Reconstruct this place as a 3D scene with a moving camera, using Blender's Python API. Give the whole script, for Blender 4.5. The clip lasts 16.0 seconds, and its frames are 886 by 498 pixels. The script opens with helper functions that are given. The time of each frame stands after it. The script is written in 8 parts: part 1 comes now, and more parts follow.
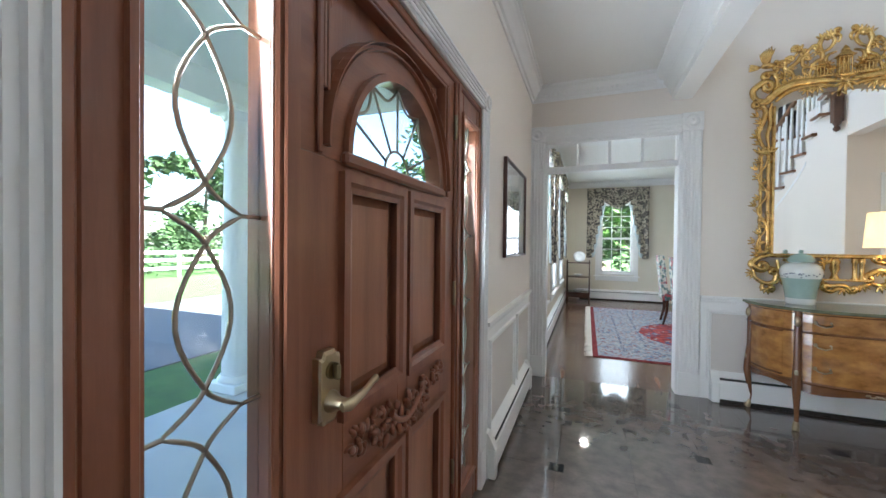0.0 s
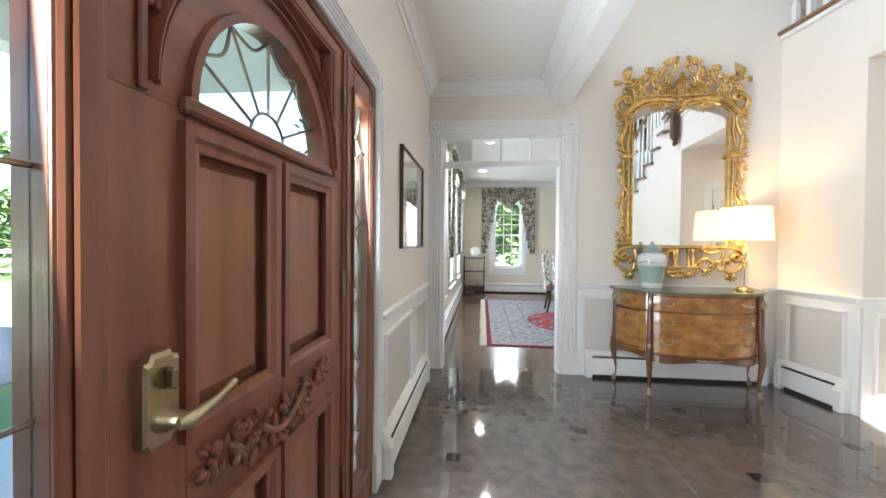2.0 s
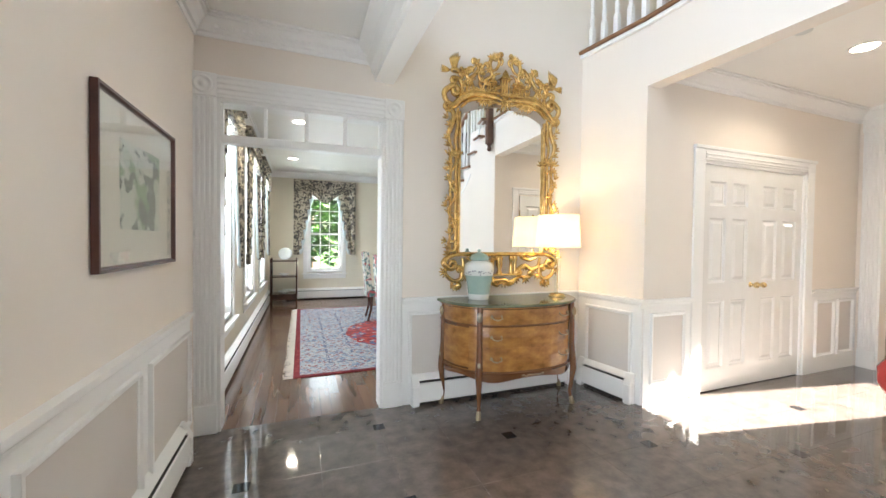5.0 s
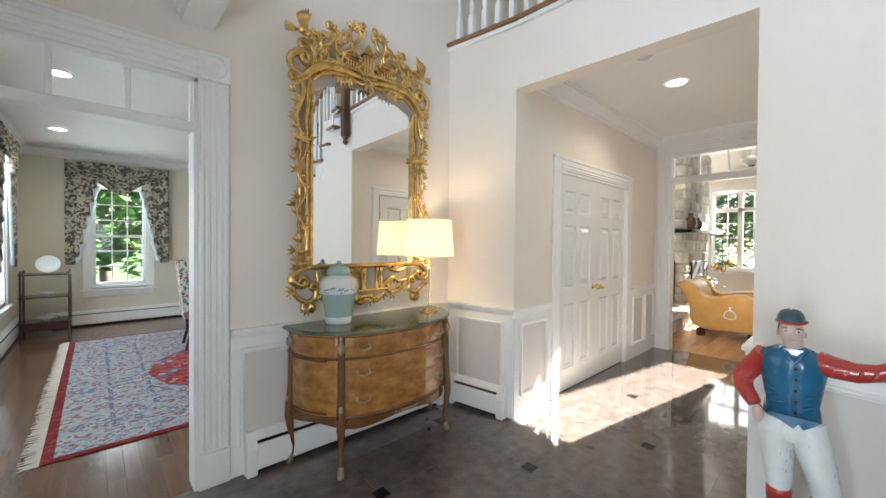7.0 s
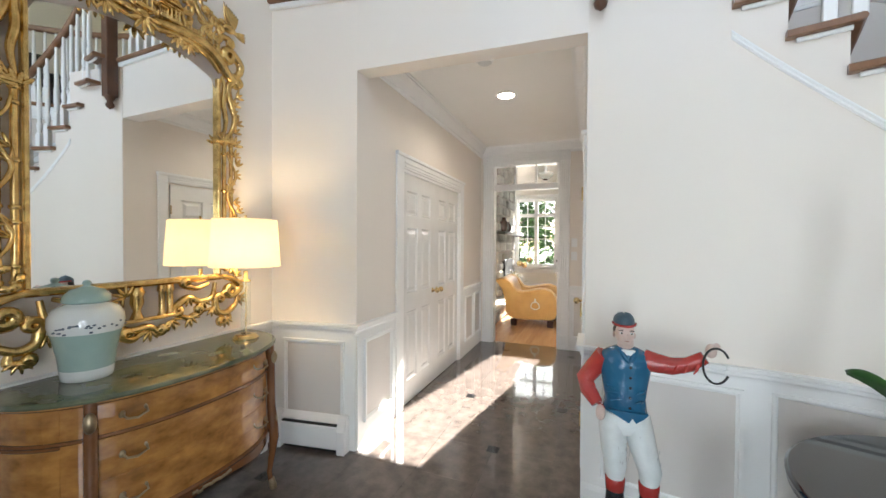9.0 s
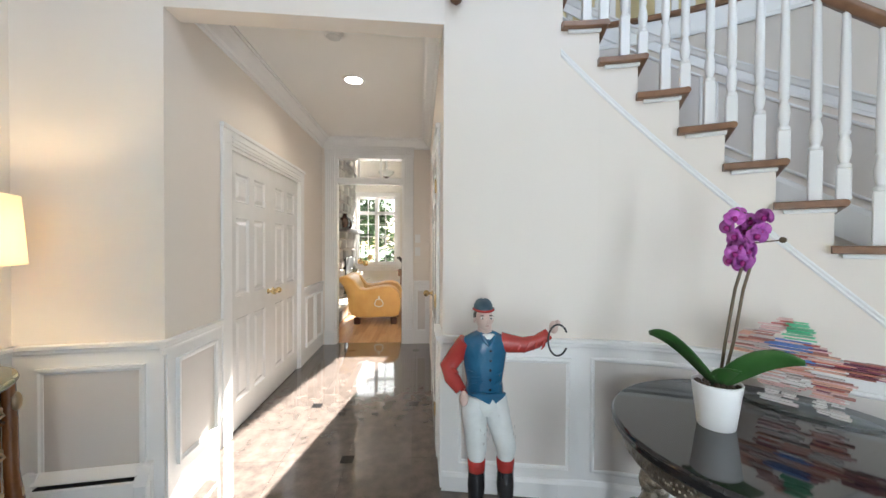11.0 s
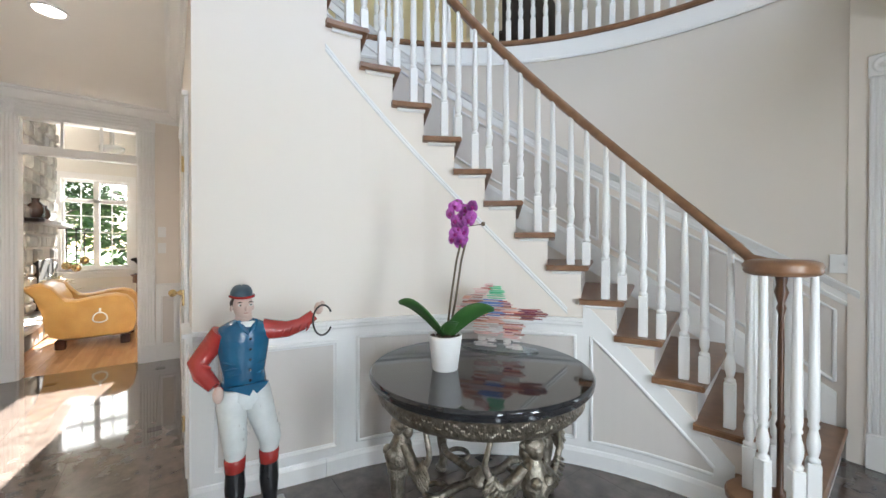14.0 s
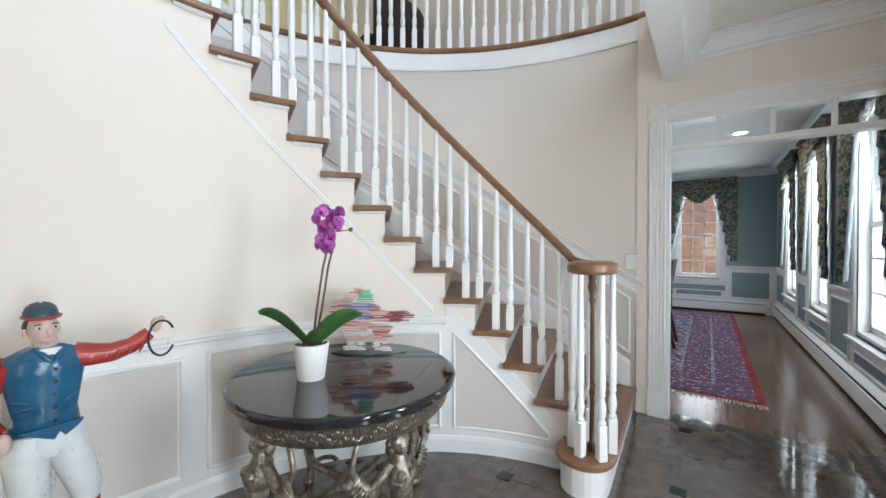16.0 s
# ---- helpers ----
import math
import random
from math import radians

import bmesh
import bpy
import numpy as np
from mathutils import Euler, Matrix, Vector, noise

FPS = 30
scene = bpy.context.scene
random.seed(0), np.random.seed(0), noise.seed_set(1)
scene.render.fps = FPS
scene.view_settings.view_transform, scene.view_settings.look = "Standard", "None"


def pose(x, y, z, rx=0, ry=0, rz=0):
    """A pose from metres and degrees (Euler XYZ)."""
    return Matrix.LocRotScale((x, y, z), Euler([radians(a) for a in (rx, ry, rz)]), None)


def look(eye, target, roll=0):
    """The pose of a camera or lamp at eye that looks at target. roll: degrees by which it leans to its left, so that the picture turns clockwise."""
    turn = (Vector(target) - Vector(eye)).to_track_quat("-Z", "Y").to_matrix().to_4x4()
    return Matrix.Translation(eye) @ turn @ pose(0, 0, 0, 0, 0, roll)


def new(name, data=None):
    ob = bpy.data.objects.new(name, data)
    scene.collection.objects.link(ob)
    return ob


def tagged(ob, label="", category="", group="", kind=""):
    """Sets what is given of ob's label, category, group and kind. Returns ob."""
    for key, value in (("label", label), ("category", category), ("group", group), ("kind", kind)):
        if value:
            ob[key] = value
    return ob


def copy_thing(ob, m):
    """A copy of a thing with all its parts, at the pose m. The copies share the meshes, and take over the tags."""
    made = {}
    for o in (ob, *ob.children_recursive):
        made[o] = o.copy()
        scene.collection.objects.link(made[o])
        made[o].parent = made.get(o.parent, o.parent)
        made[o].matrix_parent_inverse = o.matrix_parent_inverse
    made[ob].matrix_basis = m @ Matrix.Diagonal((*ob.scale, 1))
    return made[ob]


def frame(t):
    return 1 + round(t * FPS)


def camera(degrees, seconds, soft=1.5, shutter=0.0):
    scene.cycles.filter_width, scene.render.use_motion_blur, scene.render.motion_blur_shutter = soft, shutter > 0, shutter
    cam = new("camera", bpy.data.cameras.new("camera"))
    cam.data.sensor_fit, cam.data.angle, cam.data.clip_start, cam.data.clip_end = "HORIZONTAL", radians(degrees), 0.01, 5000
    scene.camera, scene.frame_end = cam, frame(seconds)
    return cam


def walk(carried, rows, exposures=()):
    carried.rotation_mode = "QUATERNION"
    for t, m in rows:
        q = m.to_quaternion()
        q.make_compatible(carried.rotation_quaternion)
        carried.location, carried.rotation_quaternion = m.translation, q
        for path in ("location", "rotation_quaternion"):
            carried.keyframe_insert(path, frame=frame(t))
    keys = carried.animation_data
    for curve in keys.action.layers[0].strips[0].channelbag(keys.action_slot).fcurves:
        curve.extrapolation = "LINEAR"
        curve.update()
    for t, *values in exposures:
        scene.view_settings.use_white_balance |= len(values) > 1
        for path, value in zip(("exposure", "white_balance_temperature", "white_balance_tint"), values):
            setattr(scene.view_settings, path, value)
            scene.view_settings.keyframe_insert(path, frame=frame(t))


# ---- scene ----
cam = camera(99.44, 16.0)
PATH = [
    (0, pose(0.5218, -1.1054, 1.2842, 89.274, -0.563, 20.986)),
    (0.5, pose(0.5339, -1.0890, 1.2611, 89.206, -0.544, 18.141)),
    (1, pose(0.5353, -1.0748, 1.2471, 89.201, -0.528, 14.549)),
    (1.5, pose(0.5296, -1.0523, 1.2378, 89.208, -0.529, 10.401)),
    (2, pose(0.5297, -1.0041, 1.2362, 89.141, -0.521, 5.963)),
    (2.5, pose(0.5424, -0.9095, 1.2493, 89.006, -0.513, 1.595)),
    (3, pose(0.5586, -0.7907, 1.2712, 88.865, -0.514, -2.759)),
    (3.5, pose(0.5816, -0.6832, 1.2900, 88.769, -0.543, -6.990)),
    (4, pose(0.5956, -0.5449, 1.3052, 88.709, -0.599, -11.332)),
    (6.5, pose(0.8177, 0.1247, 1.3663, 89.148, -0.561, -36.795)),
    (7, pose(0.8564, 0.2345, 1.3856, 89.129, -0.498, -42.833)),
    (7.5, pose(0.9271, 0.3273, 1.4011, 89.068, -0.434, -49.030)),
    (8, pose(0.9922, 0.3971, 1.4333, 89.073, -0.414, -55.525)),
    (10.5, pose(1.2222, 0.6831, 1.4108, 89.158, -0.317, -87.660)),
    (11, pose(1.2374, 0.6859, 1.3791, 89.214, -0.286, -93.424)),
    (11.5, pose(1.2319, 0.6818, 1.3588, 89.338, -0.257, -99.200)),
    (12, pose(1.2240, 0.6749, 1.3323, 89.430, -0.252, -104.807)),
    (12.5, pose(1.2118, 0.6617, 1.3077, 89.484, -0.250, -110.345)),
    (13, pose(1.1871, 0.6496, 1.2962, 89.527, -0.200, -115.759)),
    (13.5, pose(1.1544, 0.6404, 1.2912, 89.582, -0.111, -120.972)),
    (14, pose(1.1278, 0.6419, 1.2922, 89.626, -0.082, -125.922)),
    (14.5, pose(1.1036, 0.6436, 1.2991, 89.608, -0.056, -131.022)),
    (15, pose(1.0837, 0.6491, 1.3079, 89.578, -0.002, -135.863)),
    (15.5, pose(1.0726, 0.6503, 1.3160, 89.521, -0.012, -140.483)),
    (16, pose(1.0679, 0.6531, 1.3238, 89.462, -0.027, -144.806)),
]
walk(cam, PATH, exposures=[(0, 3.80, 5900, 9), (1.5, 4.0, 6100, 10), (3.0, 4.45, 6500, 11), (4.2, 4.40, 6500, 11), (6.5, 3.75, 6300, 9), (8.2, 3.65, 6250, 9), (10.5, 3.60, 6250, 9), (13.0, 3.55, 6150, 9), (14.0, 3.75, 6300, 10), (16.0, 3.92, 6350, 11)])

# ---- world, sun and large lights ----
world = bpy.data.worlds.new("sky")
world.use_nodes = True
scene.world = world
wn = world.node_tree.nodes
sky = wn.new("ShaderNodeTexSky")
sky.sky_type = "NISHITA"
sky.sun_disc = False
sky.sun_elevation, sky.sun_rotation = radians(33.5), radians(100)
wn["Background"].inputs[1].default_value = 0.05
world.node_tree.links.new(sky.outputs[0], wn["Background"].inputs[0])


def lamp(name, kind, m, energy, color=(1, 1, 1), **settings):
    data = bpy.data.lights.new(name, kind)
    data.energy, data.color = energy, color
    if kind == "SUN":
        data.angle = radians(settings["angle"])
    if kind == "AREA":
        data.shape, data.size, data.size_y = "RECTANGLE", settings["size"], settings["size_y"]
        data.spread = radians(settings.get("spread", 180))
    if kind in ("POINT", "SPOT"):
        data.shadow_soft_size = settings["soft"]
    if kind == "SPOT":
        data.spot_size, data.spot_blend = radians(settings["cone"]), 0.6
    ob = new(name, data)
    ob.matrix_world = m
    return ob


SUN_FROM = Vector((1, -0.18, 0.675))
lamp("sun", "SUN", look(SUN_FROM * 10, (0, 0, 0)), 5.0, (1, 0.95, 0.86), angle=0.5)
# sky light that enters through the window openings; the two high ones are assumed
SKY = (0.82, 0.92, 1.0)
# added lamp for the stairwell, at an upstairs window out of view
lamp("upper_window_fill", "AREA", look((0.05, 0.0, 4.5), (3, 0, 3.6)), 3.3, (0.93, 0.96, 1.0), size=3.4, size_y=1.7)
for wy in (3.65, 5.45, 7.2, -3.65, -5.45, -7.2):
    power = 2.4 if wy > 0 else 1.9
    lamp("front_window_daylight", "AREA", look((-0.1, wy, 1.55), (3, wy, 1.3)), power, SKY, size=0.85, size_y=1.9)
lamp("dining_end_daylight", "AREA", look((1.17, 8.73, 1.5), (1.17, 5, 1.2)), 1.6, SKY, size=0.7, size_y=1.7)
lamp("library_end_daylight", "AREA", look((1.22, -8.88, 1.5), (1.22, -5, 1.2)), 1.4, SKY, size=0.7, size_y=1.7)
lamp("living_daylight", "AREA", look((11.14, 1.82, 1.75), (7, 1.5, 1.4)), 2.2, (1, 0.98, 0.94), size=1.1, size_y=1.8)
# added fill that brightens the living room from above, source unseen
lamp("living_high_fill", "AREA", look((11.14, 3.6, 4.3), (7, 3.0, 1.0)), 20, (1, 0.98, 0.94), size=1.6, size_y=1.6)

# the sunlit lawn and porch throw their light in and upwards through the door's glass
for sy in (-0.695, 0.613):
    lamp("sidelight_daylight", "AREA", look((0.014, sy, 1.0), (3, sy, 1.25)), 1.75, (0.84, 0.93, 1.0), size=0.19, size_y=1.6, spread=170)
lamp("fan_window_daylight", "AREA", look((0.024, -0.085, 1.60), (3, -0.085, 1.9)), 0.85, (0.84, 0.93, 1.0), size=0.42, size_y=0.18, spread=170)


# ---- materials ----
def nodes_of(name):
    m = bpy.data.materials.new(name)
    m.use_nodes = True
    return m, m.node_tree.nodes, m.node_tree.links, m.node_tree.nodes["Principled BSDF"]


def surface(name, a, b, rough=0.5, scale=6.0, fine=60.0, bump=0.05, metal=0.0, stretch=(1, 1, 1), coat=0.0, random=0.0, island=False, spec=0.5, detail=5.0, rough_var=0.1, placed=False):
    """Two colours mixed by noise at two scales, with fine relief."""
    m, n, l, p = nodes_of(name)
    tc, mp = n.new("ShaderNodeTexCoord"), n.new("ShaderNodeMapping")
    mp.inputs["Scale"].default_value = stretch
    l.new(n.new("ShaderNodeNewGeometry").outputs["Position"] if placed else tc.outputs["Object"], mp.inputs["Vector"])
    big, small, ramp, mix = n.new("ShaderNodeTexNoise"), n.new("ShaderNodeTexNoise"), n.new("ShaderNodeMath"), n.new("ShaderNodeMix")
    big.inputs["Scale"].default_value, big.inputs["Detail"].default_value = scale, detail
    small.inputs["Scale"].default_value, small.inputs["Detail"].default_value = fine, 3
    for t in (big, small):
        l.new(mp.outputs[0], t.inputs["Vector"])
    ramp.operation = "MULTIPLY_ADD"
    ramp.inputs[1].default_value = 0.35
    l.new(small.outputs["Fac"], ramp.inputs[0])
    scaled = n.new("ShaderNodeMapRange")
    scaled.inputs["From Min"].default_value, scaled.inputs["From Max"].default_value = 0.3, 0.7
    scaled.inputs["To Max"].default_value = 0.7
    l.new(big.outputs["Fac"], scaled.inputs["Value"])
    l.new(scaled.outputs[0], ramp.inputs[2])
    mix.data_type = "RGBA"
    mix.inputs["A"].default_value, mix.inputs["B"].default_value = (*a, 1), (*b, 1)
    l.new(ramp.outputs[0], mix.inputs["Factor"])
    col = mix.outputs["Result"]
    if random:
        src = n.new("ShaderNodeNewGeometry").outputs["Random Per Island"] if island else n.new("ShaderNodeObjectInfo").outputs["Random"]
        hsv, mr = n.new("ShaderNodeHueSaturation"), n.new("ShaderNodeMapRange")
        mr.inputs["To Min"].default_value, mr.inputs["To Max"].default_value = 1 - random, 1 + random
        l.new(src, mr.inputs["Value"])
        l.new(mr.outputs[0], hsv.inputs["Value"])
        l.new(col, hsv.inputs["Color"])
        col = hsv.outputs["Color"]
    l.new(col, p.inputs["Base Color"])
    rr = n.new("ShaderNodeMapRange")
    rr.inputs["To Min"].default_value, rr.inputs["To Max"].default_value = max(0.02, rough * (1 - rough_var)), min(1, rough * (1 + rough_var))
    l.new(big.outputs["Fac"], rr.inputs["Value"])
    l.new(rr.outputs[0], p.inputs["Roughness"])
    p.inputs["Metallic"].default_value = metal
    p.inputs["Specular IOR Level"].default_value = spec
    p.inputs["Coat Weight"].default_value = coat
    p.inputs["Coat Roughness"].default_value = 0.08
    if bump:
        bp = n.new("ShaderNodeBump")
        bp.inputs["Strength"].default_value, bp.inputs["Distance"].default_value = bump, 0.01
        l.new(small.outputs["Fac"], bp.inputs["Height"])
        l.new(bp.outputs[0], p.inputs["Normal"])
    return m


def pane_glass(name, tint=(1, 1, 1)):
    m, n, l, p = nodes_of(name)
    n.remove(p)
    tr, gl, mx, lw, pw, ma = [n.new("ShaderNode" + k) for k in ("BsdfTransparent", "BsdfGlossy", "MixShader", "LayerWeight", "Math", "Math")]
    tr.inputs[0].default_value = (*tint, 1)
    gl.inputs["Roughness"].default_value = 0.02
    lw.inputs["Blend"].default_value = 0.5
    pw.operation, ma.operation = "POWER", "MULTIPLY_ADD"
    pw.inputs[1].default_value = 4.0
    ma.inputs[1].default_value, ma.inputs[2].default_value = 0.8, 0.035
    l.new(lw.outputs["Facing"], pw.inputs[0])
    l.new(pw.outputs[0], ma.inputs[0])
    l.new(ma.outputs[0], mx.inputs[0])
    l.new(tr.outputs[0], mx.inputs[1])
    l.new(gl.outputs[0], mx.inputs[2])
    l.new(mx.outputs[0], n["Material Output"].inputs[0])
    return m


def glow(name, color, strength):
    m, n, l, p = nodes_of(name)
    p.inputs["Base Color"].default_value = (*color, 1)
    p.inputs["Emission Color"].default_value = (*color, 1)
    p.inputs["Emission Strength"].default_value = strength
    return m


def patterned(name, colors, scale, rough=0.9, kind="flower", random=0.0):
    """Printed or woven cloth: several inks laid one over another by cells and noise."""
    m, n, l, p = nodes_of(name)
    tc = n.new("ShaderNodeTexCoord")
    base = None
    for i, c in enumerate(colors[1:]):
        vo = n.new("ShaderNodeTexVoronoi" if kind == "flower" and i % 2 else "ShaderNodeTexNoise")
        vo.inputs["Scale"].default_value = scale * (0.6 + 0.45 * i)
        mp = n.new("ShaderNodeMapping")
        mp.inputs["Location"].default_value = (i * 3.1, i * 1.7, i * 2.3)
        l.new(tc.outputs["Object"], mp.inputs[0])
        l.new(mp.outputs[0], vo.inputs["Vector"])
        th = n.new("ShaderNodeMapRange")
        th.inputs["From Min"].default_value, th.inputs["From Max"].default_value = (0.52, 0.57) if vo.bl_idname == "ShaderNodeTexNoise" else (0.36, 0.28)
        l.new(vo.outputs[0], th.inputs["Value"])
        mx = n.new("ShaderNodeMix")
        mx.data_type = "RGBA"
        l.new(th.outputs[0], mx.inputs["Factor"])
        if base is None:
            mx.inputs["A"].default_value = (*colors[0], 1)
        else:
            l.new(base, mx.inputs["A"])
        mx.inputs["B"].default_value = (*c, 1)
        base = mx.outputs["Result"]
    l.new(base, p.inputs["Base Color"])
    p.inputs["Roughness"].default_value = rough
    p.inputs["Specular IOR Level"].default_value = 0.2
    weave, bp = n.new("ShaderNodeTexNoise"), n.new("ShaderNodeBump")
    weave.inputs["Scale"].default_value = 400
    bp.inputs["Strength"].default_value, bp.inputs["Distance"].default_value = 0.2, 0.004
    l.new(tc.outputs["Object"], weave.inputs["Vector"])
    l.new(weave.outputs["Fac"], bp.inputs["Height"])
    l.new(bp.outputs[0], p.inputs["Normal"])
    return m


WALL = surface("cream_wall_paint", (0.80, 0.73, 0.655), (0.84, 0.77, 0.695), 0.6, 1.2, 250, 0.02)
PANEL = surface("greige_panel_paint", (0.67, 0.62, 0.575), (0.71, 0.66, 0.615), 0.55, 1.5, 250, 0.02)
WHITE = surface("white_trim_paint", (0.84, 0.83, 0.81), (0.88, 0.87, 0.85), 0.32, 2.0, 180, 0.02)
CEIL = surface("white_ceiling_paint", (0.84, 0.82, 0.78), (0.88, 0.86, 0.82), 0.85, 1.5, 200, 0.03)
DWALL = surface("pale_cream_dining_paint", (0.74, 0.68, 0.56), (0.78, 0.72, 0.60), 0.65, 1.5, 200, 0.02)
BLUEWALL = surface("grey_blue_library_paint", (0.23, 0.31, 0.34), (0.27, 0.35, 0.38), 0.6, 1.5, 200, 0.02)
MAHOG = surface("mahogany_door_wood", (0.165, 0.054, 0.027), (0.34, 0.132, 0.070), 0.30, 3.0, 40, 0.05, stretch=(6, 6, 0.5), coat=0.15)
MAHOG_H = surface("mahogany_door_wood_across", (0.165, 0.054, 0.027), (0.34, 0.132, 0.070), 0.30, 3.0, 40, 0.05, stretch=(6, 0.5, 6), coat=0.15)
MAHOG_P = surface("mahogany_panel_wood", (0.23, 0.088, 0.043), (0.40, 0.175, 0.095), 0.32, 3.0, 40, 0.05, stretch=(7, 7, 0.5), coat=0.12)
OAK = surface("brown_stair_wood", (0.16, 0.075, 0.035), (0.30, 0.155, 0.08), 0.32, 4.0, 60, 0.05, stretch=(3, 3, 3), coat=0.2)
MARBLE = surface("polished_brown_marble", (0.058, 0.046, 0.040), (0.158, 0.126, 0.110), 0.045, 11.0, 70, 0.0, detail=10, random=0.05, spec=0.6, coat=0.5, placed=True)
BLACKTILE = surface("polished_black_granite", (0.006, 0.006, 0.007), (0.016, 0.016, 0.017), 0.06, 20, 120, 0.0)
GROUT = surface("dark_grout", (0.05, 0.040, 0.035), (0.08, 0.065, 0.057), 0.8, 10, 200, 0.1)
PLANK = surface("dark_oak_floorboards", (0.085, 0.042, 0.024), (0.17, 0.088, 0.05), 0.22, 3.0, 50, 0.02, stretch=(6, 0.6, 6), random=0.22, island=True, coat=0.2)
PLANK_L = surface("honey_oak_floorboards", (0.36, 0.19, 0.09), (0.50, 0.28, 0.14), 0.25, 3.0, 50, 0.02, stretch=(0.6, 6, 6), random=0.15, island=True, coat=0.2)
BRASS = surface("aged_brass", (0.52, 0.38, 0.17), (0.72, 0.55, 0.28), 0.24, 12, 90, 0.03, metal=1.0)
GILT = surface("carved_gilt", (0.36, 0.205, 0.055), (0.94, 0.68, 0.28), 0.25, 22, 90, 0.12, metal=1.0)
CAME = surface("lead_came", (0.30, 0.26, 0.20), (0.45, 0.40, 0.32), 0.35, 30, 150, 0.05, metal=0.9)
GLASS = pane_glass("clear_window_glass")
BEVELGLASS = pane_glass("bevelled_door_glass", (0.96, 1.0, 1.0))
LAWN = surface("lawn_grass", (0.04, 0.10, 0.02), (0.08, 0.17, 0.035), 0.9, 4, 120, 0.5)
DRIVE = surface("grey_asphalt_drive", (0.10, 0.11, 0.12), (0.15, 0.16, 0.17), 0.9, 3, 150, 0.2)
STONEP = surface("pale_porch_stone", (0.42, 0.42, 0.42), (0.55, 0.55, 0.54), 0.8, 4, 90, 0.1)
# near-black colour that stands in for shade inside gaps and openings
DARK = surface("recess_shade_black", (0.012, 0.011, 0.010), (0.02, 0.018, 0.016), 0.7, 10, 90, 0.0)
LEAFMAT = surface("tree_leaves", (0.022, 0.07, 0.012), (0.075, 0.16, 0.03), 0.6, 1.2, 30, 0.0, random=0.45, island=True)
SHRUB = surface("dark_shrub_leaves", (0.016, 0.045, 0.012), (0.045, 0.085, 0.022), 0.7, 1.2, 30, 0.0, random=0.4, island=True)
BARK = surface("tree_bark", (0.09, 0.065, 0.045), (0.16, 0.12, 0.09), 0.9, 6, 50, 0.5, stretch=(3, 3, 0.6))


# ---- mesh helpers ----
class Geo:
    """Collects points and faces for one mesh."""

    def __init__(self):
        self.v, self.f, self.s = [], [], []

    def add(self, verts, faces, smooth=False):
        k = len(self.v)
        self.v += [tuple(p) for p in verts]
        self.f += [tuple(i + k for i in f) for f in faces]
        self.s += [smooth] * len(faces)
        return self

    def box(self, lo, hi, c=0.0):
        lo, hi = [min(a, b) for a, b in zip(lo, hi)], [max(a, b) for a, b in zip(lo, hi)]
        if c <= 0:
            v = [(x, y, z) for x in (lo[0], hi[0]) for y in (lo[1], hi[1]) for z in (lo[2], hi[2])]
            return self.add(v, [(0, 1, 3, 2), (4, 6, 7, 5), (0, 4, 5, 1), (2, 3, 7, 6), (0, 2, 6, 4), (1, 5, 7, 3)])
        c = min(c, *[(b - a) * 0.45 for a, b in zip(lo, hi)])
        v, ix = [], {}
        for sx in (0, 1):
            for sy in (0, 1):
                for sz in (0, 1):
                    s = (sx, sy, sz)
                    for ax in range(3):
                        p = [(hi[i] if s[i] else lo[i]) for i in range(3)]
                        for i in range(3):
                            if i != ax:
                                p[i] += -c if s[i] else c
                        ix[s, ax] = len(v)
                        v.append(p)
        f = []
        for ax in range(3):
            u, w = (ax + 1) % 3, (ax + 2) % 3
            for side in (0, 1):
                q = []
                for a, b in ((0, 0), (1, 0), (1, 1), (0, 1)):
                    s = [0, 0, 0]
                    s[ax], s[u], s[w] = side, a, b
                    q.append(ix[tuple(s), ax])
                f.append(tuple(q if side else q[::-1]))
            for a in (0, 1):
                for b in (0, 1):
                    s0, s1 = [0, 0, 0], [0, 0, 0]
                    s0[u] = s1[u] = a
                    s0[w] = s1[w] = b
                    s1[ax] = 1
                    s0, s1 = tuple(s0), tuple(s1)
                    q = (ix[s0, u], ix[s1, u], ix[s1, w], ix[s0, w])
                    f.append(q if (a == b) else q[::-1])
        for s in [(x, y, z) for x in (0, 1) for y in (0, 1) for z in (0, 1)]:
            q = (ix[s, 0], ix[s, 1], ix[s, 2])
            f.append(q if sum(s) % 2 else q[::-1])
        return self.add(v, f)

    def prism(self, poly, axis, a, b):
        """A polygon of two coordinates drawn out along the third axis from a to b."""
        def put(p, h):
            q = list(p)
            q.insert(axis, h)
            return q
        n = len(poly)
        v = [put(p, a) for p in poly] + [put(p, b) for p in poly]
        f = [tuple(range(n))[::-1], tuple(range(n, 2 * n))] + [(i, (i + 1) % n, n + (i + 1) % n, n + i) for i in range(n)]
        return self.add(v, f)

    def rings(self, rings, closed=True, caps=True, smooth=True):
        n, v, f = len(rings[0]), [], []
        for r in rings:
            v += r
        for k in range(len(rings) - 1):
            for i in range(n if closed else n - 1):
                j = (i + 1) % n
                f.append((k * n + i, k * n + j, (k + 1) * n + j, (k + 1) * n + i))
        self.add(v, f, smooth)
        if caps and closed:
            self.add(list(rings[0]) + list(rings[-1]), [tuple(range(n))[::-1], tuple(range(n, 2 * n))], False)
        return self

    def lathe(self, prof, o=(0, 0, 0), n=20, sx=1.0, sy=1.0, smooth=True):
        """prof: (radius, height) from below upwards."""
        return self.rings([[(o[0] + r * sx * math.cos(2 * math.pi * i / n), o[1] + r * sy * math.sin(2 * math.pi * i / n), o[2] + z) for i in range(n)] for r, z in prof], smooth=smooth)

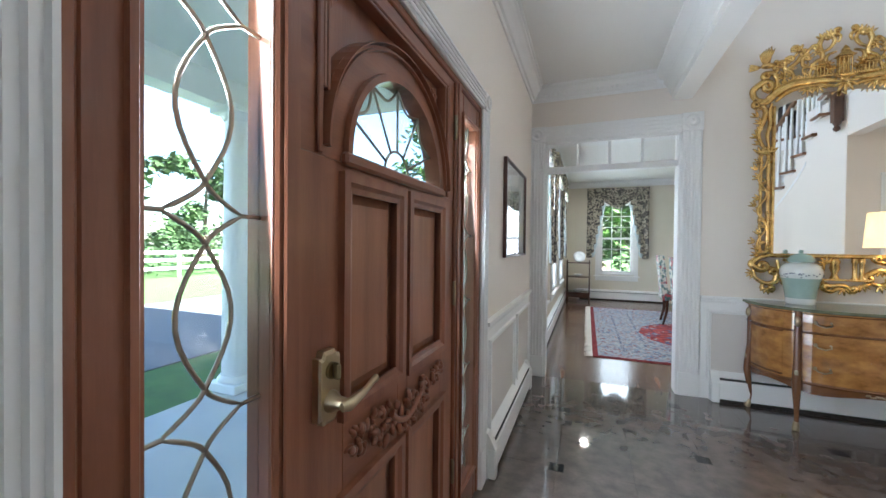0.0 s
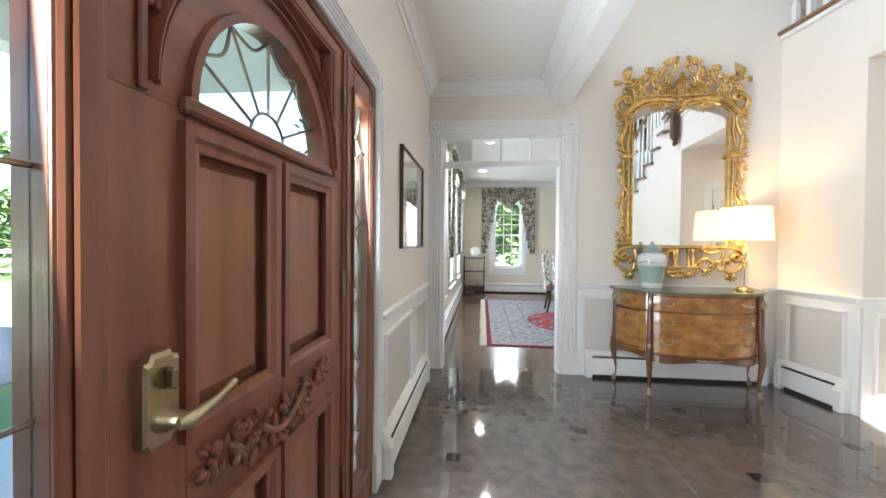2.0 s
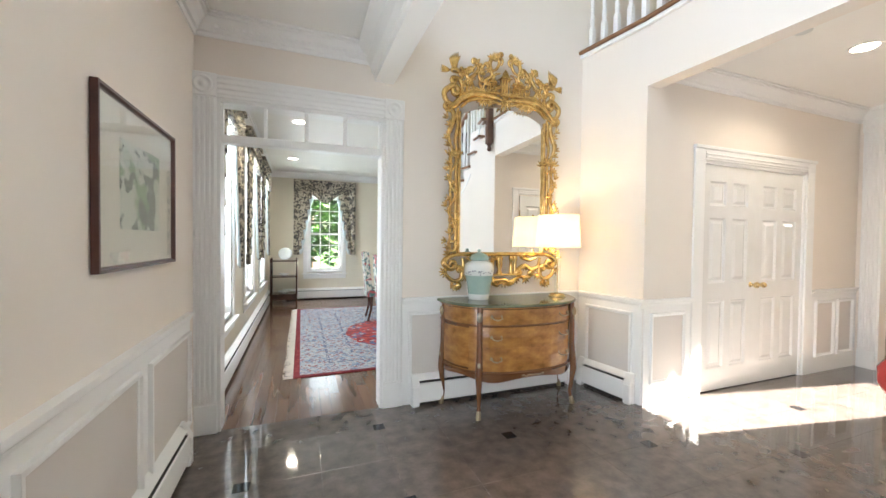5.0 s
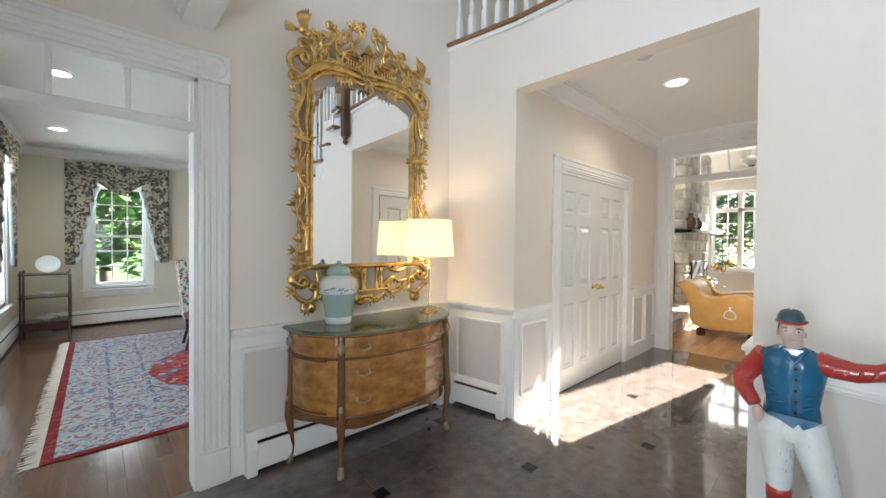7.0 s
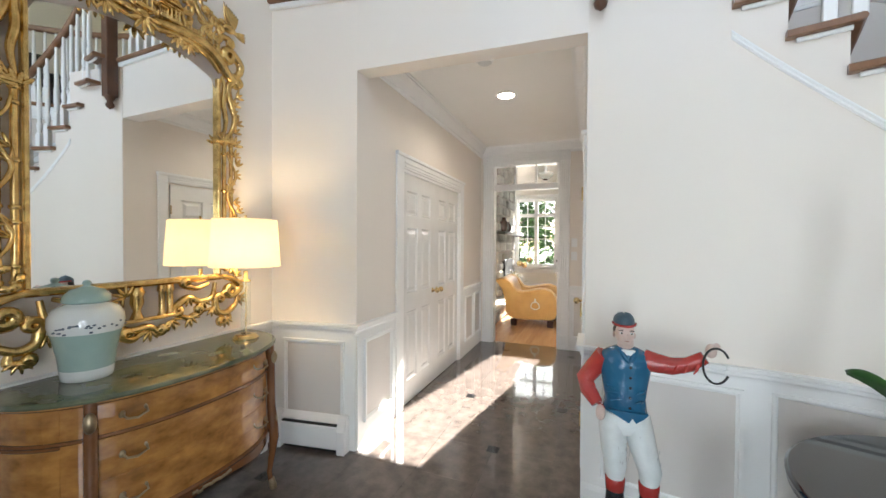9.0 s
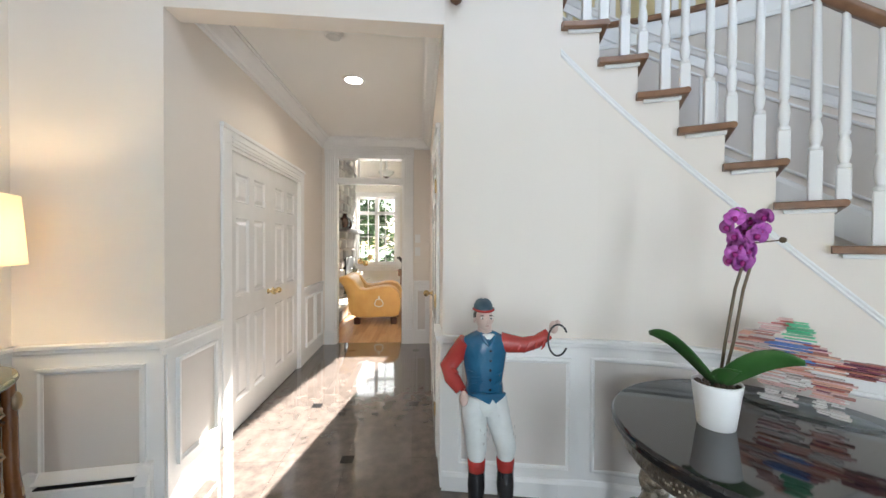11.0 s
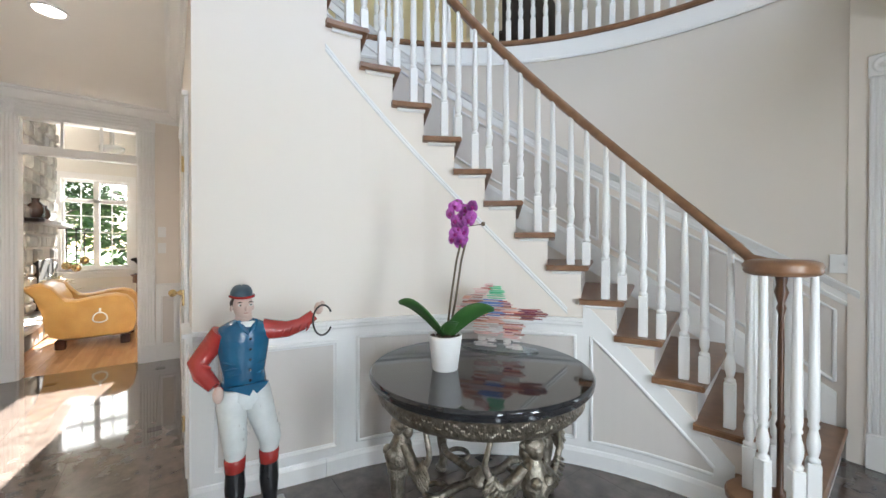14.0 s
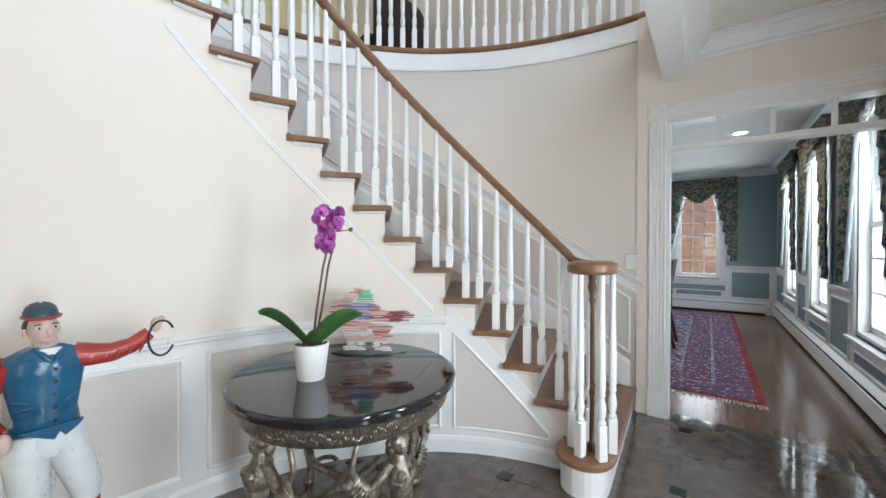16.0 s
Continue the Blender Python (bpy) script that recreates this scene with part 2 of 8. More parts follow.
    def tube(self, path, r, n=8, flat=1.0):
        pts = [Vector(p) for p in path]
        rad = r if isinstance(r, (list, tuple)) else [r] * len(pts)
        rings, side = [], None
        for i, p in enumerate(pts):
            d = (pts[min(i + 1, len(pts) - 1)] - pts[max(i - 1, 0)]).normalized()
            if side is None:
                side = d.cross(Vector((0, 0, 1)) if abs(d.z) < 0.9 else Vector((1, 0, 0))).normalized()
            side = (side - d * side.dot(d)).normalized()
            up = side.cross(d)
            rings.append([tuple(p + side * (rad[i] * math.cos(2 * math.pi * k / n)) + up * (rad[i] * flat * math.sin(2 * math.pi * k / n))) for k in range(n)])
        return self.rings(rings)

    def ball(self, o, r, n=12, m=8):
        r = r if isinstance(r, (list, tuple)) else (r, r, r)
        return self.rings([[(o[0] + r[0] * math.sin(math.pi * max(0.02, min(0.98, k / m))) * math.cos(2 * math.pi * i / n), o[1] + r[1] * math.sin(math.pi * max(0.02, min(0.98, k / m))) * math.sin(2 * math.pi * i / n), o[2] - r[2] * math.cos(math.pi * k / m)) for i in range(n)] for k in range(m + 1)])

    def sweep(self, prof, frames, smooth=False):
        """prof: (out, up) pairs; frames: (origin, out, up) triples along the way."""
        rings = [[tuple(Vector(o) + Vector(a) * u + Vector(b) * w for u, w in [q])[0][:] for q in prof] for o, a, b in frames]
        return self.rings(rings, smooth=smooth)

    def move(self, m):
        self.v = [tuple(m @ Vector(p)) for p in self.v]
        return self

    def mesh(self, name, mat):
        me = bpy.data.meshes.new(name)
        me.from_pydata(self.v, [], self.f)
        me.polygons.foreach_set("use_smooth", self.s)
        me.materials.append(mat)
        bm = bmesh.new()
        bm.from_mesh(me)
        bmesh.ops.recalc_face_normals(bm, faces=bm.faces)
        bm.to_mesh(me)
        bm.free()
        return me


def part(name, geo, mat, parent, label=""):
    ob = new(name, geo.mesh(name, mat))
    ob.parent = parent
    return tagged(ob, label)


def thing(name, label, category, m=None, group="", kind=""):
    ob = new(name)
    ob.empty_display_size = 0.1
    if m is not None:
        ob.matrix_world = m
    return tagged(ob, label, category, group, kind)


def struct(name, geo, mat, label="", category=""):
    return tagged(new(name, geo.mesh(name, mat)), label, category, kind="structure")


def along(p0, p1):
    """The frame of a wall: x along it, y out into the room on its left, z up."""
    d = Vector((p1[0] - p0[0], p1[1] - p0[1], 0))
    u = d.normalized()
    m = Matrix(((u.x, -u.y, 0, p0[0]), (u.y, u.x, 0, p0[1]), (0, 0, 1, 0), (0, 0, 0, 1)))
    return m, d.length


def wall(name, p0, p1, z0, z1, th, holes, mat, label, category="wall"):
    m, length = along(p0, p1)
    g = Geo()
    cuts = sorted({0.0, length, *[h[0] for h in holes], *[h[1] for h in holes]})
    for a, b in zip(cuts, cuts[1:]):
        spans, z = [], z0
        for h in sorted([h for h in holes if h[0] <= a + 1e-6 and h[1] >= b - 1e-6], key=lambda h: h[2]):
            if h[2] > z + 1e-6:
                spans.append((z, h[2]))
            z = max(z, h[3])
        if z < z1 - 1e-6:
            spans.append((z, z1))
        for s in spans:
            g.box((a, -th, s[0]), (b, 0, s[1]))
    return struct(name, g.move(m), mat, label, category)


CROWN = [(0, 0), (0, -0.13), (0.012, -0.13), (0.018, -0.105), (0.035, -0.10), (0.055, -0.07), (0.085, -0.035), (0.10, -0.03), (0.10, -0.012), (0.115, -0.012), (0.115, 0)]
RAIL = [(0, 0), (0, -0.075), (0.010, -0.075), (0.014, -0.050), (0.022, -0.040), (0.022, -0.026), (0.040, -0.018), (0.040, 0)]
BASE = [(0, 0), (0.018, 0), (0.018, 0.095), (0.010, 0.115), (0, 0.12)]


def mould(name, prof, p0, p1, z, label, mat=None, category="trim"):
    m, length = along(p0, p1)
    g = Geo()
    g.sweep(prof, [(m @ Vector((s, 0, z)), m.to_3x3() @ Vector((0, 1, 0)), (0, 0, 1)) for s in (0, length)])
    return struct(name, g, mat or WHITE, label, category)


def frame_ring(g, a, b, z0, z1, w=0.022, d=0.014, n0=0.0):
    """A mitred moulding round a rectangle, standing d out from depth n0."""
    o = [(a, z0), (b, z0), (b, z1), (a, z1)]
    rings = []
    for off, dep in ((0, 0.0), (0, d), (w * 0.5, d), (w * 0.7, d * 0.5), (w, d * 0.35), (w, 0.0)):
        rings.append([(p[0] + (off if p[0] == a else -off), n0 + dep, p[1] + (off if p[1] == z0 else -off)) for p in o])
    return g.rings(rings, caps=False, smooth=False)


def wainscot(p0, p1, panels, top=0.87, group_label="white painted wainscot with recessed beige panel"):
    """Boards in white, and panels given as (from, to) along the wall."""
    m, length = along(p0, p1)
    th = thing("wainscot", group_label, "wainscot", kind="structure")
    g = Geo().box((0, 0.002, 0), (length, 0.012, top - 0.06))
    part("board", g.move(m), WHITE, th)
    for a, b in panels:
        part("panel", Geo().box((a, 0.012, 0.19), (b, 0.0145, top - 0.135)).move(m), PANEL, th, "flat beige panel")
        part("panel_moulding", frame_ring(Geo(), a - 0.02, b + 0.02, 0.17, top - 0.115, 0.03, 0.02, 0.012).move(m), WHITE, th)
    return th


def heater(p0, p1, label="white metal baseboard heater along the wall", caps=True):
    m, length = along(p0, p1)
    th = thing("baseboard_heater", label, "heater", m)
    prof = [(0.004, 0.03), (0.062, 0.03), (0.068, 0.04), (0.068, 0.180), (0.060, 0.186), (0.060, 0.04), (0.01, 0.04), (0.01, 0.238), (0.054, 0.203), (0.057, 0.209), (0.012, 0.250), (0.004, 0.245)]
    part("cover", Geo().rings([[(s, u, w) for u, w in prof] for s in (0.05, length - 0.05)], smooth=False), WHITE, th)
    # shade between the plates, put in as a near-black box
    part("slot_shade", Geo().box((0.05, 0.011, 0.05), (length - 0.05, 0.058, 0.19)), DARK, th, "near-black filler for the shade between the plates")
    for a in (0, length - 0.06):
        part("end_cap", Geo().prism([(a, 0.0), (a + 0.06, 0.0), (a + 0.06, 0.25), (a, 0.25)], 1, 0.002, 0.03).box((a, 0.03, 0), (a + 0.06, 0.074, 0.165), 0.006).prism([(0.03, 0.165), (0.074, 0.165), (0.03, 0.25)], 0, a, a + 0.06), WHITE, th)
    # shade of the gap above the floor, as a near-black strip
    part("foot_gap_shade", Geo().box((0.05, 0.004, 0.0), (length - 0.05, 0.03, 0.03)), DARK, th)
    return th

# ---- the shell ----
YD, YL = 2.67, -2.67          # walls to the dining room and the library
CEIL_Z, UP_Z = 2.80, 3.15     # low ceiling, upper floor
CX, CY, RIN, ROUT = 1.574, 0.081, 1.665, 2.77   # the stair's centre and radii
RISE, STEP, TH0 = 0.197, 6.6, -98.6

# front wall: foyer, dining room and library share its line
WINS = [(3.2, 4.1), (5.0, 5.9), (6.75, 7.65)]
wall("wall_front", (0, 2.81), (0, -2.81), 0, CEIL_Z + 0.3, 0.22, [(2.81 - 0.80, 2.81 + 0.90, 0, 1.99)], WALL, "cream painted front wall with the door opening")
wall("wall_front_dining", (0, 8.62), (0, 2.81), 0, CEIL_Z + 0.3, 0.22, [(8.62 - b, 8.62 - a, 0.55, 2.45) for a, b in WINS], DWALL, "pale cream dining room wall with three windows")
wall("wall_front_library", (0, -2.81), (0, -8.77), 0, CEIL_Z + 0.3, 0.22, [(a - 2.81, b - 2.81, 0.55, 2.45) for a, b in WINS], BLUEWALL, "grey-blue library wall with three windows")
wall("wall_front_upper", (0, 2.67), (0, -2.9), CEIL_Z + 0.35, 5.7, 0.22, [(1.0, 4.4, 3.6, 5.35)], WALL, "cream painted upper front wall with an assumed wide window")
wall("wall_dining", (3.30, YD), (0, YD), 0, UP_Z, 0.14, [(3.30 - 1.275, 3.30 - 0.133, 0, 2.275)], WALL, "cream painted wall with a cased opening to the dining room")
wall("wall_dining_upper", (5.6, YD), (0, YD), UP_Z, 5.7, 0.14, [], WALL, "cream painted wall of the upper storey")
wall("wall_library", (0, YL), (1.53, YL), 0, UP_Z, 0.14, [(0.10, 1.327, 0, 2.275)], WALL, "cream painted wall with a cased opening to the library")
wall("wall_library_upper", (0, YL - 0.2), (5.6, YL - 0.2), UP_Z, 5.7, 0.14, [], WALL, "cream painted wall of the upper storey")
wall("wall_upper_back", (5.4, -2.9), (5.4, 2.8), UP_Z, 5.7, 0.14, [], surface("yellow_cream_upstairs_paint", (0.80, 0.68, 0.42), (0.84, 0.72, 0.47), 0.6, 1.5, 200, 0.02), "yellow cream wall of the upstairs landing")
# side of the hall: a short angled return, then the header over the hall's mouth
KA, KB, KC = (3.18, YD), (3.28, 2.02), (3.34, 0.56)
wall("wall_return", KB, KA, 0, UP_Z - 0.07, 0.14, [], WALL, "cream painted return wall beside the hall")
m_h, len_h = along(KC, KB)
struct("wall_hall_header", Geo().box((0, -0.14, 2.60), (len_h, 0, UP_Z - 0.07)).move(m_h), WALL, "cream painted header over the hall opening", "wall")
wall("wall_closet", (6.45, 2.02), (3.28, 2.02), 0, 2.9, 0.12, [(6.45 - 5.45, 6.45 - 3.955, 0, 2.06)], WALL, "cream painted hall wall with a double closet door")
wall("wall_hall_side", (3.34, 0.56), (6.45, 0.56), 0, 2.9, 0.10, [], WALL, "cream painted hall wall")
wall("wall_hall_end", (6.43, 0.56), (6.43, 2.02), 0, 2.9, 0.14, [(0.36, 1.287, 0, 2.56)], WALL, "cream painted hall end wall with a cased opening")
struct("ceiling_hall", Geo().box((3.44, 0.50, 2.80), (6.50, 2.08, 2.90)), CEIL, "white hall ceiling", "ceiling")
struct("ceiling_foyer", Geo().box((0, YL, CEIL_Z), (1.345, YD, CEIL_Z + 0.35)), CEIL, "white low foyer ceiling", "ceiling")
struct("beam", Geo().box((1.21, YL, 2.555), (1.345, YD, CEIL_Z)), WHITE, "white painted beam at the edge of the low ceiling", "beam")
struct("ceiling_upper", Geo().box((-0.2, -3.1, 5.7), (5.6, 2.9, 5.85)), CEIL, "white ceiling of the upper storey", "ceiling")

# crown mouldings under the low ceiling and in the hall
mould("crown_front", CROWN, (0, YD), (0, YL), CEIL_Z, "white crown moulding over the front door")
mould("crown_dining", CROWN, (1.21, YD), (0, YD), CEIL_Z, "white crown moulding over the dining opening")
mould("crown_library", CROWN, (0, YL), (1.21, YL), CEIL_Z, "white crown moulding over the library opening")
BEAMCROWN = [(0, 0), (0, -0.245), (0.012, -0.245), (0.02, -0.20), (0.03, -0.195), (0.05, -0.14), (0.085, -0.10), (0.085, -0.085), (0.12, -0.06), (0.15, -0.03), (0.15, 0)]
mould("crown_beam", BEAMCROWN, (1.21, YL), (1.21, YD), CEIL_Z, "white stepped crown moulding along the beam")
g = Geo()
for k in range(26):
    x = 0.13 + k * 0.041
    g.box((x, YD - 0.060, CEIL_Z - 0.088), (x + 0.022, YD - 0.030, CEIL_Z - 0.066))
struct("dentil_trim", g, WHITE, "row of small white dentils under the crown", "trim")
mould("crown_closet", CROWN, (6.43, 2.02), (3.34, 2.02), 2.80, "white crown moulding in the hall")
mould("crown_hall_side", CROWN, (3.34, 0.56), (6.43, 0.56), 2.80, "white crown moulding in the hall")
mould("crown_hall_end", CROWN, (6.43, 0.56), (6.43, 2.02), 2.80, "white crown moulding at the hall end")


def casing(p0, p1, a, b, top, fluted=True, w=0.15, lintel=0.20, transom=None, panes=4, label="white fluted door casing with corner blocks", depth=0.14, jamb=True):
    """Casing on the room's face round an opening a..b; transom: (bar bottom, bar top, glass top)."""
    m, _ = along(p0, p1)
    th = thing("door_casing", label, "door casing", kind="structure")
    for s in (a - w, b):
        g = Geo().box((s, 0.002, 0.0), (s + w, 0.020, top), 0.004)
        if fluted:
            g.box((s - 0.004, 0.002, 0), (s + w + 0.004, 0.026, 0.20), 0.004)
            k = 5
            for i in range(k):
                c = s + w * (i + 0.5) / k
                g.prism([(c - w * 0.36 / k, 0.020), (c + w * 0.36 / k, 0.020), (c + w * 0.20 / k, 0.029), (c - w * 0.20 / k, 0.029)], 2, 0.215, top - 0.01)
        part("jamb_casing", g.move(m), WHITE, th)
    if fluted:
        for s in (a - w - 0.005, b - 0.005):
            g = Geo().box((s, 0.002, top), (s + w + 0.01, 0.030, top + w + 0.005), 0.005)
            g.lathe([(w * 0.40, 0), (w * 0.40, 0.008), (w * 0.30, 0.012), (w * 0.26, 0.004), (w * 0.13, 0.004), (w * 0.10, 0.012), (0.002, 0.014)], n=20)
            k = len(g.v) - 7 * 20 - 40
            for i in range(k, len(g.v)):
                x, y, z = g.v[i]
                g.v[i] = (s + w / 2 + 0.005 + x, 0.030 + z, top + w / 2 + y)
            part("corner_block", g.move(m), WHITE, th)
    g = Geo().box((a, 0.002, top), (b, 0.020, top + w), 0.004)
    for i in range(4 if fluted else 2):
        z = top + w * (0.14 + 0.24 * i)
        g.box((a, 0.018, z), (b, 0.028, z + w * 0.13), 0.003)
    if not fluted:
        g.box((a - w - 0.01, 0.002, top + w - 0.03), (b + w + 0.01, 0.034, top + w), 0.004).box((a - w, 0.002, top), (a, 0.02, top + w)).box((b, 0.002, top), (b + w, 0.02, top + w))
    part("head_casing", g.move(m), WHITE, th)
    if jamb:
        part("jamb_lining", Geo().box((a - 0.002, -depth - 0.004, 0), (a + 0.022, 0.004, top)).box((b - 0.022, -depth - 0.004, 0), (b + 0.002, 0.004, top)).box((a, -depth - 0.004, top - 0.022), (b, 0.004, top + 0.002)).move(m), WHITE, th)
    if transom:
        lo, hi, gt = transom
        part("transom_bar", Geo().box((a + 0.02, -0.10, lo), (b - 0.02, -0.005, hi), 0.006).move(m), WHITE, th)
        step = (b - a - 0.04) / panes
        g = Geo()
        for i in range(panes + 1):
            s = a + 0.02 + i * step
            g.box((s - 0.013, -0.07, hi), (s + 0.013, -0.03, gt), 0.004)
        g.box((a + 0.02, -0.07, gt - 0.015), (b - 0.02, -0.03, gt + 0.01), 0.004)
        part("transom_muntin", g.move(m), WHITE, th)
        for i in range(panes):
            s = a + 0.02 + i * step
            ob = part("transom_pane", Geo().box((s + 0.013, -0.052, hi), (s + step - 0.013, -0.048, gt - 0.015)).move(m), GLASS, th)
            ob.visible_shadow = False
    return th


casing((3.30, YD), (0, YD), 3.30 - 1.275, 3.30 - 0.133, 2.275, transom=(1.985, 2.04, 2.27))
casing((0, YL), (1.53, YL), 0.10, 1.327, 2.275, transom=(2.03, 2.075, 2.27), w=0.12)
casing((6.43, 0.56), (6.43, 2.02), 0.36, 1.287, 2.56, transom=(2.19, 2.275, 2.55), panes=3, w=0.135)

# wainscot, rails and baseboards of the foyer
wainscot((0, 2.52), (0, 0.87), [(0.06, 0.68), (0.82, 1.55)], top=0.862)
mould("chair_rail_front", RAIL, (0, 2.52), (0, 0.87), 0.862, "white chair rail on the front wall")
wainscot((3.18, YD), (1.43, YD), [(0.12, 0.62), (0.75, 1.20), (1.33, 1.68)])
mould("chair_rail_dining", RAIL, (3.18, YD), (1.43, YD), 0.87, "white chair rail behind the commode")
wainscot(KB, KA, [(0.10, 0.53)])
mould("chair_rail_return", RAIL, KB, KA, 0.87, "white chair rail on the return wall")
wainscot((3.82, 2.02), (3.28, 2.02), [(0.09, 0.45)])
mould("chair_rail_closet", RAIL, (3.82, 2.02), (3.24, 2.02), 0.87, "white chair rail beside the closet")
wainscot((6.43, 2.02), (5.585, 2.02), [(0.10, 0.36), (0.46, 0.76)])
mould("chair_rail_hall", RAIL, (6.43, 2.02), (5.585, 2.02), 0.87, "white chair rail in the hall")
wainscot((6.43, 0.56), (6.43, 0.78), [(0.05, 0.17)])
mould("chair_rail_end", RAIL, (6.43, 0.56), (6.43, 0.78), 0.87, "white chair rail at the hall end")
wainscot((3.34, 0.56), (3.62, 0.56), [])
mould("chair_rail_side", RAIL, (3.30, 0.56), (3.62, 0.56), 0.87, "white chair rail at the hall side")
heater((0, 2.33), (0, 0.89))
heater((3.06, YD - 0.014), (1.50, YD - 0.014))
heater((3.255, 2.06), (3.175, 2.60))

# second-floor edge along the hall header and the return wall
g = Geo()
for p0, p1 in ((KC, KB), (KB, KA)):
    m, ln = along(p0, p1)
    g.add(*[(lambda q: (q.v, q.f))(Geo().box((-0.02, -0.2, UP_Z - 0.07), (ln + 0.02, 0.025, UP_Z - 0.035), 0.004).move(m))][0])
struct("landing_band", g, WHITE, "white band under the landing edge", "trim")
g = Geo()
for p0, p1 in ((KC, KB), (KB, KA)):
    m, ln = along(p0, p1)
    g.add(*[(lambda q: (q.v, q.f))(Geo().box((-0.02, -0.2, UP_Z - 0.035), (ln + 0.02, 0.045, UP_Z), 0.008).move(m))][0])
struct("landing_nosing", g, OAK, "brown wooden landing nosing", "trim")


def arc(r, a0, a1, n, cx=CX, cy=CY):
    return [(cx + r * math.cos(radians(a0 + (a1 - a0) * k / n)), cy + r * math.sin(radians(a0 + (a1 - a0) * k / n))) for k in range(n + 1)]


# upper landing floor: a ring outside the stairwell, and the part above the hall
ring_o, ring_i = arc(ROUT + 1.6, -110, 20, 40), arc(ROUT, -110, 20, 40)
g = Geo()
quads_v, quads_f = [], []
for (xo, yo), (xi, yi) in zip(ring_o, ring_i):
    quads_v += [(xi, yi, UP_Z - 0.2), (xo, yo, UP_Z - 0.2), (xo, yo, UP_Z), (xi, yi, UP_Z)]
for k in range(40):
    for j in range(4):
        a, b = k * 4 + j, k * 4 + (j + 1) % 4
        quads_f.append((a, b, b + 4, a + 4))
g.add(quads_v, quads_f)
g.box((3.36, 0.55, UP_Z - 0.2), (5.5, 2.9, UP_Z - 0.001))
struct("upper_floor", g, OAK, "brown wooden floor of the upper landing", "floor")

# outer curved wall of the stairwell, from the library opening round to above the hall
A0, A1 = -92.5, 6.0
oi, oo = arc(ROUT, A0, A1, 60), arc(ROUT + 0.12, A0, A1, 60)
v, f = [], []
for (xi, yi), (xo, yo) in zip(oi, oo):
    v += [(xi, yi, 0), (xo, yo, 0), (xo, yo, UP_Z - 0.2), (xi, yi, UP_Z - 0.2)]
for k in range(60):
    for j in range(4):
        a, b = k * 4 + j, k * 4 + (j + 1) % 4
        f.append((a, b, b + 4, a + 4))
struct("wall_stairwell", Geo().add(v, f, True), WALL, "curved cream wall of the stairwell", "wall")
fr = [((CX + ROUT * math.cos(radians(a)), CY + ROUT * math.sin(radians(a)), UP_Z - 0.2), (-math.cos(radians(a)), -math.sin(radians(a)), 0), (0, 0, 1)) for a in np.linspace(A0, A1, 70)]
struct("gallery_band", Geo().sweep([(0, 0), (0.012, 0.0), (0.016, 0.02), (0.010, 0.03), (0.010, 0.16), (0, 0.16)], fr), WHITE, "white curved band under the gallery rail", "trim")
struct("gallery_nosing", Geo().sweep([(-0.1, 0.165), (0.03, 0.165), (0.04, 0.18), (0.03, 0.202), (-0.1, 0.202)], fr), OAK, "curved brown wooden gallery nosing", "trim")

# inner curved wall under the stair, its top following the treads
def theta(n):
    return TH0 + STEP * n


NT = 16
g = Geo()
for n in range(2, NT + 2):
    a0, a1 = theta(n) + 0.9, min(theta(n + 1) + 0.9, -4.95)
    z = n * RISE - 0.035
    if a0 > -5:
        break
    cols = np.linspace(a0, a1, 4)
    vv = []
    for a in cols:
        c, s = math.cos(radians(a)), math.sin(radians(a))
        vv += [(CX + RIN * c, CY + RIN * s, 0.0), (CX + RIN * c, CY + RIN * s, z), (CX + (RIN + 0.05) * c, CY + (RIN + 0.05) * s, z), (CX + (RIN + 0.05) * c, CY + (RIN + 0.05) * s, 0.0)]
    ff = []
    for q in range(3):
        for j in range(1, 4):
            a, b = q * 4 + j, q * 4 + (j + 1) % 4
            ff.append((a, b, b + 4, a + 4))
    g.add(vv, ff)
    g.add([p for k, p in enumerate(vv) if k % 4 < 2], [(2 * q, 2 * q + 1, 2 * q + 3, 2 * q + 2) for q in range(3)], True)
    g.add(vv[:4] + vv[12:], [(0, 1, 2, 3), (7, 6, 5, 4)])
struct("wall_stair", g, WALL, "curved cream wall under the open stair", "wall")
P0 = (CX + RIN * math.cos(radians(-5)), CY + RIN * math.sin(radians(-5)))
wall("wall_hall_corner", P0, (3.34, 0.56), 0, 0.86, 0.10, [], WALL, "short cream wall between hall and stair")
turn = [((1 - t) ** 2 * P0[0] + 2 * t * (1 - t) * (P0[0] + 0.026) + t * t * 3.337, (1 - t) ** 2 * P0[1] + 2 * t * (1 - t) * (P0[1] + 0.30) + t * t * 0.556) for t in np.linspace(0, 1, 15)]
g = Geo()
for off in (0.0, 0.10):
    g.add([(x + off, y, z) for x, y in turn for z in (0.86, UP_Z - 0.07)], [(2 * k, 2 * k + 1, 2 * k + 3, 2 * k + 2) for k in range(14)], True)
for x, y in (turn[0], turn[-1]):
    g.add([(x, y, 0.86), (x + 0.10, y, 0.86), (x + 0.10, y, UP_Z - 0.07), (x, y, UP_Z - 0.07)], [(0, 1, 2, 3)])
struct("wall_hall_corner_upper", g, WALL, "short cream wall curving from the stair to the hall", "wall")


# ---- the open stair ----
def polar(r, a, z=0.0):
    return (CX + r * math.cos(radians(a)), CY + r * math.sin(radians(a)), z)


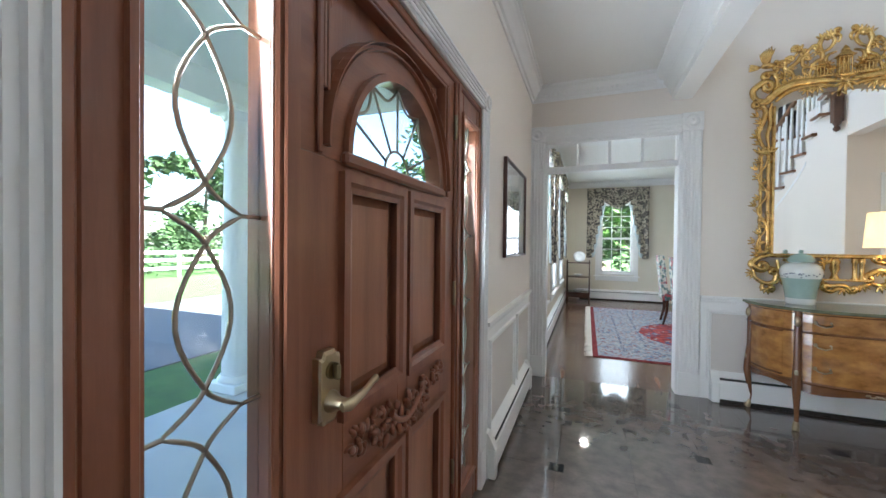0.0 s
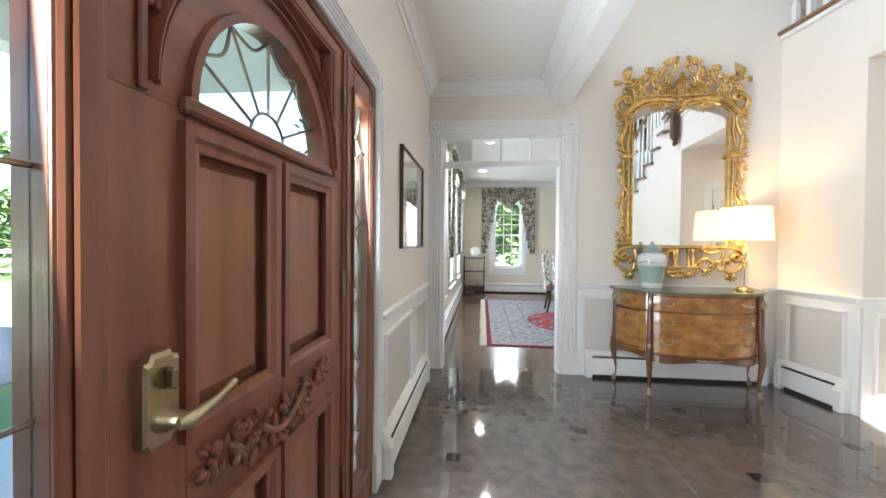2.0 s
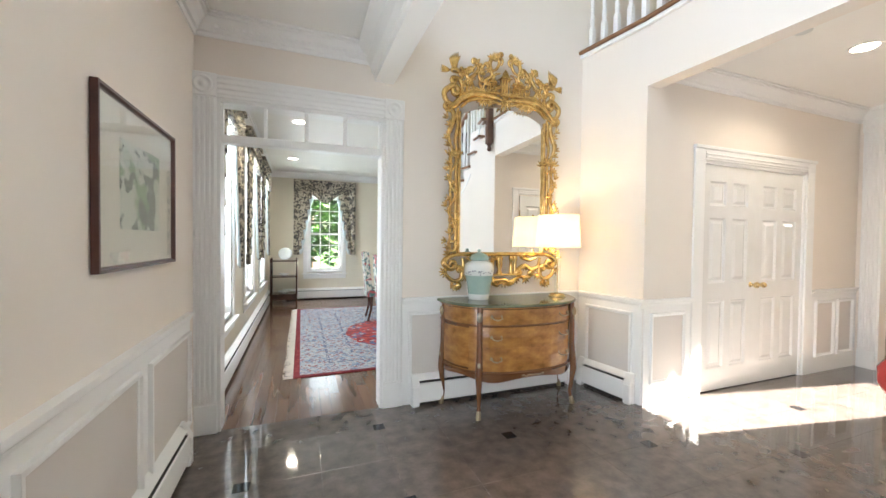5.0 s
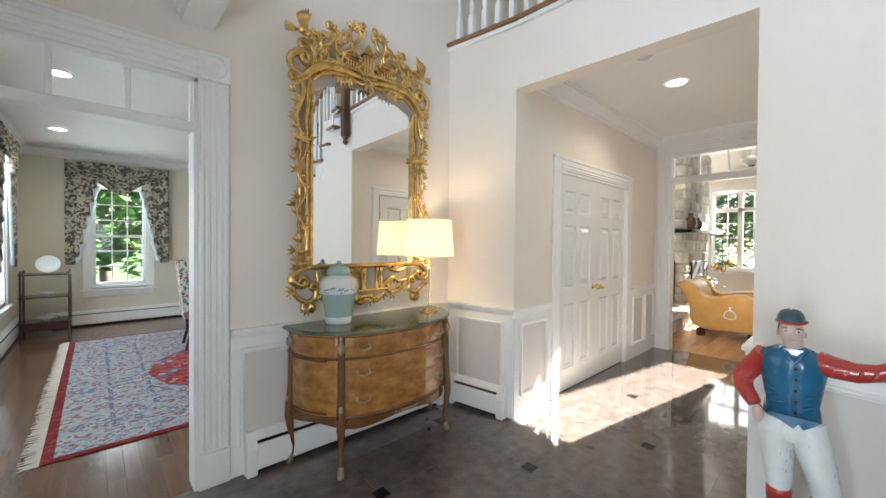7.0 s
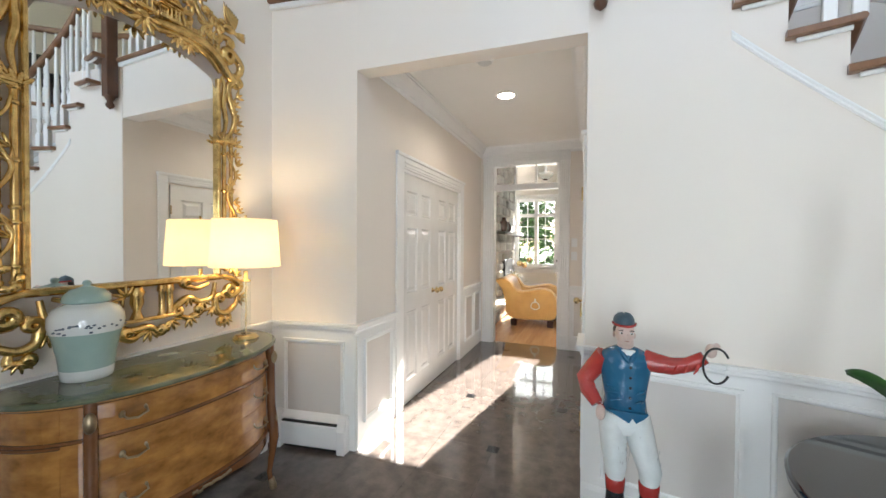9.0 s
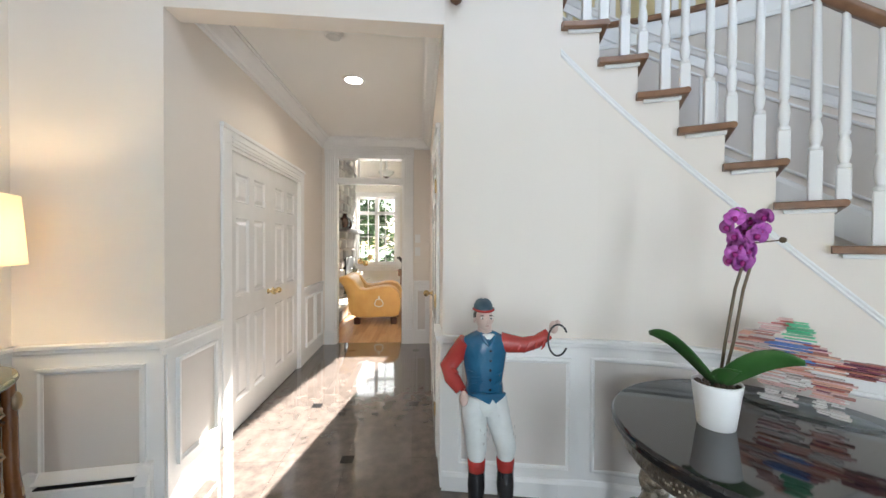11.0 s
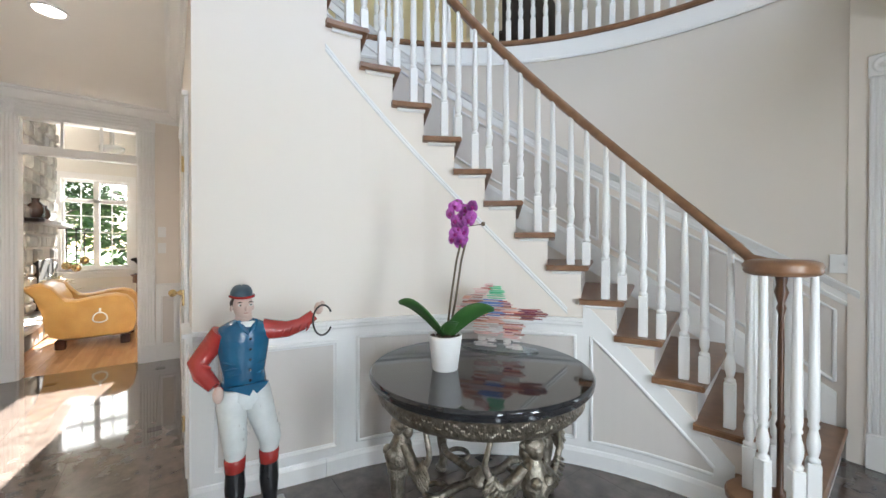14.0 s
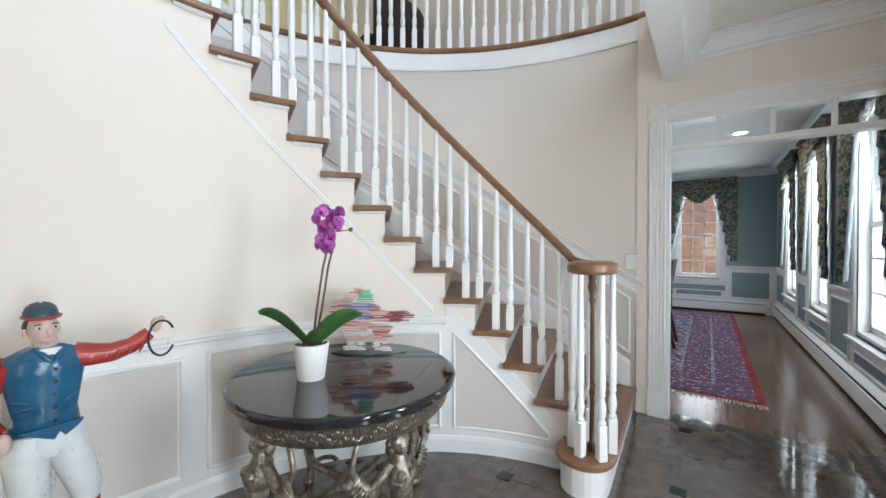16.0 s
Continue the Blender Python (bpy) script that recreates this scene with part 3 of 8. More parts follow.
stair = thing("staircase", "curved open staircase with brown treads and white risers", "staircase")
for n in range(2, NT + 1):
    a0, a1 = theta(n), theta(n + 1) + 1.2
    z = n * RISE
    g = Geo()
    rings = []
    for a in np.linspace(a0, a1, 4):
        i, o = polar(RIN - 0.045, a), polar(ROUT, a)
        rings.append([(i[0], i[1], z - 0.030), (i[0], i[1], z - 0.006), (*polar(RIN - 0.036, a)[:2], z), (o[0], o[1], z), (o[0], o[1], z - 0.034), (*polar(RIN - 0.036, a)[:2], z - 0.034)])
    g.rings(rings, smooth=False)
    g.tube([polar(RIN - 0.04, a0 - 0.05, z - 0.017), polar((RIN + ROUT) / 2, a0 - 0.05, z - 0.017), polar(ROUT - 0.01, a0 - 0.05, z - 0.017)], 0.017, 8)
    part("tread", g, OAK, stair, "brown wooden tread with a rounded nosing")
    part("tread_moulding", Geo().tube([polar(RIN - 0.012, a, z - 0.044) for a in np.linspace(a0 + 0.7, a1 - 1.2, 4)], 0.011, 6), WHITE, stair)
    b = theta(n) + 1.0
    g = Geo()
    p = [polar(RIN + 0.05, b), polar(ROUT, b), polar(ROUT, b + 0.5), polar(RIN + 0.05, b + 0.7)]
    g.prism([q[:2] for q in p], 2, z - RISE, z - 0.034)
    part("riser", g, surface("shadowed_white_riser", (0.80, 0.78, 0.76), (0.84, 0.82, 0.80), 0.4) if n == 2 else bpy.data.materials["shadowed_white_riser"], stair, "painted riser")
# bottom step with its rounded end
SX, SY, SR = 1.615, -1.470, 0.155
out = [(1.52, -2.66), (SX - SR, SY - 0.05)] + [(SX + SR * math.cos(radians(a)), SY + SR * math.sin(radians(a))) for a in range(180, -31, -15)] + [polar(RIN + 0.05, theta(2) + 3)[:2], polar(ROUT - 0.02, theta(2) + 3)[:2]]
def shrink(poly, d):
    c = Vector((sum(p[0] for p in poly) / len(poly), sum(p[1] for p in poly) / len(poly)))
    res = []
    for i, p in enumerate(poly):
        a, b = Vector(poly[i - 1]), Vector(poly[(i + 1) % len(poly)])
        t = (b - a).normalized()
        nrm = Vector((-t.y, t.x))
        if nrm.dot(c - Vector(p)) < 0:
            nrm = -nrm
        res.append((p[0] + nrm.x * d, p[1] + nrm.y * d))
    return res
ins = shrink(out, 0.03)
part("bottom_tread", Geo().rings([[(x, y, z) for x, y in poly] for poly, z in ((shrink(out, 0.008), RISE - 0.036), (out, RISE - 0.028), (out, RISE - 0.008), (shrink(out, 0.008), RISE))], smooth=False), OAK, stair, "brown wooden bottom tread with a rounded end")
part("bottom_riser", Geo().prism(ins, 2, 0.0, RISE - 0.036), WHITE, stair, "white curved bottom riser")

# skirt line on the wall under the treads: a slanting moulding and panels
def curve_strip(name, pts, prof, mat, label, r=RIN, parent=None, side=-1):
    fr = [(polar(r, a, z), (side * math.cos(radians(a)), side * math.sin(radians(a)), 0), (0, 0, 1)) for a, z in pts]
    g = Geo().sweep(prof, fr)
    return part(name, g, mat, parent) if parent else struct(name, g, mat, label, "trim")


def slope(a):
    return (a - TH0) / STEP * RISE


STRIP = [(0, -0.028), (0.005, -0.028), (0.009, -0.018), (0.005, -0.008), (0.009, 0.004), (0.005, 0.014), (0, 0.014)]
curve_strip("stair_moulding", [(a, slope(a) - 0.375) for a in np.linspace(-55.5, -5, 30)], STRIP, WHITE, "white slanting moulding under the stair treads")
lower = thing("wainscot", "white painted curved wainscot with beige panels under the stair", "wainscot", kind="structure")
angs = np.linspace(-58.5, -5, 30)
g = Geo()
g.rings([[polar(RIN - 0.003, a, 0), polar(RIN - 0.012, a, 0), polar(RIN - 0.012, a, 0.81), polar(RIN - 0.003, a, 0.81)] for a in angs], smooth=False)
tri = [a for a in np.linspace(theta(2) + 2, -58.5, 14)]
g.rings([[polar(RIN - 0.003, a, 0), polar(RIN - 0.0115, a, 0), polar(RIN - 0.0115, a, max(0.2, slope(a) - RISE - 0.03)), polar(RIN - 0.003, a, max(0.2, slope(a) - RISE - 0.03))] for a in tri], smooth=False)
part("board", g, WHITE, lower)
mcor, lcor = along(polar(RIN, -5)[:2], (3.34, 0.56))
part("board", Geo().box((-0.02, 0.002, 0), (lcor, 0.0125, 0.81)).move(mcor), WHITE, lower)
def curved_panel(a0, a1, z0, z1, n=14):
    aa = np.linspace(a0, a1, n)
    g = Geo().rings([[polar(RIN - 0.0122, a, z0), polar(RIN - 0.0150, a, z0), polar(RIN - 0.0150, a, z1), polar(RIN - 0.0122, a, z1)] for a in aa], smooth=False)
    part("panel", g, PANEL, lower, "flat beige panel")
    loop = [polar(RIN - 0.016, a, z0) for a in aa] + [polar(RIN - 0.016, a1, z) for z in np.linspace(z0, z1, 4)[1:]] + [polar(RIN - 0.016, a, z1) for a in aa[::-1][1:]] + [polar(RIN - 0.016, a0, z) for z in np.linspace(z1, z0, 4)[1:]]
    part("panel_moulding", Geo().tube(loop, 0.013, 6), WHITE, lower)


curved_panel(-57.0, -11.2, 0.16, 0.765)
# the panel nearest the hall lies on the short straight wall
part("panel", Geo().box((-0.05, 0.012, 0.17), (lcor - 0.10, 0.0150, 0.745)).move(mcor), PANEL, lower, "flat beige panel")
part("panel_moulding", frame_ring(Geo(), -0.07, lcor - 0.08, 0.15, 0.765, 0.03, 0.02, 0.012).move(mcor), WHITE, lower)
# three-cornered panel under the lowest treads
aa = np.linspace(-80.5, -60.2, 12)
zt = [0.165 + (a + 81.5) / 21.3 * 0.60 for a in aa]
g = Geo().rings([[polar(RIN - 0.0118, a, 0.155), polar(RIN - 0.0148, a, 0.155), polar(RIN - 0.0148, a, z), polar(RIN - 0.0118, a, z)] for a, z in zip(aa, zt)], smooth=False)
part("panel", g, PANEL, lower, "three-cornered beige panel")
part("panel_moulding", Geo().tube([polar(RIN - 0.016, a, 0.155) for a in aa] + [polar(RIN - 0.016, aa[-1], z) for z in np.linspace(0.155, zt[-1], 4)[1:]] + [polar(RIN - 0.016, a, z) for a, z in list(zip(aa, zt))[::-1][1:]], 0.010, 6), WHITE, lower)
curve_strip("chair_rail_stair", [(a, 0.87) for a in np.linspace(-58.5, -5, 30)], RAIL, WHITE, "white curved chair rail under the stair")
mould("chair_rail_corner", RAIL, polar(RIN, -5)[:2], (3.34, 0.56), 0.87, "white chair rail beside the hall")
curve_strip("baseboard_stair", [(a, 0.0) for a in np.linspace(-83, -5, 40)], [(0.012, 0), (0.026, 0), (0.026, 0.08), (0.018, 0.10), (0.012, 0.105)], WHITE, "white curved baseboard under the stair")
mould("baseboard_corner", [(0.012, 0), (0.026, 0), (0.026, 0.08), (0.018, 0.10), (0.012, 0.105)], polar(RIN, -5)[:2], (3.34, 0.56), 0.0, "white baseboard beside the hall")

# sloping wainscot on the outer wall
def slope_out(a, h):
    return slope(a) + h


curve_strip("outer_skirt", [(a, slope_out(a, 0.0)) for a in np.linspace(-90, 4, 50)], [(0.0, -0.1), (0.016, -0.1), (0.016, 0.10), (0.008, 0.13), (0, 0.14)], WHITE, "white sloping skirt board on the stair wall", r=ROUT)
wpts = [(a, max(slope_out(a, 0.83), 1.0)) for a in np.linspace(-92, 0, 60)]
curve_strip("outer_rail", wpts, [(0, -0.13), (0.010, -0.13), (0.012, -0.105), (0.004, -0.10), (0.004, -0.055), (0.016, -0.05), (0.026, -0.02), (0.034, -0.012), (0.034, 0), (0, 0)], WHITE, "white sloping chair rail on the stair wall", r=ROUT)
aa = np.linspace(-91.5, -86.2, 5)
low = thing("wainscot", "beige sloping panel with white moulding on the stair wall", "wainscot", kind="structure")
for b0, b1 in ((-89.8, -62.0), (-60.0, -34.0), (-32.0, -6.0)):
    aa = np.linspace(b0, b1, 16)
    lo = [max(slope_out(a, 0.20), 0.42) for a in aa]
    hi = [max(slope_out(a, 0.64), 0.80) for a in aa]
    part("panel", Geo().rings([[polar(ROUT - 0.002, a, z0), polar(ROUT - 0.006, a, z0), polar(ROUT - 0.006, a, z1), polar(ROUT - 0.002, a, z1)] for a, z0, z1 in zip(aa, lo, hi)], smooth=False), PANEL, low)
    part("panel_moulding", Geo().tube([polar(ROUT - 0.008, a, z) for a, z in zip(aa, lo)] + [polar(ROUT - 0.008, a, z) for a, z in list(zip(aa, hi))[::-1]] + [polar(ROUT - 0.008, aa[0], lo[0])], 0.012, 6), WHITE, low)

# handrail, balusters and the volute
balustrade = thing("stair_balustrade", "stair balustrade with white turned balusters and brown handrail", "balustrade")
HR = 0.835


def rail_z(a):
    return slope(a) + HR


RAILPROF = [(-0.030, 0.0), (-0.022, -0.030), (0.022, -0.030), (0.030, 0.0), (0.032, 0.018), (0.020, 0.034), (-0.020, 0.034), (-0.032, 0.018)]
RM = RIN + 0.035
pts = [(a, rail_z(a)) for a in np.linspace(-84, 2, 60)]
fr = [(polar(RM, a, z), (math.cos(radians(a)), math.sin(radians(a)), 0), (0, 0, 1)) for a, z in pts]
e0 = polar(RM, -82)
lead = [((1.60, -1.56, 1.205), 0), ((1.65, -1.60, 1.207), 0), ((1.71, -1.613, 1.222), 0)]
fr = [(p, (math.sin(0.1), -math.cos(0.1), 0), (0, 0, 1)) for p, _ in lead] + fr
part("handrail", Geo().sweep(RAILPROF, fr, smooth=True), OAK, balustrade, "brown moulded wooden handrail")
VC = (1.585, -1.505)
part("volute", Geo().lathe([(0.10, 0), (0.125, 0.008), (0.135, 0.022), (0.130, 0.030), (0.138, 0.042), (0.128, 0.060), (0.10, 0.070), (0.002, 0.072)], (VC[0], VC[1], 1.168), 28), OAK, balustrade, "round brown handrail cap")


def baluster(h, foot):
    """Square foot, then a turned shaft of one pattern that tapers upwards."""
    b, c, w = foot, h - foot, 0.0235
    g = Geo().box((-w, -w, 0), (w, w, b), 0.004)
    g.lathe([(0.021, b), (0.024, b + 0.010), (0.023, b + 0.016), (0.015, b + 0.022), (0.016, b + 0.030), (0.021, b + 0.050), (0.0235, b + 0.078), (0.021, b + 0.105), (0.0155, b + 0.130), (0.0140, b + 0.142), (0.020, b + 0.150), (0.020, b + 0.158), (0.0165, b + 0.166), (0.0205, b + 0.190), (0.0195, b + c * 0.45), (0.0165, b + c * 0.72), (0.0140, h - 0.03), (0.0140, h)], n=12)
    return g


for n in range(2, NT):
    for q, off in enumerate((-0.05, 2.95)):
        a = theta(n) + off
        h = rail_z(a) - 0.028 - n * RISE
        ob = part("baluster", baluster(h, h - 0.668), WHITE, balustrade)
        ob.matrix_world = Matrix.Translation(polar(RM, a, n * RISE)) @ Matrix.Rotation(radians(a), 4, "Z")
for a in (70, 10, -70, 130, 200, 265):
    ob = part("baluster", baluster(0.972, 0.19), WHITE, balustrade)
    ob.matrix_world = Matrix.Translation((VC[0] + 0.105 * math.cos(radians(a)), VC[1] + 0.105 * math.sin(radians(a)), RISE)) @ Matrix.Rotation(radians(a), 4, "Z")
part("newel", Geo().lathe([(0.026, 0.0), (0.024, 0.03), (0.012, 0.045), (0.012, 0.30), (0.018, 0.32), (0.011, 0.34), (0.012, 0.66), (0.010, 0.80), (0.018, 0.83), (0.012, 0.85), (0.026, 0.90), (0.018, 0.93), (0.024, 0.972)], (VC[0], VC[1], RISE), 14), surface("dark_turned_wood", (0.06, 0.026, 0.014), (0.14, 0.06, 0.03), 0.3, 8, 60, 0.03), balustrade, "dark turned wooden newel")

# gallery and landing balustrades upstairs
gallery = thing("gallery_balustrade", "white upstairs gallery balusters on a curved wooden edge", "balustrade")
shared = baluster(0.90, 0.20).mesh("baluster", WHITE)
def stand(x, y, rot):
    ob = new("baluster", shared)
    ob.parent = gallery
    ob.matrix_world = Matrix.Translation((x, y, UP_Z)) @ Matrix.Rotation(radians(rot), 4, "Z")
for a in np.arange(-91.5, 20, 2.25):
    x, y, _ = polar(ROUT + 0.03, a)
    stand(x, y, a)
for p0, p1 in ((KC, KB), (KB, KA)):
    m, ln = along(p0, p1)
    for k in range(int(ln / 0.115)):
        q = m @ Vector(((k + 0.5) * ln / int(ln / 0.115), -0.05, 0))
        stand(q.x, q.y, 0)
part("handrail", Geo().sweep(RAILPROF, [(polar(ROUT + 0.03, a, UP_Z + 0.93), (math.cos(radians(a)), math.sin(radians(a)), 0), (0, 0, 1)) for a in np.linspace(-92, 20, 60)], smooth=True), OAK, gallery)
g = Geo()
for p0, p1 in ((KC, KB), (KB, KA)):
    m, ln = along(p0, p1)
    g.sweep(RAILPROF, [(m @ Vector((s, -0.05, UP_Z + 0.93)), m.to_3x3() @ Vector((0, 1, 0)), (0, 0, 1)) for s in (0, ln)], smooth=True)
part("handrail", g, OAK, gallery)

# ---- front door, its frame and leaded sidelights ----
def leaded(parent, y0, y1, z0, z1, x):
    """Strands that cross at the tips of tall ovals, with short bars to the edges."""
    yc, g = (y0 + y1) / 2, Geo()
    A, B, H1, H2 = 0.046, 0.066, 0.225, 0.097
    z = 1.055 - 3 * (H1 + H2)
    for s in (-1, 1):
        path, zz = [], z
        while zz < z1 + 0.1:
            for k in range(9):
                path.append((x, yc + s * A * math.sin(math.pi * k / 9), zz + H1 * k / 9))
            zz += H1
            for k in range(10):
                path.append((x, yc - s * B * (1 - abs(k / 5 - 1)) ** 1.45, zz + H2 * k / 10))
            zz += H2
        seg = [p for p in path if z0 < p[2] < z1]
        g.tube(seg, 0.0042, 6)
    zz = z
    while zz < z1:
        bz = zz + H1 + H2 / 2
        if z0 < bz < z1:
            g.tube([(x, y0, bz), (x, yc - B + 0.004, bz)], 0.0042, 6).tube([(x, yc + B - 0.004, bz), (x, y1, bz)], 0.0042, 6)
        zz += H1 + H2
    part("came", g, CAME, parent, "brass-coloured leading in crossing ovals")
    ob = part("pane", Geo().box((x - 0.003, y0, z0), (x + 0.001, y1, z1)), BEVELGLASS, parent, "clear bevelled glass")
    ob.visible_shadow = False


door_frame = thing("door_frame", "mahogany front door frame with two leaded sidelights", "door frame", kind="structure")
for a, b in ((-0.90, -0.865), (0.765, 0.80)):
    part("jamb", Geo().box((-0.062, a, 0), (0.004, b, 1.99), 0.004), MAHOG, door_frame)
part("head", Geo().box((-0.16, -0.865, 1.962), (0.004, 0.765, 1.99), 0.004), MAHOG_H, door_frame)
for a, b in ((-0.588, -0.526), (0.378, 0.430)):
    part("post", Geo().box((-0.060, a, 0), (0.008, b, 1.962), 0.005).box((0.008, a + 0.012, 0), (0.016, b - 0.012, 1.962), 0.004), MAHOG, door_frame)
for y0, y1, g0, g1 in ((-0.865, -0.588, -0.798, -0.592), (0.430, 0.765, 0.504, 0.723)):
    sl = part("sidelight", Geo().box((-0.06, y0, 0.0), (-0.004, g0, 1.962), 0.006).box((-0.06, g1, 0.0), (-0.004, y1, 1.962), 0.006).box((-0.06, g0, 0.0), (-0.004, g1, 0.165), 0.006).box((-0.06, g0, 1.852), (-0.004, g1, 1.962), 0.006), MAHOG, door_frame)
    leaded(sl, g0, g1, 0.165, 1.852, -0.030)
    m = Matrix(((0, 1, 0, -0.004), (1, 0, 0, 0), (0, 0, 1, 0), (0, 0, 0, 1)))
    part("bead", frame_ring(Geo(), g0 - 0.02, g1 + 0.02, 0.145, 1.872, 0.02, 0.012).move(m), MAHOG, sl)

front_door = thing("front_door", "closed mahogany front door with carved panels and fan window", "door", kind="structure")
DY0, DY1, DZ = -0.522, 0.374, 1.958
PC = (DY0 + DY1) / 2
FY, FZ, FW, FH = -0.085, 1.492, 0.280, 0.262
fan = [(FY + FW * math.cos(radians(a)), FZ + FH * math.sin(radians(a))) for a in range(0, 181, 9)]
FACE, BACK = -0.004, -0.050
holes_p = [(-0.375, -0.105), (-0.040, 0.245)]
g = Geo()
for a, b in ((DY0, -0.375), (-0.105, -0.040), (0.245, DY1)):
    g.box((BACK, a, 0.0), (FACE, b, 1.47), 0.002)
part("stile", g, MAHOG, front_door)
g = Geo()
for a, b in holes_p:
    for z0, z1 in ((0, 0.20), (0.685, 0.898), (1.425, 1.47)):
        g.box((BACK, a, z0), (FACE, b, z1))
part("rail", g, MAHOG_H, front_door)
for i, (a, b) in enumerate(holes_p):
    for z0, z1 in ((0.20, 0.685), (0.898, 1.425)):
        m = Matrix(((0, 1, 0, FACE), (1, 0, 0, 0), (0, 0, 1, 0), (0, 0, 0, 1)))
        part("panel_moulding", frame_ring(Geo(), a - 0.022, b + 0.022, z0 - 0.022, z1 + 0.022, 0.045, 0.018).move(m), MAHOG, front_door)
        p = Geo().box((BACK + 0.01, a, z0), (FACE - 0.026, b, z1))
        c = 0.045
        p.rings([[(FACE - 0.026 + d, a + o if y == 0 else b - o, z0 + o if z == 0 else z1 - o) for y, z in ((0, 0), (1, 0), (1, 1), (0, 1))] for o, d in ((c * 0.4, 0.0), (c, 0.014))], smooth=False)
        part("panel", p, MAHOG_P, front_door, "raised mahogany panel")
# upper part of the door round the fan window
AR = 0.095
RL, RR, RT = FY - FW - AR, FY + FW + AR, 1.905
arch = [(FY + (FW + AR) * math.cos(radians(a)), FZ + (FH + AR) * math.sin(radians(a))) for a in range(0, 181, 9)]
g = Geo()
for i in range(len(fan) - 1):
    g.prism([fan[i], arch[i], arch[i + 1], fan[i + 1]], 0, BACK, FACE)
g.box((BACK, DY0, 1.47), (FACE, DY1, FZ)).box((BACK, DY0, FZ), (FACE, RL, DZ)).box((BACK, RR, FZ), (FACE, DY1, DZ)).box((BACK, RL, RT), (FACE, RR, DZ))
part("top_panel", g, MAHOG_H, front_door)
for sgn, edge in ((1, RR), (-1, RL)):
    half = [p for p in arch if (p[0] - FY) * sgn >= -1e-6]
    half = half if sgn > 0 else half[::-1]
    g = Geo()
    for a, b in zip(half, half[1:]):
        g.prism([a, (edge, a[1]), (edge, b[1]), b], 0, BACK, FACE - 0.034)
    g.box((BACK, min(FY, edge), half[-1][1]), (FACE - 0.034, max(FY, edge), RT))
    part("spandrel", g, MAHOG, front_door, "recessed corner panel beside the arch")
    g = Geo()
    for w0, d in ((0.0, 0.010), (0.018, 0.006)):
        y0 = edge - sgn * (w0 + 0.010)
        g.box((FACE - 0.034, min(edge - sgn * w0, y0), FZ + 0.12), (FACE + d, max(edge - sgn * w0, y0), RT), 0.002)
    part("corner_moulding", g.box((FACE, min(edge, edge + sgn * 0.016), FZ - 0.02), (FACE + 0.010, max(edge, edge + sgn * 0.016), RT + 0.016), 0.003), MAHOG, front_door)
    g = Geo()
    cy, cz = edge - sgn * 0.062, RT - 0.050
    for k in range(5):
        lf = Geo().ball((0, 0, 0), (0.006, 0.016, 0.006), 8, 5)
        lf.move(Matrix.Translation((FACE - 0.030, cy + 0.016 * math.cos(k * 1.257), cz + 0.016 * math.sin(k * 1.257))) @ Matrix.Rotation(k * 1.257, 4, "X"))
        g.add(lf.v, lf.f, True)
    part("corner_carving", g.ball((FACE - 0.028, cy, cz), (0.008, 0.008, 0.008), 8, 5), MAHOG_P, front_door, "carved mahogany corner ornament")
part("corner_moulding", Geo().box((FACE, RL, RT), (FACE + 0.010, RR, RT + 0.016), 0.003).box((FACE - 0.034, RL, RT - 0.010), (FACE + 0.006, RR, RT), 0.002), MAHOG_H, front_door)


def fan_arch(k0, k1, d, nn=30):
    rings = []
    for i in range(nn + 1):
        a = math.pi * i / nn
        c, s = math.cos(a), math.sin(a)
        rings.append([(FACE - 0.034, FY + (FW + k0) * c, FZ + (FH + k0) * s), (FACE + d, FY + (FW + k0 + 0.006) * c, FZ + (FH + k0 + 0.006) * s), (FACE + d, FY + (FW + k1 - 0.006) * c, FZ + (FH + k1 - 0.006) * s), (FACE - 0.034, FY + (FW + k1) * c, FZ + (FH + k1) * s)])
    return Geo().rings(rings, smooth=False)


part("fan_arch", fan_arch(-0.010, 0.020, 0.014), MAHOG, front_door)
part("fan_arch", fan_arch(0.066, 0.083, 0.012), MAHOG, front_door)
part("fan_arch", fan_arch(0.083, 0.098, 0.022), MAHOG, front_door, "moulded arch over the fan window")
part("fan_sill", Geo().box((FACE, FY - FW - 0.03, FZ - 0.03), (FACE + 0.022, FY + FW + 0.03, FZ), 0.006), MAHOG_H, front_door)
ob = part("fan_pane", Geo().prism(fan, 0, -0.030, -0.026), BEVELGLASS, front_door, "leaded clear fan glass")
ob.visible_shadow = False
g = Geo()
for a in (25, 58, 90, 122, 155):
    c, s = math.cos(radians(a)), math.sin(radians(a))
    g.tube([(-0.022, FY + 0.075 * c, FZ + 0.07 * s), (-0.022, FY + FW * c, FZ + FH * s)], 0.004, 6)
g.tube([(-0.022, FY + 0.075 * math.cos(radians(a)), FZ + 0.07 * math.sin(radians(a))) for a in range(0, 181, 15)], 0.004, 6)
for a, b in ((25, 58), (58, 90), (90, 122), (122, 155)):
    g.tube([(-0.022, FY + FW * (0.97 - 0.16 * math.sin(math.pi * k / 8)) * math.cos(radians(a + (b - a) * k / 8)), FZ + FH * (0.97 - 0.16 * math.sin(math.pi * k / 8)) * math.sin(radians(a + (b - a) * k / 8))) for k in range(9)], 0.004, 6)
part("fan_came", g, CAME, front_door, "leading of the fan window")
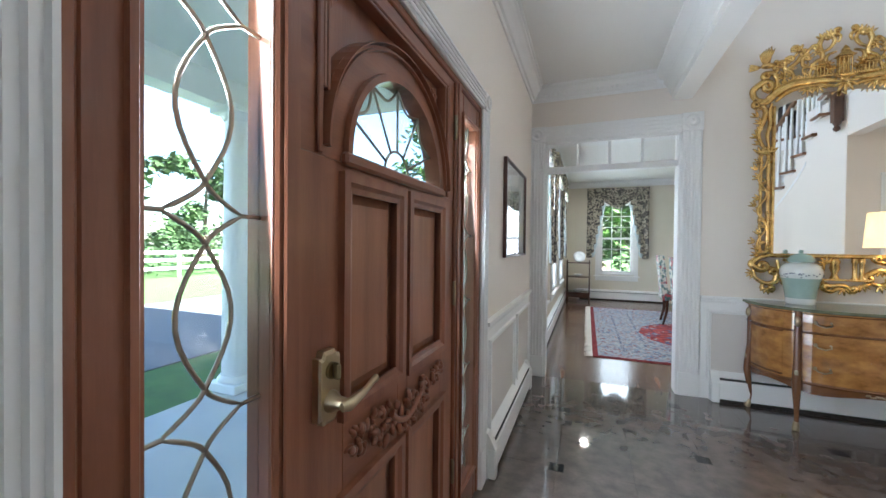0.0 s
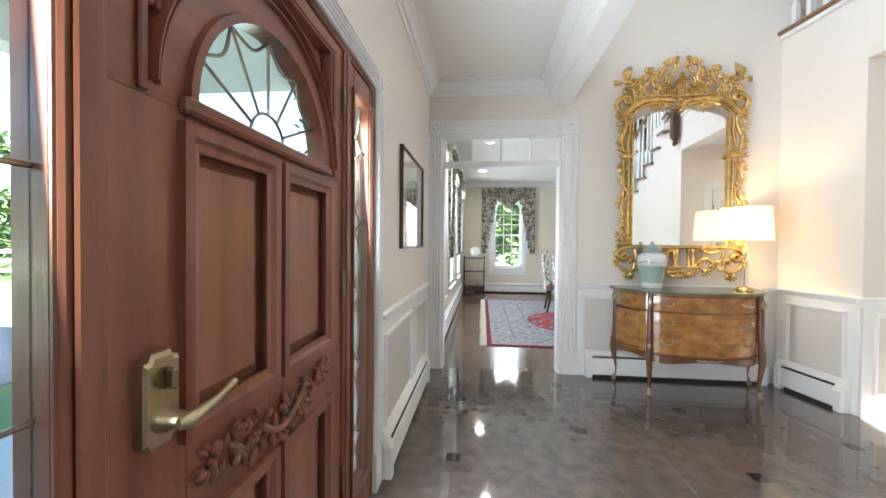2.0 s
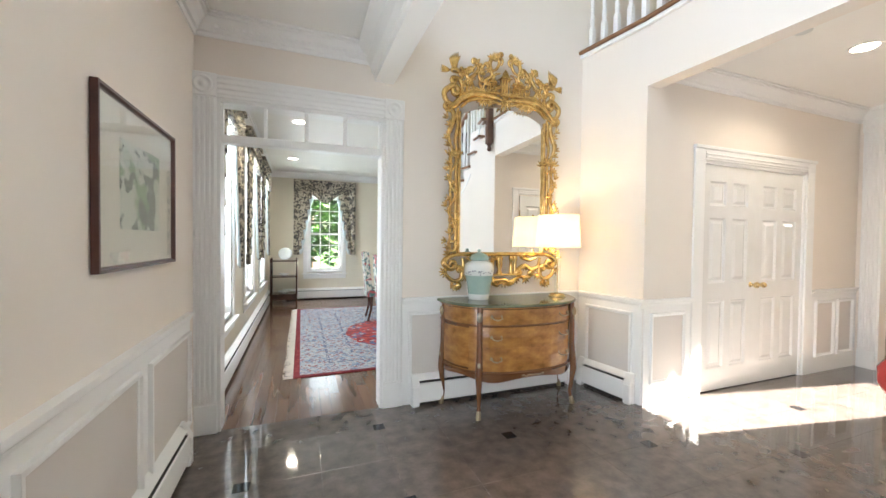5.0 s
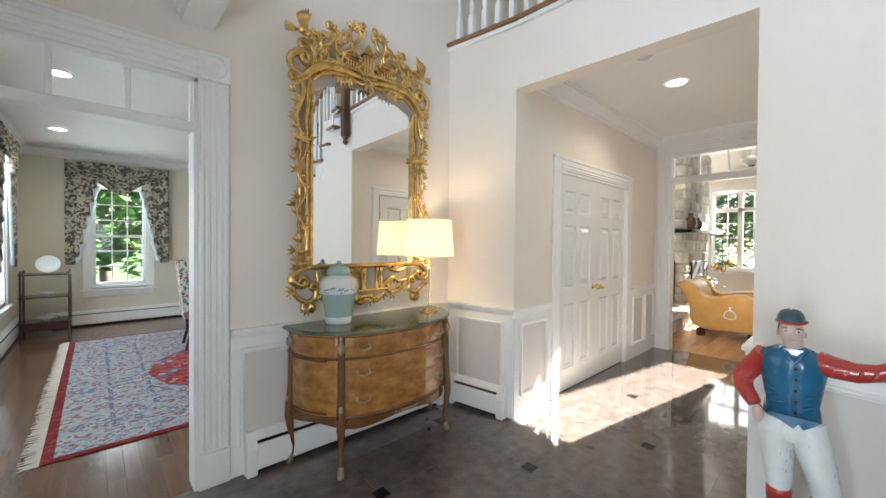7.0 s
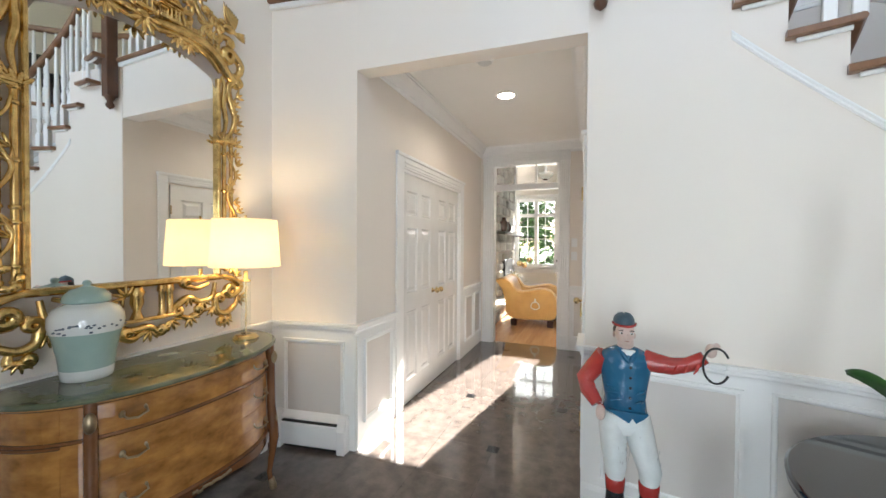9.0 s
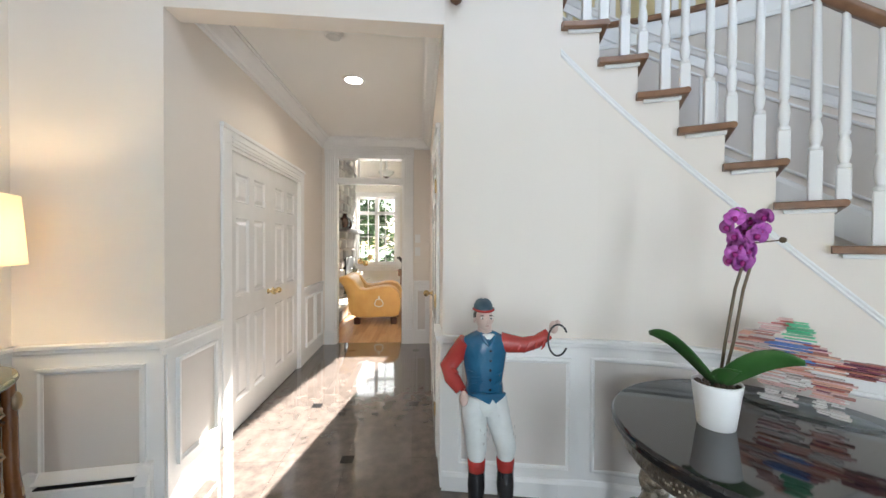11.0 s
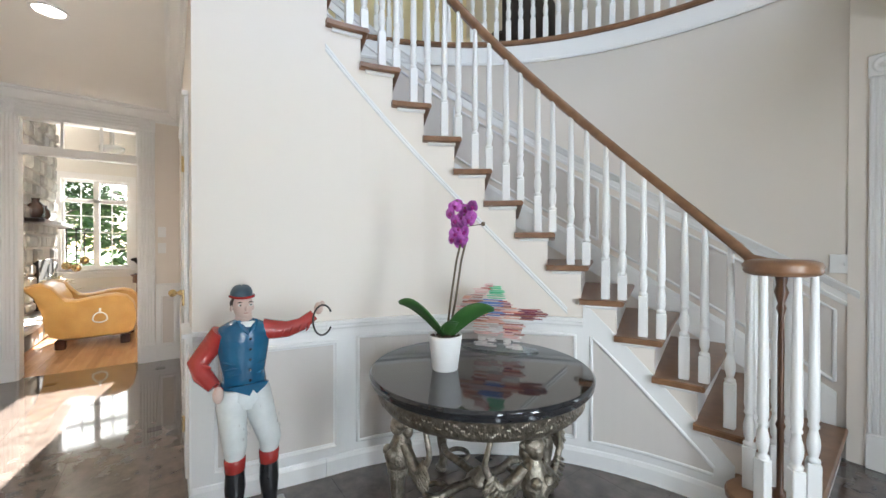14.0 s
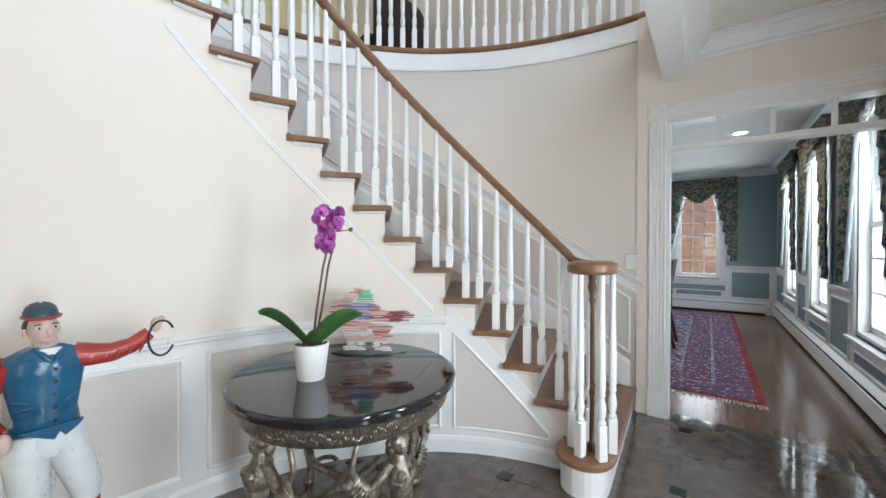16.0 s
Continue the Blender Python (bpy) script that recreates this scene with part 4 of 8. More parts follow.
# carved swag of leaves between the panels
g = Geo()
random.seed(11)
for k in range(120):
    t = random.uniform(-1, 1)
    y = FY + 0.02 + t * 0.30
    z = 0.785 - 0.02 * math.cos(t * 3.2) + random.uniform(-0.055, 0.055) * (1 - abs(t) ** 3 * 0.7)
    r = random.uniform(0.012, 0.026)
    ang = random.uniform(0, math.pi)
    leaf = Geo().ball((0, 0, 0), (0.010, r, r * 0.42), 8, 5)
    g_m = Matrix.Translation((FACE + random.uniform(0.0, 0.012), y, z)) @ Matrix.Rotation(ang, 4, "X") @ Matrix.Rotation(random.uniform(-0.5, 0.5), 4, "Z")
    leaf.move(g_m)
    g.add(leaf.v, leaf.f, True)
g.tube([(FACE + 0.014, FY + 0.02 + 0.10 * math.cos(radians(a)), 0.80 - 0.05 * math.sin(radians(a)) * abs(math.sin(radians(a)))) for a in range(0, 181, 12)], 0.009, 8)
part("carved_swag", g, MAHOG, front_door, "carved swag of leaves")
LKZ = 0.978
SATIN = surface("satin_brass", (0.50, 0.41, 0.26), (0.66, 0.56, 0.38), 0.30, 12, 90, 0.02, metal=1.0)
plate = [(-0.034, -0.066), (-0.024, -0.066), (-0.018, -0.078), (0.018, -0.078), (0.024, -0.066), (0.034, -0.066), (0.034, 0.066), (0.024, 0.066), (0.018, 0.078), (-0.018, 0.078), (-0.024, 0.066), (-0.034, 0.066)]
lock = part("lock_plate", Geo().rings([[(d, -0.447 + y * k, LKZ + z * k) for y, z in plate] for d, k in ((FACE, 1.0), (FACE + 0.016, 1.0), (FACE + 0.021, 0.90))], smooth=False), SATIN, front_door, "satin brass lock plate with notched corners")
part("thumb_turn", Geo().tube([(FACE + 0.020, -0.447, LKZ + 0.036), (FACE + 0.028, -0.447, LKZ + 0.036)], 0.018, 16).box((FACE + 0.026, -0.453, LKZ + 0.018), (FACE + 0.046, -0.441, LKZ + 0.054), 0.005), surface("dark_brass", (0.22, 0.17, 0.09), (0.32, 0.26, 0.15), 0.35, 20, 90, 0.03, metal=1.0), lock)
part("rose", Geo().tube([(FACE + 0.020, -0.447, LKZ - 0.030), (FACE + 0.030, -0.447, LKZ - 0.030), (FACE + 0.040, -0.447, LKZ - 0.030), (FACE + 0.062, -0.447, LKZ - 0.030)], [0.024, 0.022, 0.014, 0.012], 18), SATIN, lock)
lg = Geo().tube([(FACE + 0.060, -0.462, LKZ - 0.032), (FACE + 0.066, -0.445, LKZ - 0.031), (FACE + 0.068, -0.415, LKZ - 0.026), (FACE + 0.064, -0.380, LKZ - 0.024), (FACE + 0.062, -0.350, LKZ - 0.016), (FACE + 0.060, -0.328, LKZ - 0.013)], [0.008, 0.012, 0.009, 0.007, 0.0065, 0.008], 10, 1.2)
part("lever", lg, SATIN, lock, "curved brass door lever")
for z in (1.72, 1.03, 0.28):
    part("hinge", Geo().lathe([(0.007, 0), (0.007, 0.10)], (0.006, 0.376, z), 10).box((-0.002, 0.376, z), (0.006, 0.392, z + 0.10)), surface("hinge_brass", (0.25, 0.20, 0.13), (0.36, 0.30, 0.20), 0.4, 20, 80, 0.02, metal=1.0) if z == 1.72 else bpy.data.materials["hinge_brass"], front_door)
casing((0, 2.0), (0, -2.0), 2.0 - 0.785, 2.0 + 0.885, 1.985, w=0.085, jamb=False)


# ---- neighbouring rooms ----
wall("wall_dining_end", (4.2, 8.62), (0, 8.62), 0, 3.0, 0.2, [(4.2 - 1.54, 4.2 - 0.80, 0.60, 2.32)], DWALL, "pale cream dining room end wall with a window")
wall("wall_dining_side", (4.2, 2.81), (4.2, 8.62), 0, 3.0, 0.2, [], DWALL, "pale cream dining room side wall")
wall("wall_dining_back", (0, 2.815), (4.2, 2.815), 0, 3.0, 0.004, [(0.133, 1.275, 0, 2.275)], DWALL, "pale cream dining side of the foyer wall")
wall("wall_library_end", (0, -8.77), (4.2, -8.77), 0, 3.0, 0.2, [(0.86, 1.60, 0.66, 2.40)], BLUEWALL, "grey-blue library end wall with a window")
wall("wall_library_side", (4.2, -8.77), (4.2, -2.81), 0, 3.0, 0.2, [], BLUEWALL, "grey-blue library side wall")
wall("wall_library_back", (4.2, -2.815), (0, -2.815), 0, 3.0, 0.004, [(4.2 - 1.327, 4.2 - 0.10, 0, 2.275)], BLUEWALL, "grey-blue library side of the foyer wall")
struct("ceiling_dining", Geo().box((-0.1, 2.81, 2.80), (4.3, 8.7, 2.92)), CEIL, "white dining room ceiling", "ceiling")
struct("ceiling_library", Geo().box((-0.1, -8.9, 2.80), (4.3, -2.81, 2.92)), CEIL, "white library ceiling", "ceiling")
for nm, pts in (("dining", [(4.2, 8.62), (0, 8.62), (0, 2.82)]), ("library", [(0, -2.82), (0, -8.77), (4.2, -8.77)])):
    for k in (0, 1):
        mould("crown_" + nm + "_room", CROWN, pts[k], pts[k + 1], 2.80, "white crown moulding in the " + nm + " room")
LIVW = surface("off_white_living_room_paint", (0.80, 0.77, 0.71), (0.84, 0.81, 0.75), 0.6, 1.5, 200, 0.02)
wall("wall_living_end", (11.0, -1.0), (11.0, 4.6), 0, 5.7, 0.2, [(2.30, 3.34, 0.82, 2.60), (0.85, 1.79, 3.45, 5.5), (3.8, 5.4, 3.5, 5.2)], LIVW, "off-white living room wall with tall windows")
wall("wall_living_west", (6.575, 4.6), (6.575, -1.0), 0, 5.7, 0.004, [(4.6 - 1.847, 4.6 - 0.92, 0, 2.56)], LIVW, "off-white living room wall")
wall("wall_living_south", (6.575, -1.0), (11.0, -1.0), 0, 5.7, 0.2, [], LIVW, "off-white living room wall")
wall("wall_living_north", (11.0, 4.6), (6.575, 4.6), 0, 5.7, 0.2, [], LIVW, "off-white living room wall")
struct("ceiling_living", Geo().box((6.4, -1.2, 5.7), (11.2, 4.8, 5.85)), CEIL, "white living room ceiling", "ceiling")
struct("wall_living_over_hall", Geo().box((6.43, -1.0, 2.9), (6.57, 4.6, 5.7)), LIVW, "wall over the hall end", "wall")


def window(p0, p1, a, b, z0, z1, cols, rows, label, th=0.2, mid=True, casing_w=0.09, mullion=False, transom=None, mat=None):
    m, _ = along(p0, p1)
    w = thing("window", label, "window", kind="structure")
    cw = casing_w
    g = Geo().box((a - cw, 0.002, z0 - 0.02), (a, 0.022, z1 + cw), 0.004).box((b, 0.002, z0 - 0.02), (b + cw, 0.022, z1 + cw), 0.004).box((a, 0.002, z1), (b, 0.022, z1 + cw), 0.004)
    part("window_casing", g.move(m), WHITE, w)
    part("window_sill", Geo().box((a - cw - 0.03, 0.0, z0 - 0.05), (b + cw + 0.03, 0.06, z0 - 0.02), 0.006).box((a - cw, 0.002, z0 - 0.14), (b + cw, 0.018, z0 - 0.05), 0.004).move(m), WHITE, w)
    part("window_frame", Geo().box((a, -th, z0), (a + 0.03, 0, z1)).box((b - 0.03, -th, z0), (b, 0, z1)).box((a, -th, z0 - 0.02), (b, 0, z0 + 0.03)).box((a, -th, z1 - 0.03), (b, 0, z1)).move(m), WHITE, w)
    g = Geo()
    s = 0.04
    d0, d1 = -0.11, -0.07
    g.box((a + 0.03, d0, z0 + 0.03), (a + 0.03 + s, d1, z1 - 0.03)).box((b - 0.03 - s, d0, z0 + 0.03), (b - 0.03, d1, z1 - 0.03)).box((a + 0.03, d0, z0 + 0.03), (b - 0.03, d1, z0 + 0.09)).box((a + 0.03, d0, z1 - 0.08), (b - 0.03, d1, z1 - 0.03))
    zm = (z0 + z1) / 2
    if mid:
        g.box((a + 0.03, d0, zm - 0.022), (b - 0.03, d1 + 0.01, zm + 0.022))
    part("sash", g.move(m), WHITE, w)
    g = Geo()
    ia, ib = a + 0.03 + s, b - 0.03 - s
    if mullion:
        c = (ia + ib) / 2
        g.box((c - 0.045, d0 - 0.02, z0), (c + 0.045, d1 + 0.02, z1))
    if transom:
        g.box((ia, d0 - 0.02, transom - 0.035), (ib, d1 + 0.02, transom + 0.035))
    for i in range(1, cols):
        x = ia + (ib - ia) * i / cols
        g.box((x - 0.009, d0 + 0.008, z0 + 0.09), (x + 0.009, d1 - 0.006, z1 - 0.08))
    for k in range(1, rows):
        z = z0 + 0.09 + (z1 - z0 - 0.17) * k / rows
        g.box((ia, d0 + 0.008, z - 0.009), (ib, d1 - 0.006, z + 0.009))
    part("muntin", g.move(m), WHITE, w)
    for i in range(cols):
        for k in range(rows):
            x0, x1 = ia + (ib - ia) * i / cols, ia + (ib - ia) * (i + 1) / cols
            y0, y1 = z0 + 0.09 + (z1 - z0 - 0.17) * k / rows, z0 + 0.09 + (z1 - z0 - 0.17) * (k + 1) / rows
            ob = part("pane", Geo().box((x0 + 0.009, -0.092, y0 + 0.009), (x1 - 0.009, -0.089, y1 - 0.009)).move(m), GLASS, w)
            ob.visible_shadow = False
    return w


for a, b in WINS:
    window((0, 8.62), (0, 2.81), 8.62 - b, 8.62 - a, 0.55, 2.45, 3, 6, "white painted double-hung dining room window", 0.22)
    window((0, -2.81), (0, -8.77), a - 2.81, b - 2.81, 0.55, 2.45, 3, 6, "white painted double-hung library window", 0.22)
window((4.2, 8.62), (0, 8.62), 4.2 - 1.54, 4.2 - 0.80, 0.60, 2.32, 3, 6, "white double-hung window with green trees outside")
window((0, -8.77), (4.2, -8.77), 0.86, 1.60, 0.66, 2.40, 3, 6, "white double-hung window facing a brick wall")
window((11.0, -1.0), (11.0, 4.6), 2.30, 3.34, 0.82, 2.60, 4, 5, "white twin living room window with a transom row", mid=False, mullion=True, transom=2.16)
window((11.0, -1.0), (11.0, 4.6), 0.85, 1.79, 3.45, 5.5, 1, 1, "white high living room window, assumed out of view", mid=False)
# unseen window, added where the living room fill lamp stands
window((11.0, -1.0), (11.0, 4.6), 3.8, 5.4, 3.5, 5.2, 3, 2, "white high living room window, assumed out of view", mid=False)
# unseen window, assumed as the source of the light from above
window((0, 2.67), (0, -2.9), 1.0, 4.4, 3.6, 5.35, 6, 3, "assumed wide white upstairs window over the front door, out of view", mid=False)
heater((0, 8.55), (0, 2.95), "white metal baseboard heater under the dining windows")
heater((2.2, 8.62), (0.3, 8.62), "white metal baseboard heater under the end window")
heater((0, -2.95), (0, -8.7), "white metal baseboard heater under the library windows")
heater((0.1, -8.77), (2.4, -8.77), "white metal baseboard heater under the library end window")
heater((11.0, 0.8), (11.0, 4.0), "white metal baseboard heater under the living room window")

# library wainscot: white boards with grey-blue panels
for p0, p1, pans in (((0, -2.83), (0, -8.76), [(0.08, 0.28), (0.40, 1.28, 1), (1.42, 2.06), (2.20, 3.08, 1), (3.24, 3.82), (3.96, 4.84, 1), (4.98, 5.80)]), ((0, -8.77), (4.2, -8.77), [(0.10, 0.68), (0.84, 1.62, 1), (1.76, 2.6), (2.7, 3.6)])):
    m, ln = along(p0, p1)
    th = thing("wainscot", "white library wainscot with grey-blue panels", "wainscot", kind="structure")
    cuts = [(q[0] - 0.06, q[1] + 0.06) for q in pans if len(q) > 2]
    g = Geo().box((0, 0.002, 0), (ln, 0.010, 0.42))
    s = 0.0
    for a, b in cuts + [(ln, ln)]:
        g.box((s, 0.002, 0.42), (a, 0.010, 0.90))
        s = b
    part("board", g.move(m), WHITE, th)
    for q in pans:
        z1 = 0.40 if len(q) > 2 else 0.80
        part("panel", Geo().box((q[0], 0.010, 0.30), (q[1], 0.013, z1)).move(m), BLUEWALL, th)
        part("panel_moulding", frame_ring(Geo(), q[0] - 0.015, q[1] + 0.015, 0.285, z1 + 0.015, 0.022, 0.016, 0.010).move(m), WHITE, th)
    s = 0.0
    for a, b in cuts + [(ln, ln)]:
        q0, q1 = m @ Vector((s, 0, 0)), m @ Vector((a, 0, 0))
        mould("chair_rail_library", RAIL, (q0.x, q0.y), (q1.x, q1.y), 0.92, "white chair rail in the library")
        s = b

TOILE = patterned("cream_toile_cloth", [(0.55, 0.49, 0.38), (0.17, 0.15, 0.13), (0.42, 0.38, 0.30), (0.09, 0.085, 0.08)], 16)
DAMASK = patterned("slate_blue_damask_cloth", [(0.075, 0.095, 0.10), (0.22, 0.21, 0.165), (0.05, 0.065, 0.075), (0.30, 0.27, 0.19)], 16)
LINING = surface("pale_blue_curtain_lining", (0.62, 0.70, 0.72), (0.72, 0.78, 0.79), 0.85, 4, 300, 0.1)


def drape(p0, p1, a, b, ztop, zlow, cloth, label, tail=0.30):
    """Swagged valance between two cascading tails with zigzag lining."""
    m, _ = along(p0, p1)
    th = thing("curtain", label, "curtain", m)
    c, half = (a + b) / 2, (b - a) / 2
    g, nu, nv = Geo(), 28, 14
    grid = []
    for v in range(nv + 1):
        row = []
        for u in range(nu + 1):
            s = u / nu * 2 - 1
            sag = 0.42 * (1 - s * s * 0.85)
            lobe = 0.06 * math.cos(s * 2 * math.pi) * v / nv
            z = ztop - sag * v / nv - lobe
            row.append((c + s * half, 0.07 + 0.035 * math.sin(v * 1.9 + abs(s) * 2) + 0.05 * (v / nv) * (1 - s * s), z))
        grid.append(row)
    vv = [p for r in grid for p in r]
    ff = [(r * (nu + 1) + u, r * (nu + 1) + u + 1, (r + 1) * (nu + 1) + u + 1, (r + 1) * (nu + 1) + u) for r in range(nv) for u in range(nu)]
    sw = part("swag", g.add(vv, ff, True), cloth, th, "draped swag valance")
    sw.modifiers.new("thick", "SOLIDIFY").thickness = 0.006
    part("heading", Geo().box((a - 0.03, 0.01, ztop - 0.03), (b + 0.03, 0.12, ztop + 0.02), 0.006), cloth, th)
    for side in (-1, 1):
        e = c + side * half
        rows, cols_ = 48, 8
        sheet_v, lining_v = [], []
        for r in range(rows + 1):
            z = ztop - (ztop - zlow) * r / rows
            t = max(0.0, (ztop - 0.18 - z) / (ztop - 0.18 - zlow))
            saw = (t * 6.5) % 1.0
            w = tail * (1 - 0.80 * t) + 0.055 * saw
            for u in range(cols_ + 1):
                q = u / cols_
                sheet_v.append((e + side * 0.03 - side * (w + 0.03) * q, 0.070 + 0.022 * math.sin(q * 9 + 1) + 0.018 * q * saw, z))
            for q, d in ((0.0, 0.0), (0.55, 0.014), (1.0, -0.012)):
                lining_v.append((e - side * (w - 0.01 + q * (0.02 + 0.085 * (1 - saw))), 0.064 + d, z + 0.03 * q))
        quads = lambda n: [(r * (n + 1) + u, r * (n + 1) + u + 1, (r + 1) * (n + 1) + u + 1, (r + 1) * (n + 1) + u) for r in range(rows) for u in range(n)]
        tl = part("tail", Geo().add(sheet_v, quads(cols_), True), cloth, th, "pleated cascading tail")
        tl.modifiers.new("thick", "SOLIDIFY").thickness = 0.005
        low_rows = [k for k in range(rows) if k > rows * 0.22]
        ln = part("lining_fold", Geo().add(lining_v, [(k * 3 + u, k * 3 + u + 1, k * 3 + u + 4, k * 3 + u + 3) for k in low_rows for u in (0, 1)], True), LINING, th, "pale zigzag lining")
        ln.modifiers.new("thick", "SOLIDIFY").thickness = 0.004
    return th


for a, b in WINS:
    drape((0, 8.62), (0, 2.81), 8.62 - b - 0.20, 8.62 - a + 0.20, 2.66, 1.02, TOILE, "cream and grey toile swag curtain at the dining window", 0.40)
    drape((0, -2.81), (0, -8.77), a - 2.81 - 0.20, b - 2.81 + 0.20, 2.66, 0.98, DAMASK, "slate blue patterned swag curtain at the library window", 0.40)
drape((4.2, 8.62), (0, 8.62), 4.2 - 1.54 - 0.26, 4.2 - 0.80 + 0.26, 2.62, 1.00, TOILE, "cream and grey toile swag curtain at the end window", 0.34)
drape((0, -8.77), (4.2, -8.77), 0.86 - 0.24, 1.60 + 0.24, 2.66, 1.02, DAMASK, "slate blue patterned swag curtain at the library end window", 0.32)

# closet doors in the hall
DOORW = surface("glossy_white_door_enamel", (0.76, 0.75, 0.72), (0.82, 0.81, 0.79), 0.16, 5, 40, 0.04, coat=0.3)


def panel_door(name, w, h, label, cols=2, rows=((0.10, 0.40), (0.48, 0.765), (0.82, 0.925)), m=None, knob=None, hinge=None, kind="structure"):
    th = thing(name, label, "door", m, kind=kind)
    g = Geo().box((0, -0.04, 0.008), (w, -0.020, h))
    st = 0.11
    xs = [0] + [st + (w - 2 * st) * i / cols + (0.05 if 0 < i < cols else 0) * 0 for i in range(cols + 1)] + [w]
    gap = 0.09
    opens = []
    pw = (w - 2 * st - gap * (cols - 1)) / cols
    for i in range(cols):
        x0 = st + i * (pw + gap)
        for lo, hi in rows:
            opens.append((x0, x0 + pw, h * lo, h * hi))
    xsb = sorted({0, w, *[o[0] for o in opens], *[o[1] for o in opens]})
    zsb = sorted({0.008, h, *[o[2] for o in opens], *[o[3] for o in opens]})
    for i in range(len(xsb) - 1):
        for k in range(len(zsb) - 1):
            cx_, cz_ = (xsb[i] + xsb[i + 1]) / 2, (zsb[k] + zsb[k + 1]) / 2
            if not any(o[0] < cx_ < o[1] and o[2] < cz_ < o[3] for o in opens):
                g.box((xsb[i], -0.021, zsb[k]), (xsb[i + 1], 0.0, zsb[k + 1]))
    part("leaf", g, DOORW, th)
    for o in opens:
        part("panel", Geo().rings([[(o[0] + d if i in (0, 3) else o[1] - d, y, o[2] + d if i in (0, 1) else o[3] - d) for i in range(4)] for d, y in ((0.0, -0.030), (0.0, -0.0005), (0.012, -0.017), (0.026, -0.017), (0.052, -0.003))], smooth=False), DOORW, th)
    if knob is not None:
        part("knob", Geo().tube([(knob, 0, 0.95), (knob, 0.018, 0.95), (knob, 0.03, 0.95)], [0.026, 0.012, 0.010], 14).ball((knob, 0.052, 0.95), 0.027, 14, 8), BRASS, th, "round brass knob")
    if hinge is not None:
        for z in (0.22, 0.95, 1.72):
            part("hinge", Geo().lathe([(0.007, 0), (0.007, 0.09)], (hinge, 0.004, z), 10), BRASS, th)
    return th


mc, _ = along((6.45, 2.035), (3.28, 2.035))
panel_door("closet_door", 0.744, 2.045, "white six-panel closet door with brass knob", m=mc @ Matrix.Translation((6.45 - 5.447, 0, 0)), knob=0.69, hinge=0.0)
panel_door("closet_door", 0.744, 2.045, "white six-panel closet door with brass knob", m=mc @ Matrix.Translation((6.45 - 4.703, 0, 0)), knob=0.05, hinge=0.744)
casing((6.45, 2.02), (3.28, 2.02), 6.45 - 5.455, 6.45 - 3.95, 2.06, fluted=False, w=0.125, label="white moulded closet door casing")
# darkness behind the closed doors is painted on this sheet
struct("closet_back", Geo().box((3.9, 2.10, 0), (5.5, 2.14, 2.2)), DARK, "near-black sheet for the unlit closet behind the doors", "wall")
ms, _ = along((3.34, 0.56), (6.45, 0.56))
panel_door("hall_door", 0.80, 2.03, "white panelled hall door with brass knob", m=ms @ Matrix.Translation((0.42, 0.022, 0)), knob=0.73, hinge=0.0)
casing((3.34, 0.56), (6.45, 0.56), 0.40, 1.24, 2.05, fluted=False, w=0.10, label="white moulded hall door casing", jamb=False)

# ---- outside ----
struct("ground", Geo().box((-120, -120, -0.6), (140, 120, -0.25)), LAWN, "green lawn around the house", "ground")
struct("drive", Geo().box((-9.3, -60, -0.25), (-4.3, 60, -0.235)), DRIVE, "grey asphalt drive across the lawn", "road")
struct("porch_floor", Geo().box((-2.6, -2.4, -0.25), (-0.22, 2.4, -0.06)), STONEP, "pale stone porch floor", "floor")
struct("porch_ceiling", Geo().box((-2.7, -2.6, 2.75), (-0.22, 2.6, 2.95)), CEIL, "white porch ceiling", "ceiling")
struct("porch_beam", Geo().box((-2.7, -2.6, 2.50), (-2.5, 2.6, 2.75)), WHITE, "white porch beam", "beam")
for y in (-1.56, 1.46):
    th = thing("porch_column", "round white porch column", "column", pose(-2.5, y, -0.06), group="porch columns")
    part("shaft", Geo().lathe([(0.13, 0.14), (0.125, 1.0), (0.105, 2.44)], n=20), WHITE, th)
    part("plinth", Geo().box((-0.17, -0.17, 0), (0.17, 0.17, 0.08), 0.006).lathe([(0.16, 0.08), (0.165, 0.11), (0.14, 0.14)], n=20), WHITE, th)
    part("capital", Geo().lathe([(0.115, 2.44), (0.15, 2.50)], n=20).box((-0.16, -0.16, 2.50), (0.16, 0.16, 2.56), 0.005), WHITE, th)
fence = thing("fence", "white post and rail fence beyond the drive", "fence", pose(-16, -20, -0.25))
for k in range(21):
    part("post", Geo().box((-0.05, k * 2.0 - 0.05, 0), (0.05, k * 2.0 + 0.05, 1.15), 0.01), WHITE, fence)
for z in (0.35, 0.7, 1.02):
    part("rail", Geo().box((0.05, 0, z), (0.09, 40, z + 0.12), 0.006), WHITE, fence)
BRICK = surface("red_brick", (0.22, 0.075, 0.05), (0.38, 0.15, 0.10), 0.85, 6, 80, 0.3, random=0.25, island=True)
MORTAR = surface("pale_mortar", (0.38, 0.34, 0.31), (0.46, 0.42, 0.38), 0.9, 8, 90, 0.3)
brick_house = thing("brick_wing", "red brick wing of the house outside the library window", "building", pose(0, -11.0, -0.25))
part("wall", Geo().box((-2, -0.3, 0), (6, -0.012, 4.5)), MORTAR, brick_house)
g = Geo()
for r in range(56):
    for k in range(38):
        x = -2 + k * 0.21 + (0.105 if r % 2 else 0)
        if -0.6 < x < 4.2:
            g.box((x, -0.02, 0.4 + r * 0.071), (x + 0.20, 0.0, 0.4 + r * 0.071 + 0.061))
tagged(part("bricks", g, BRICK, brick_house), kind="stuff")


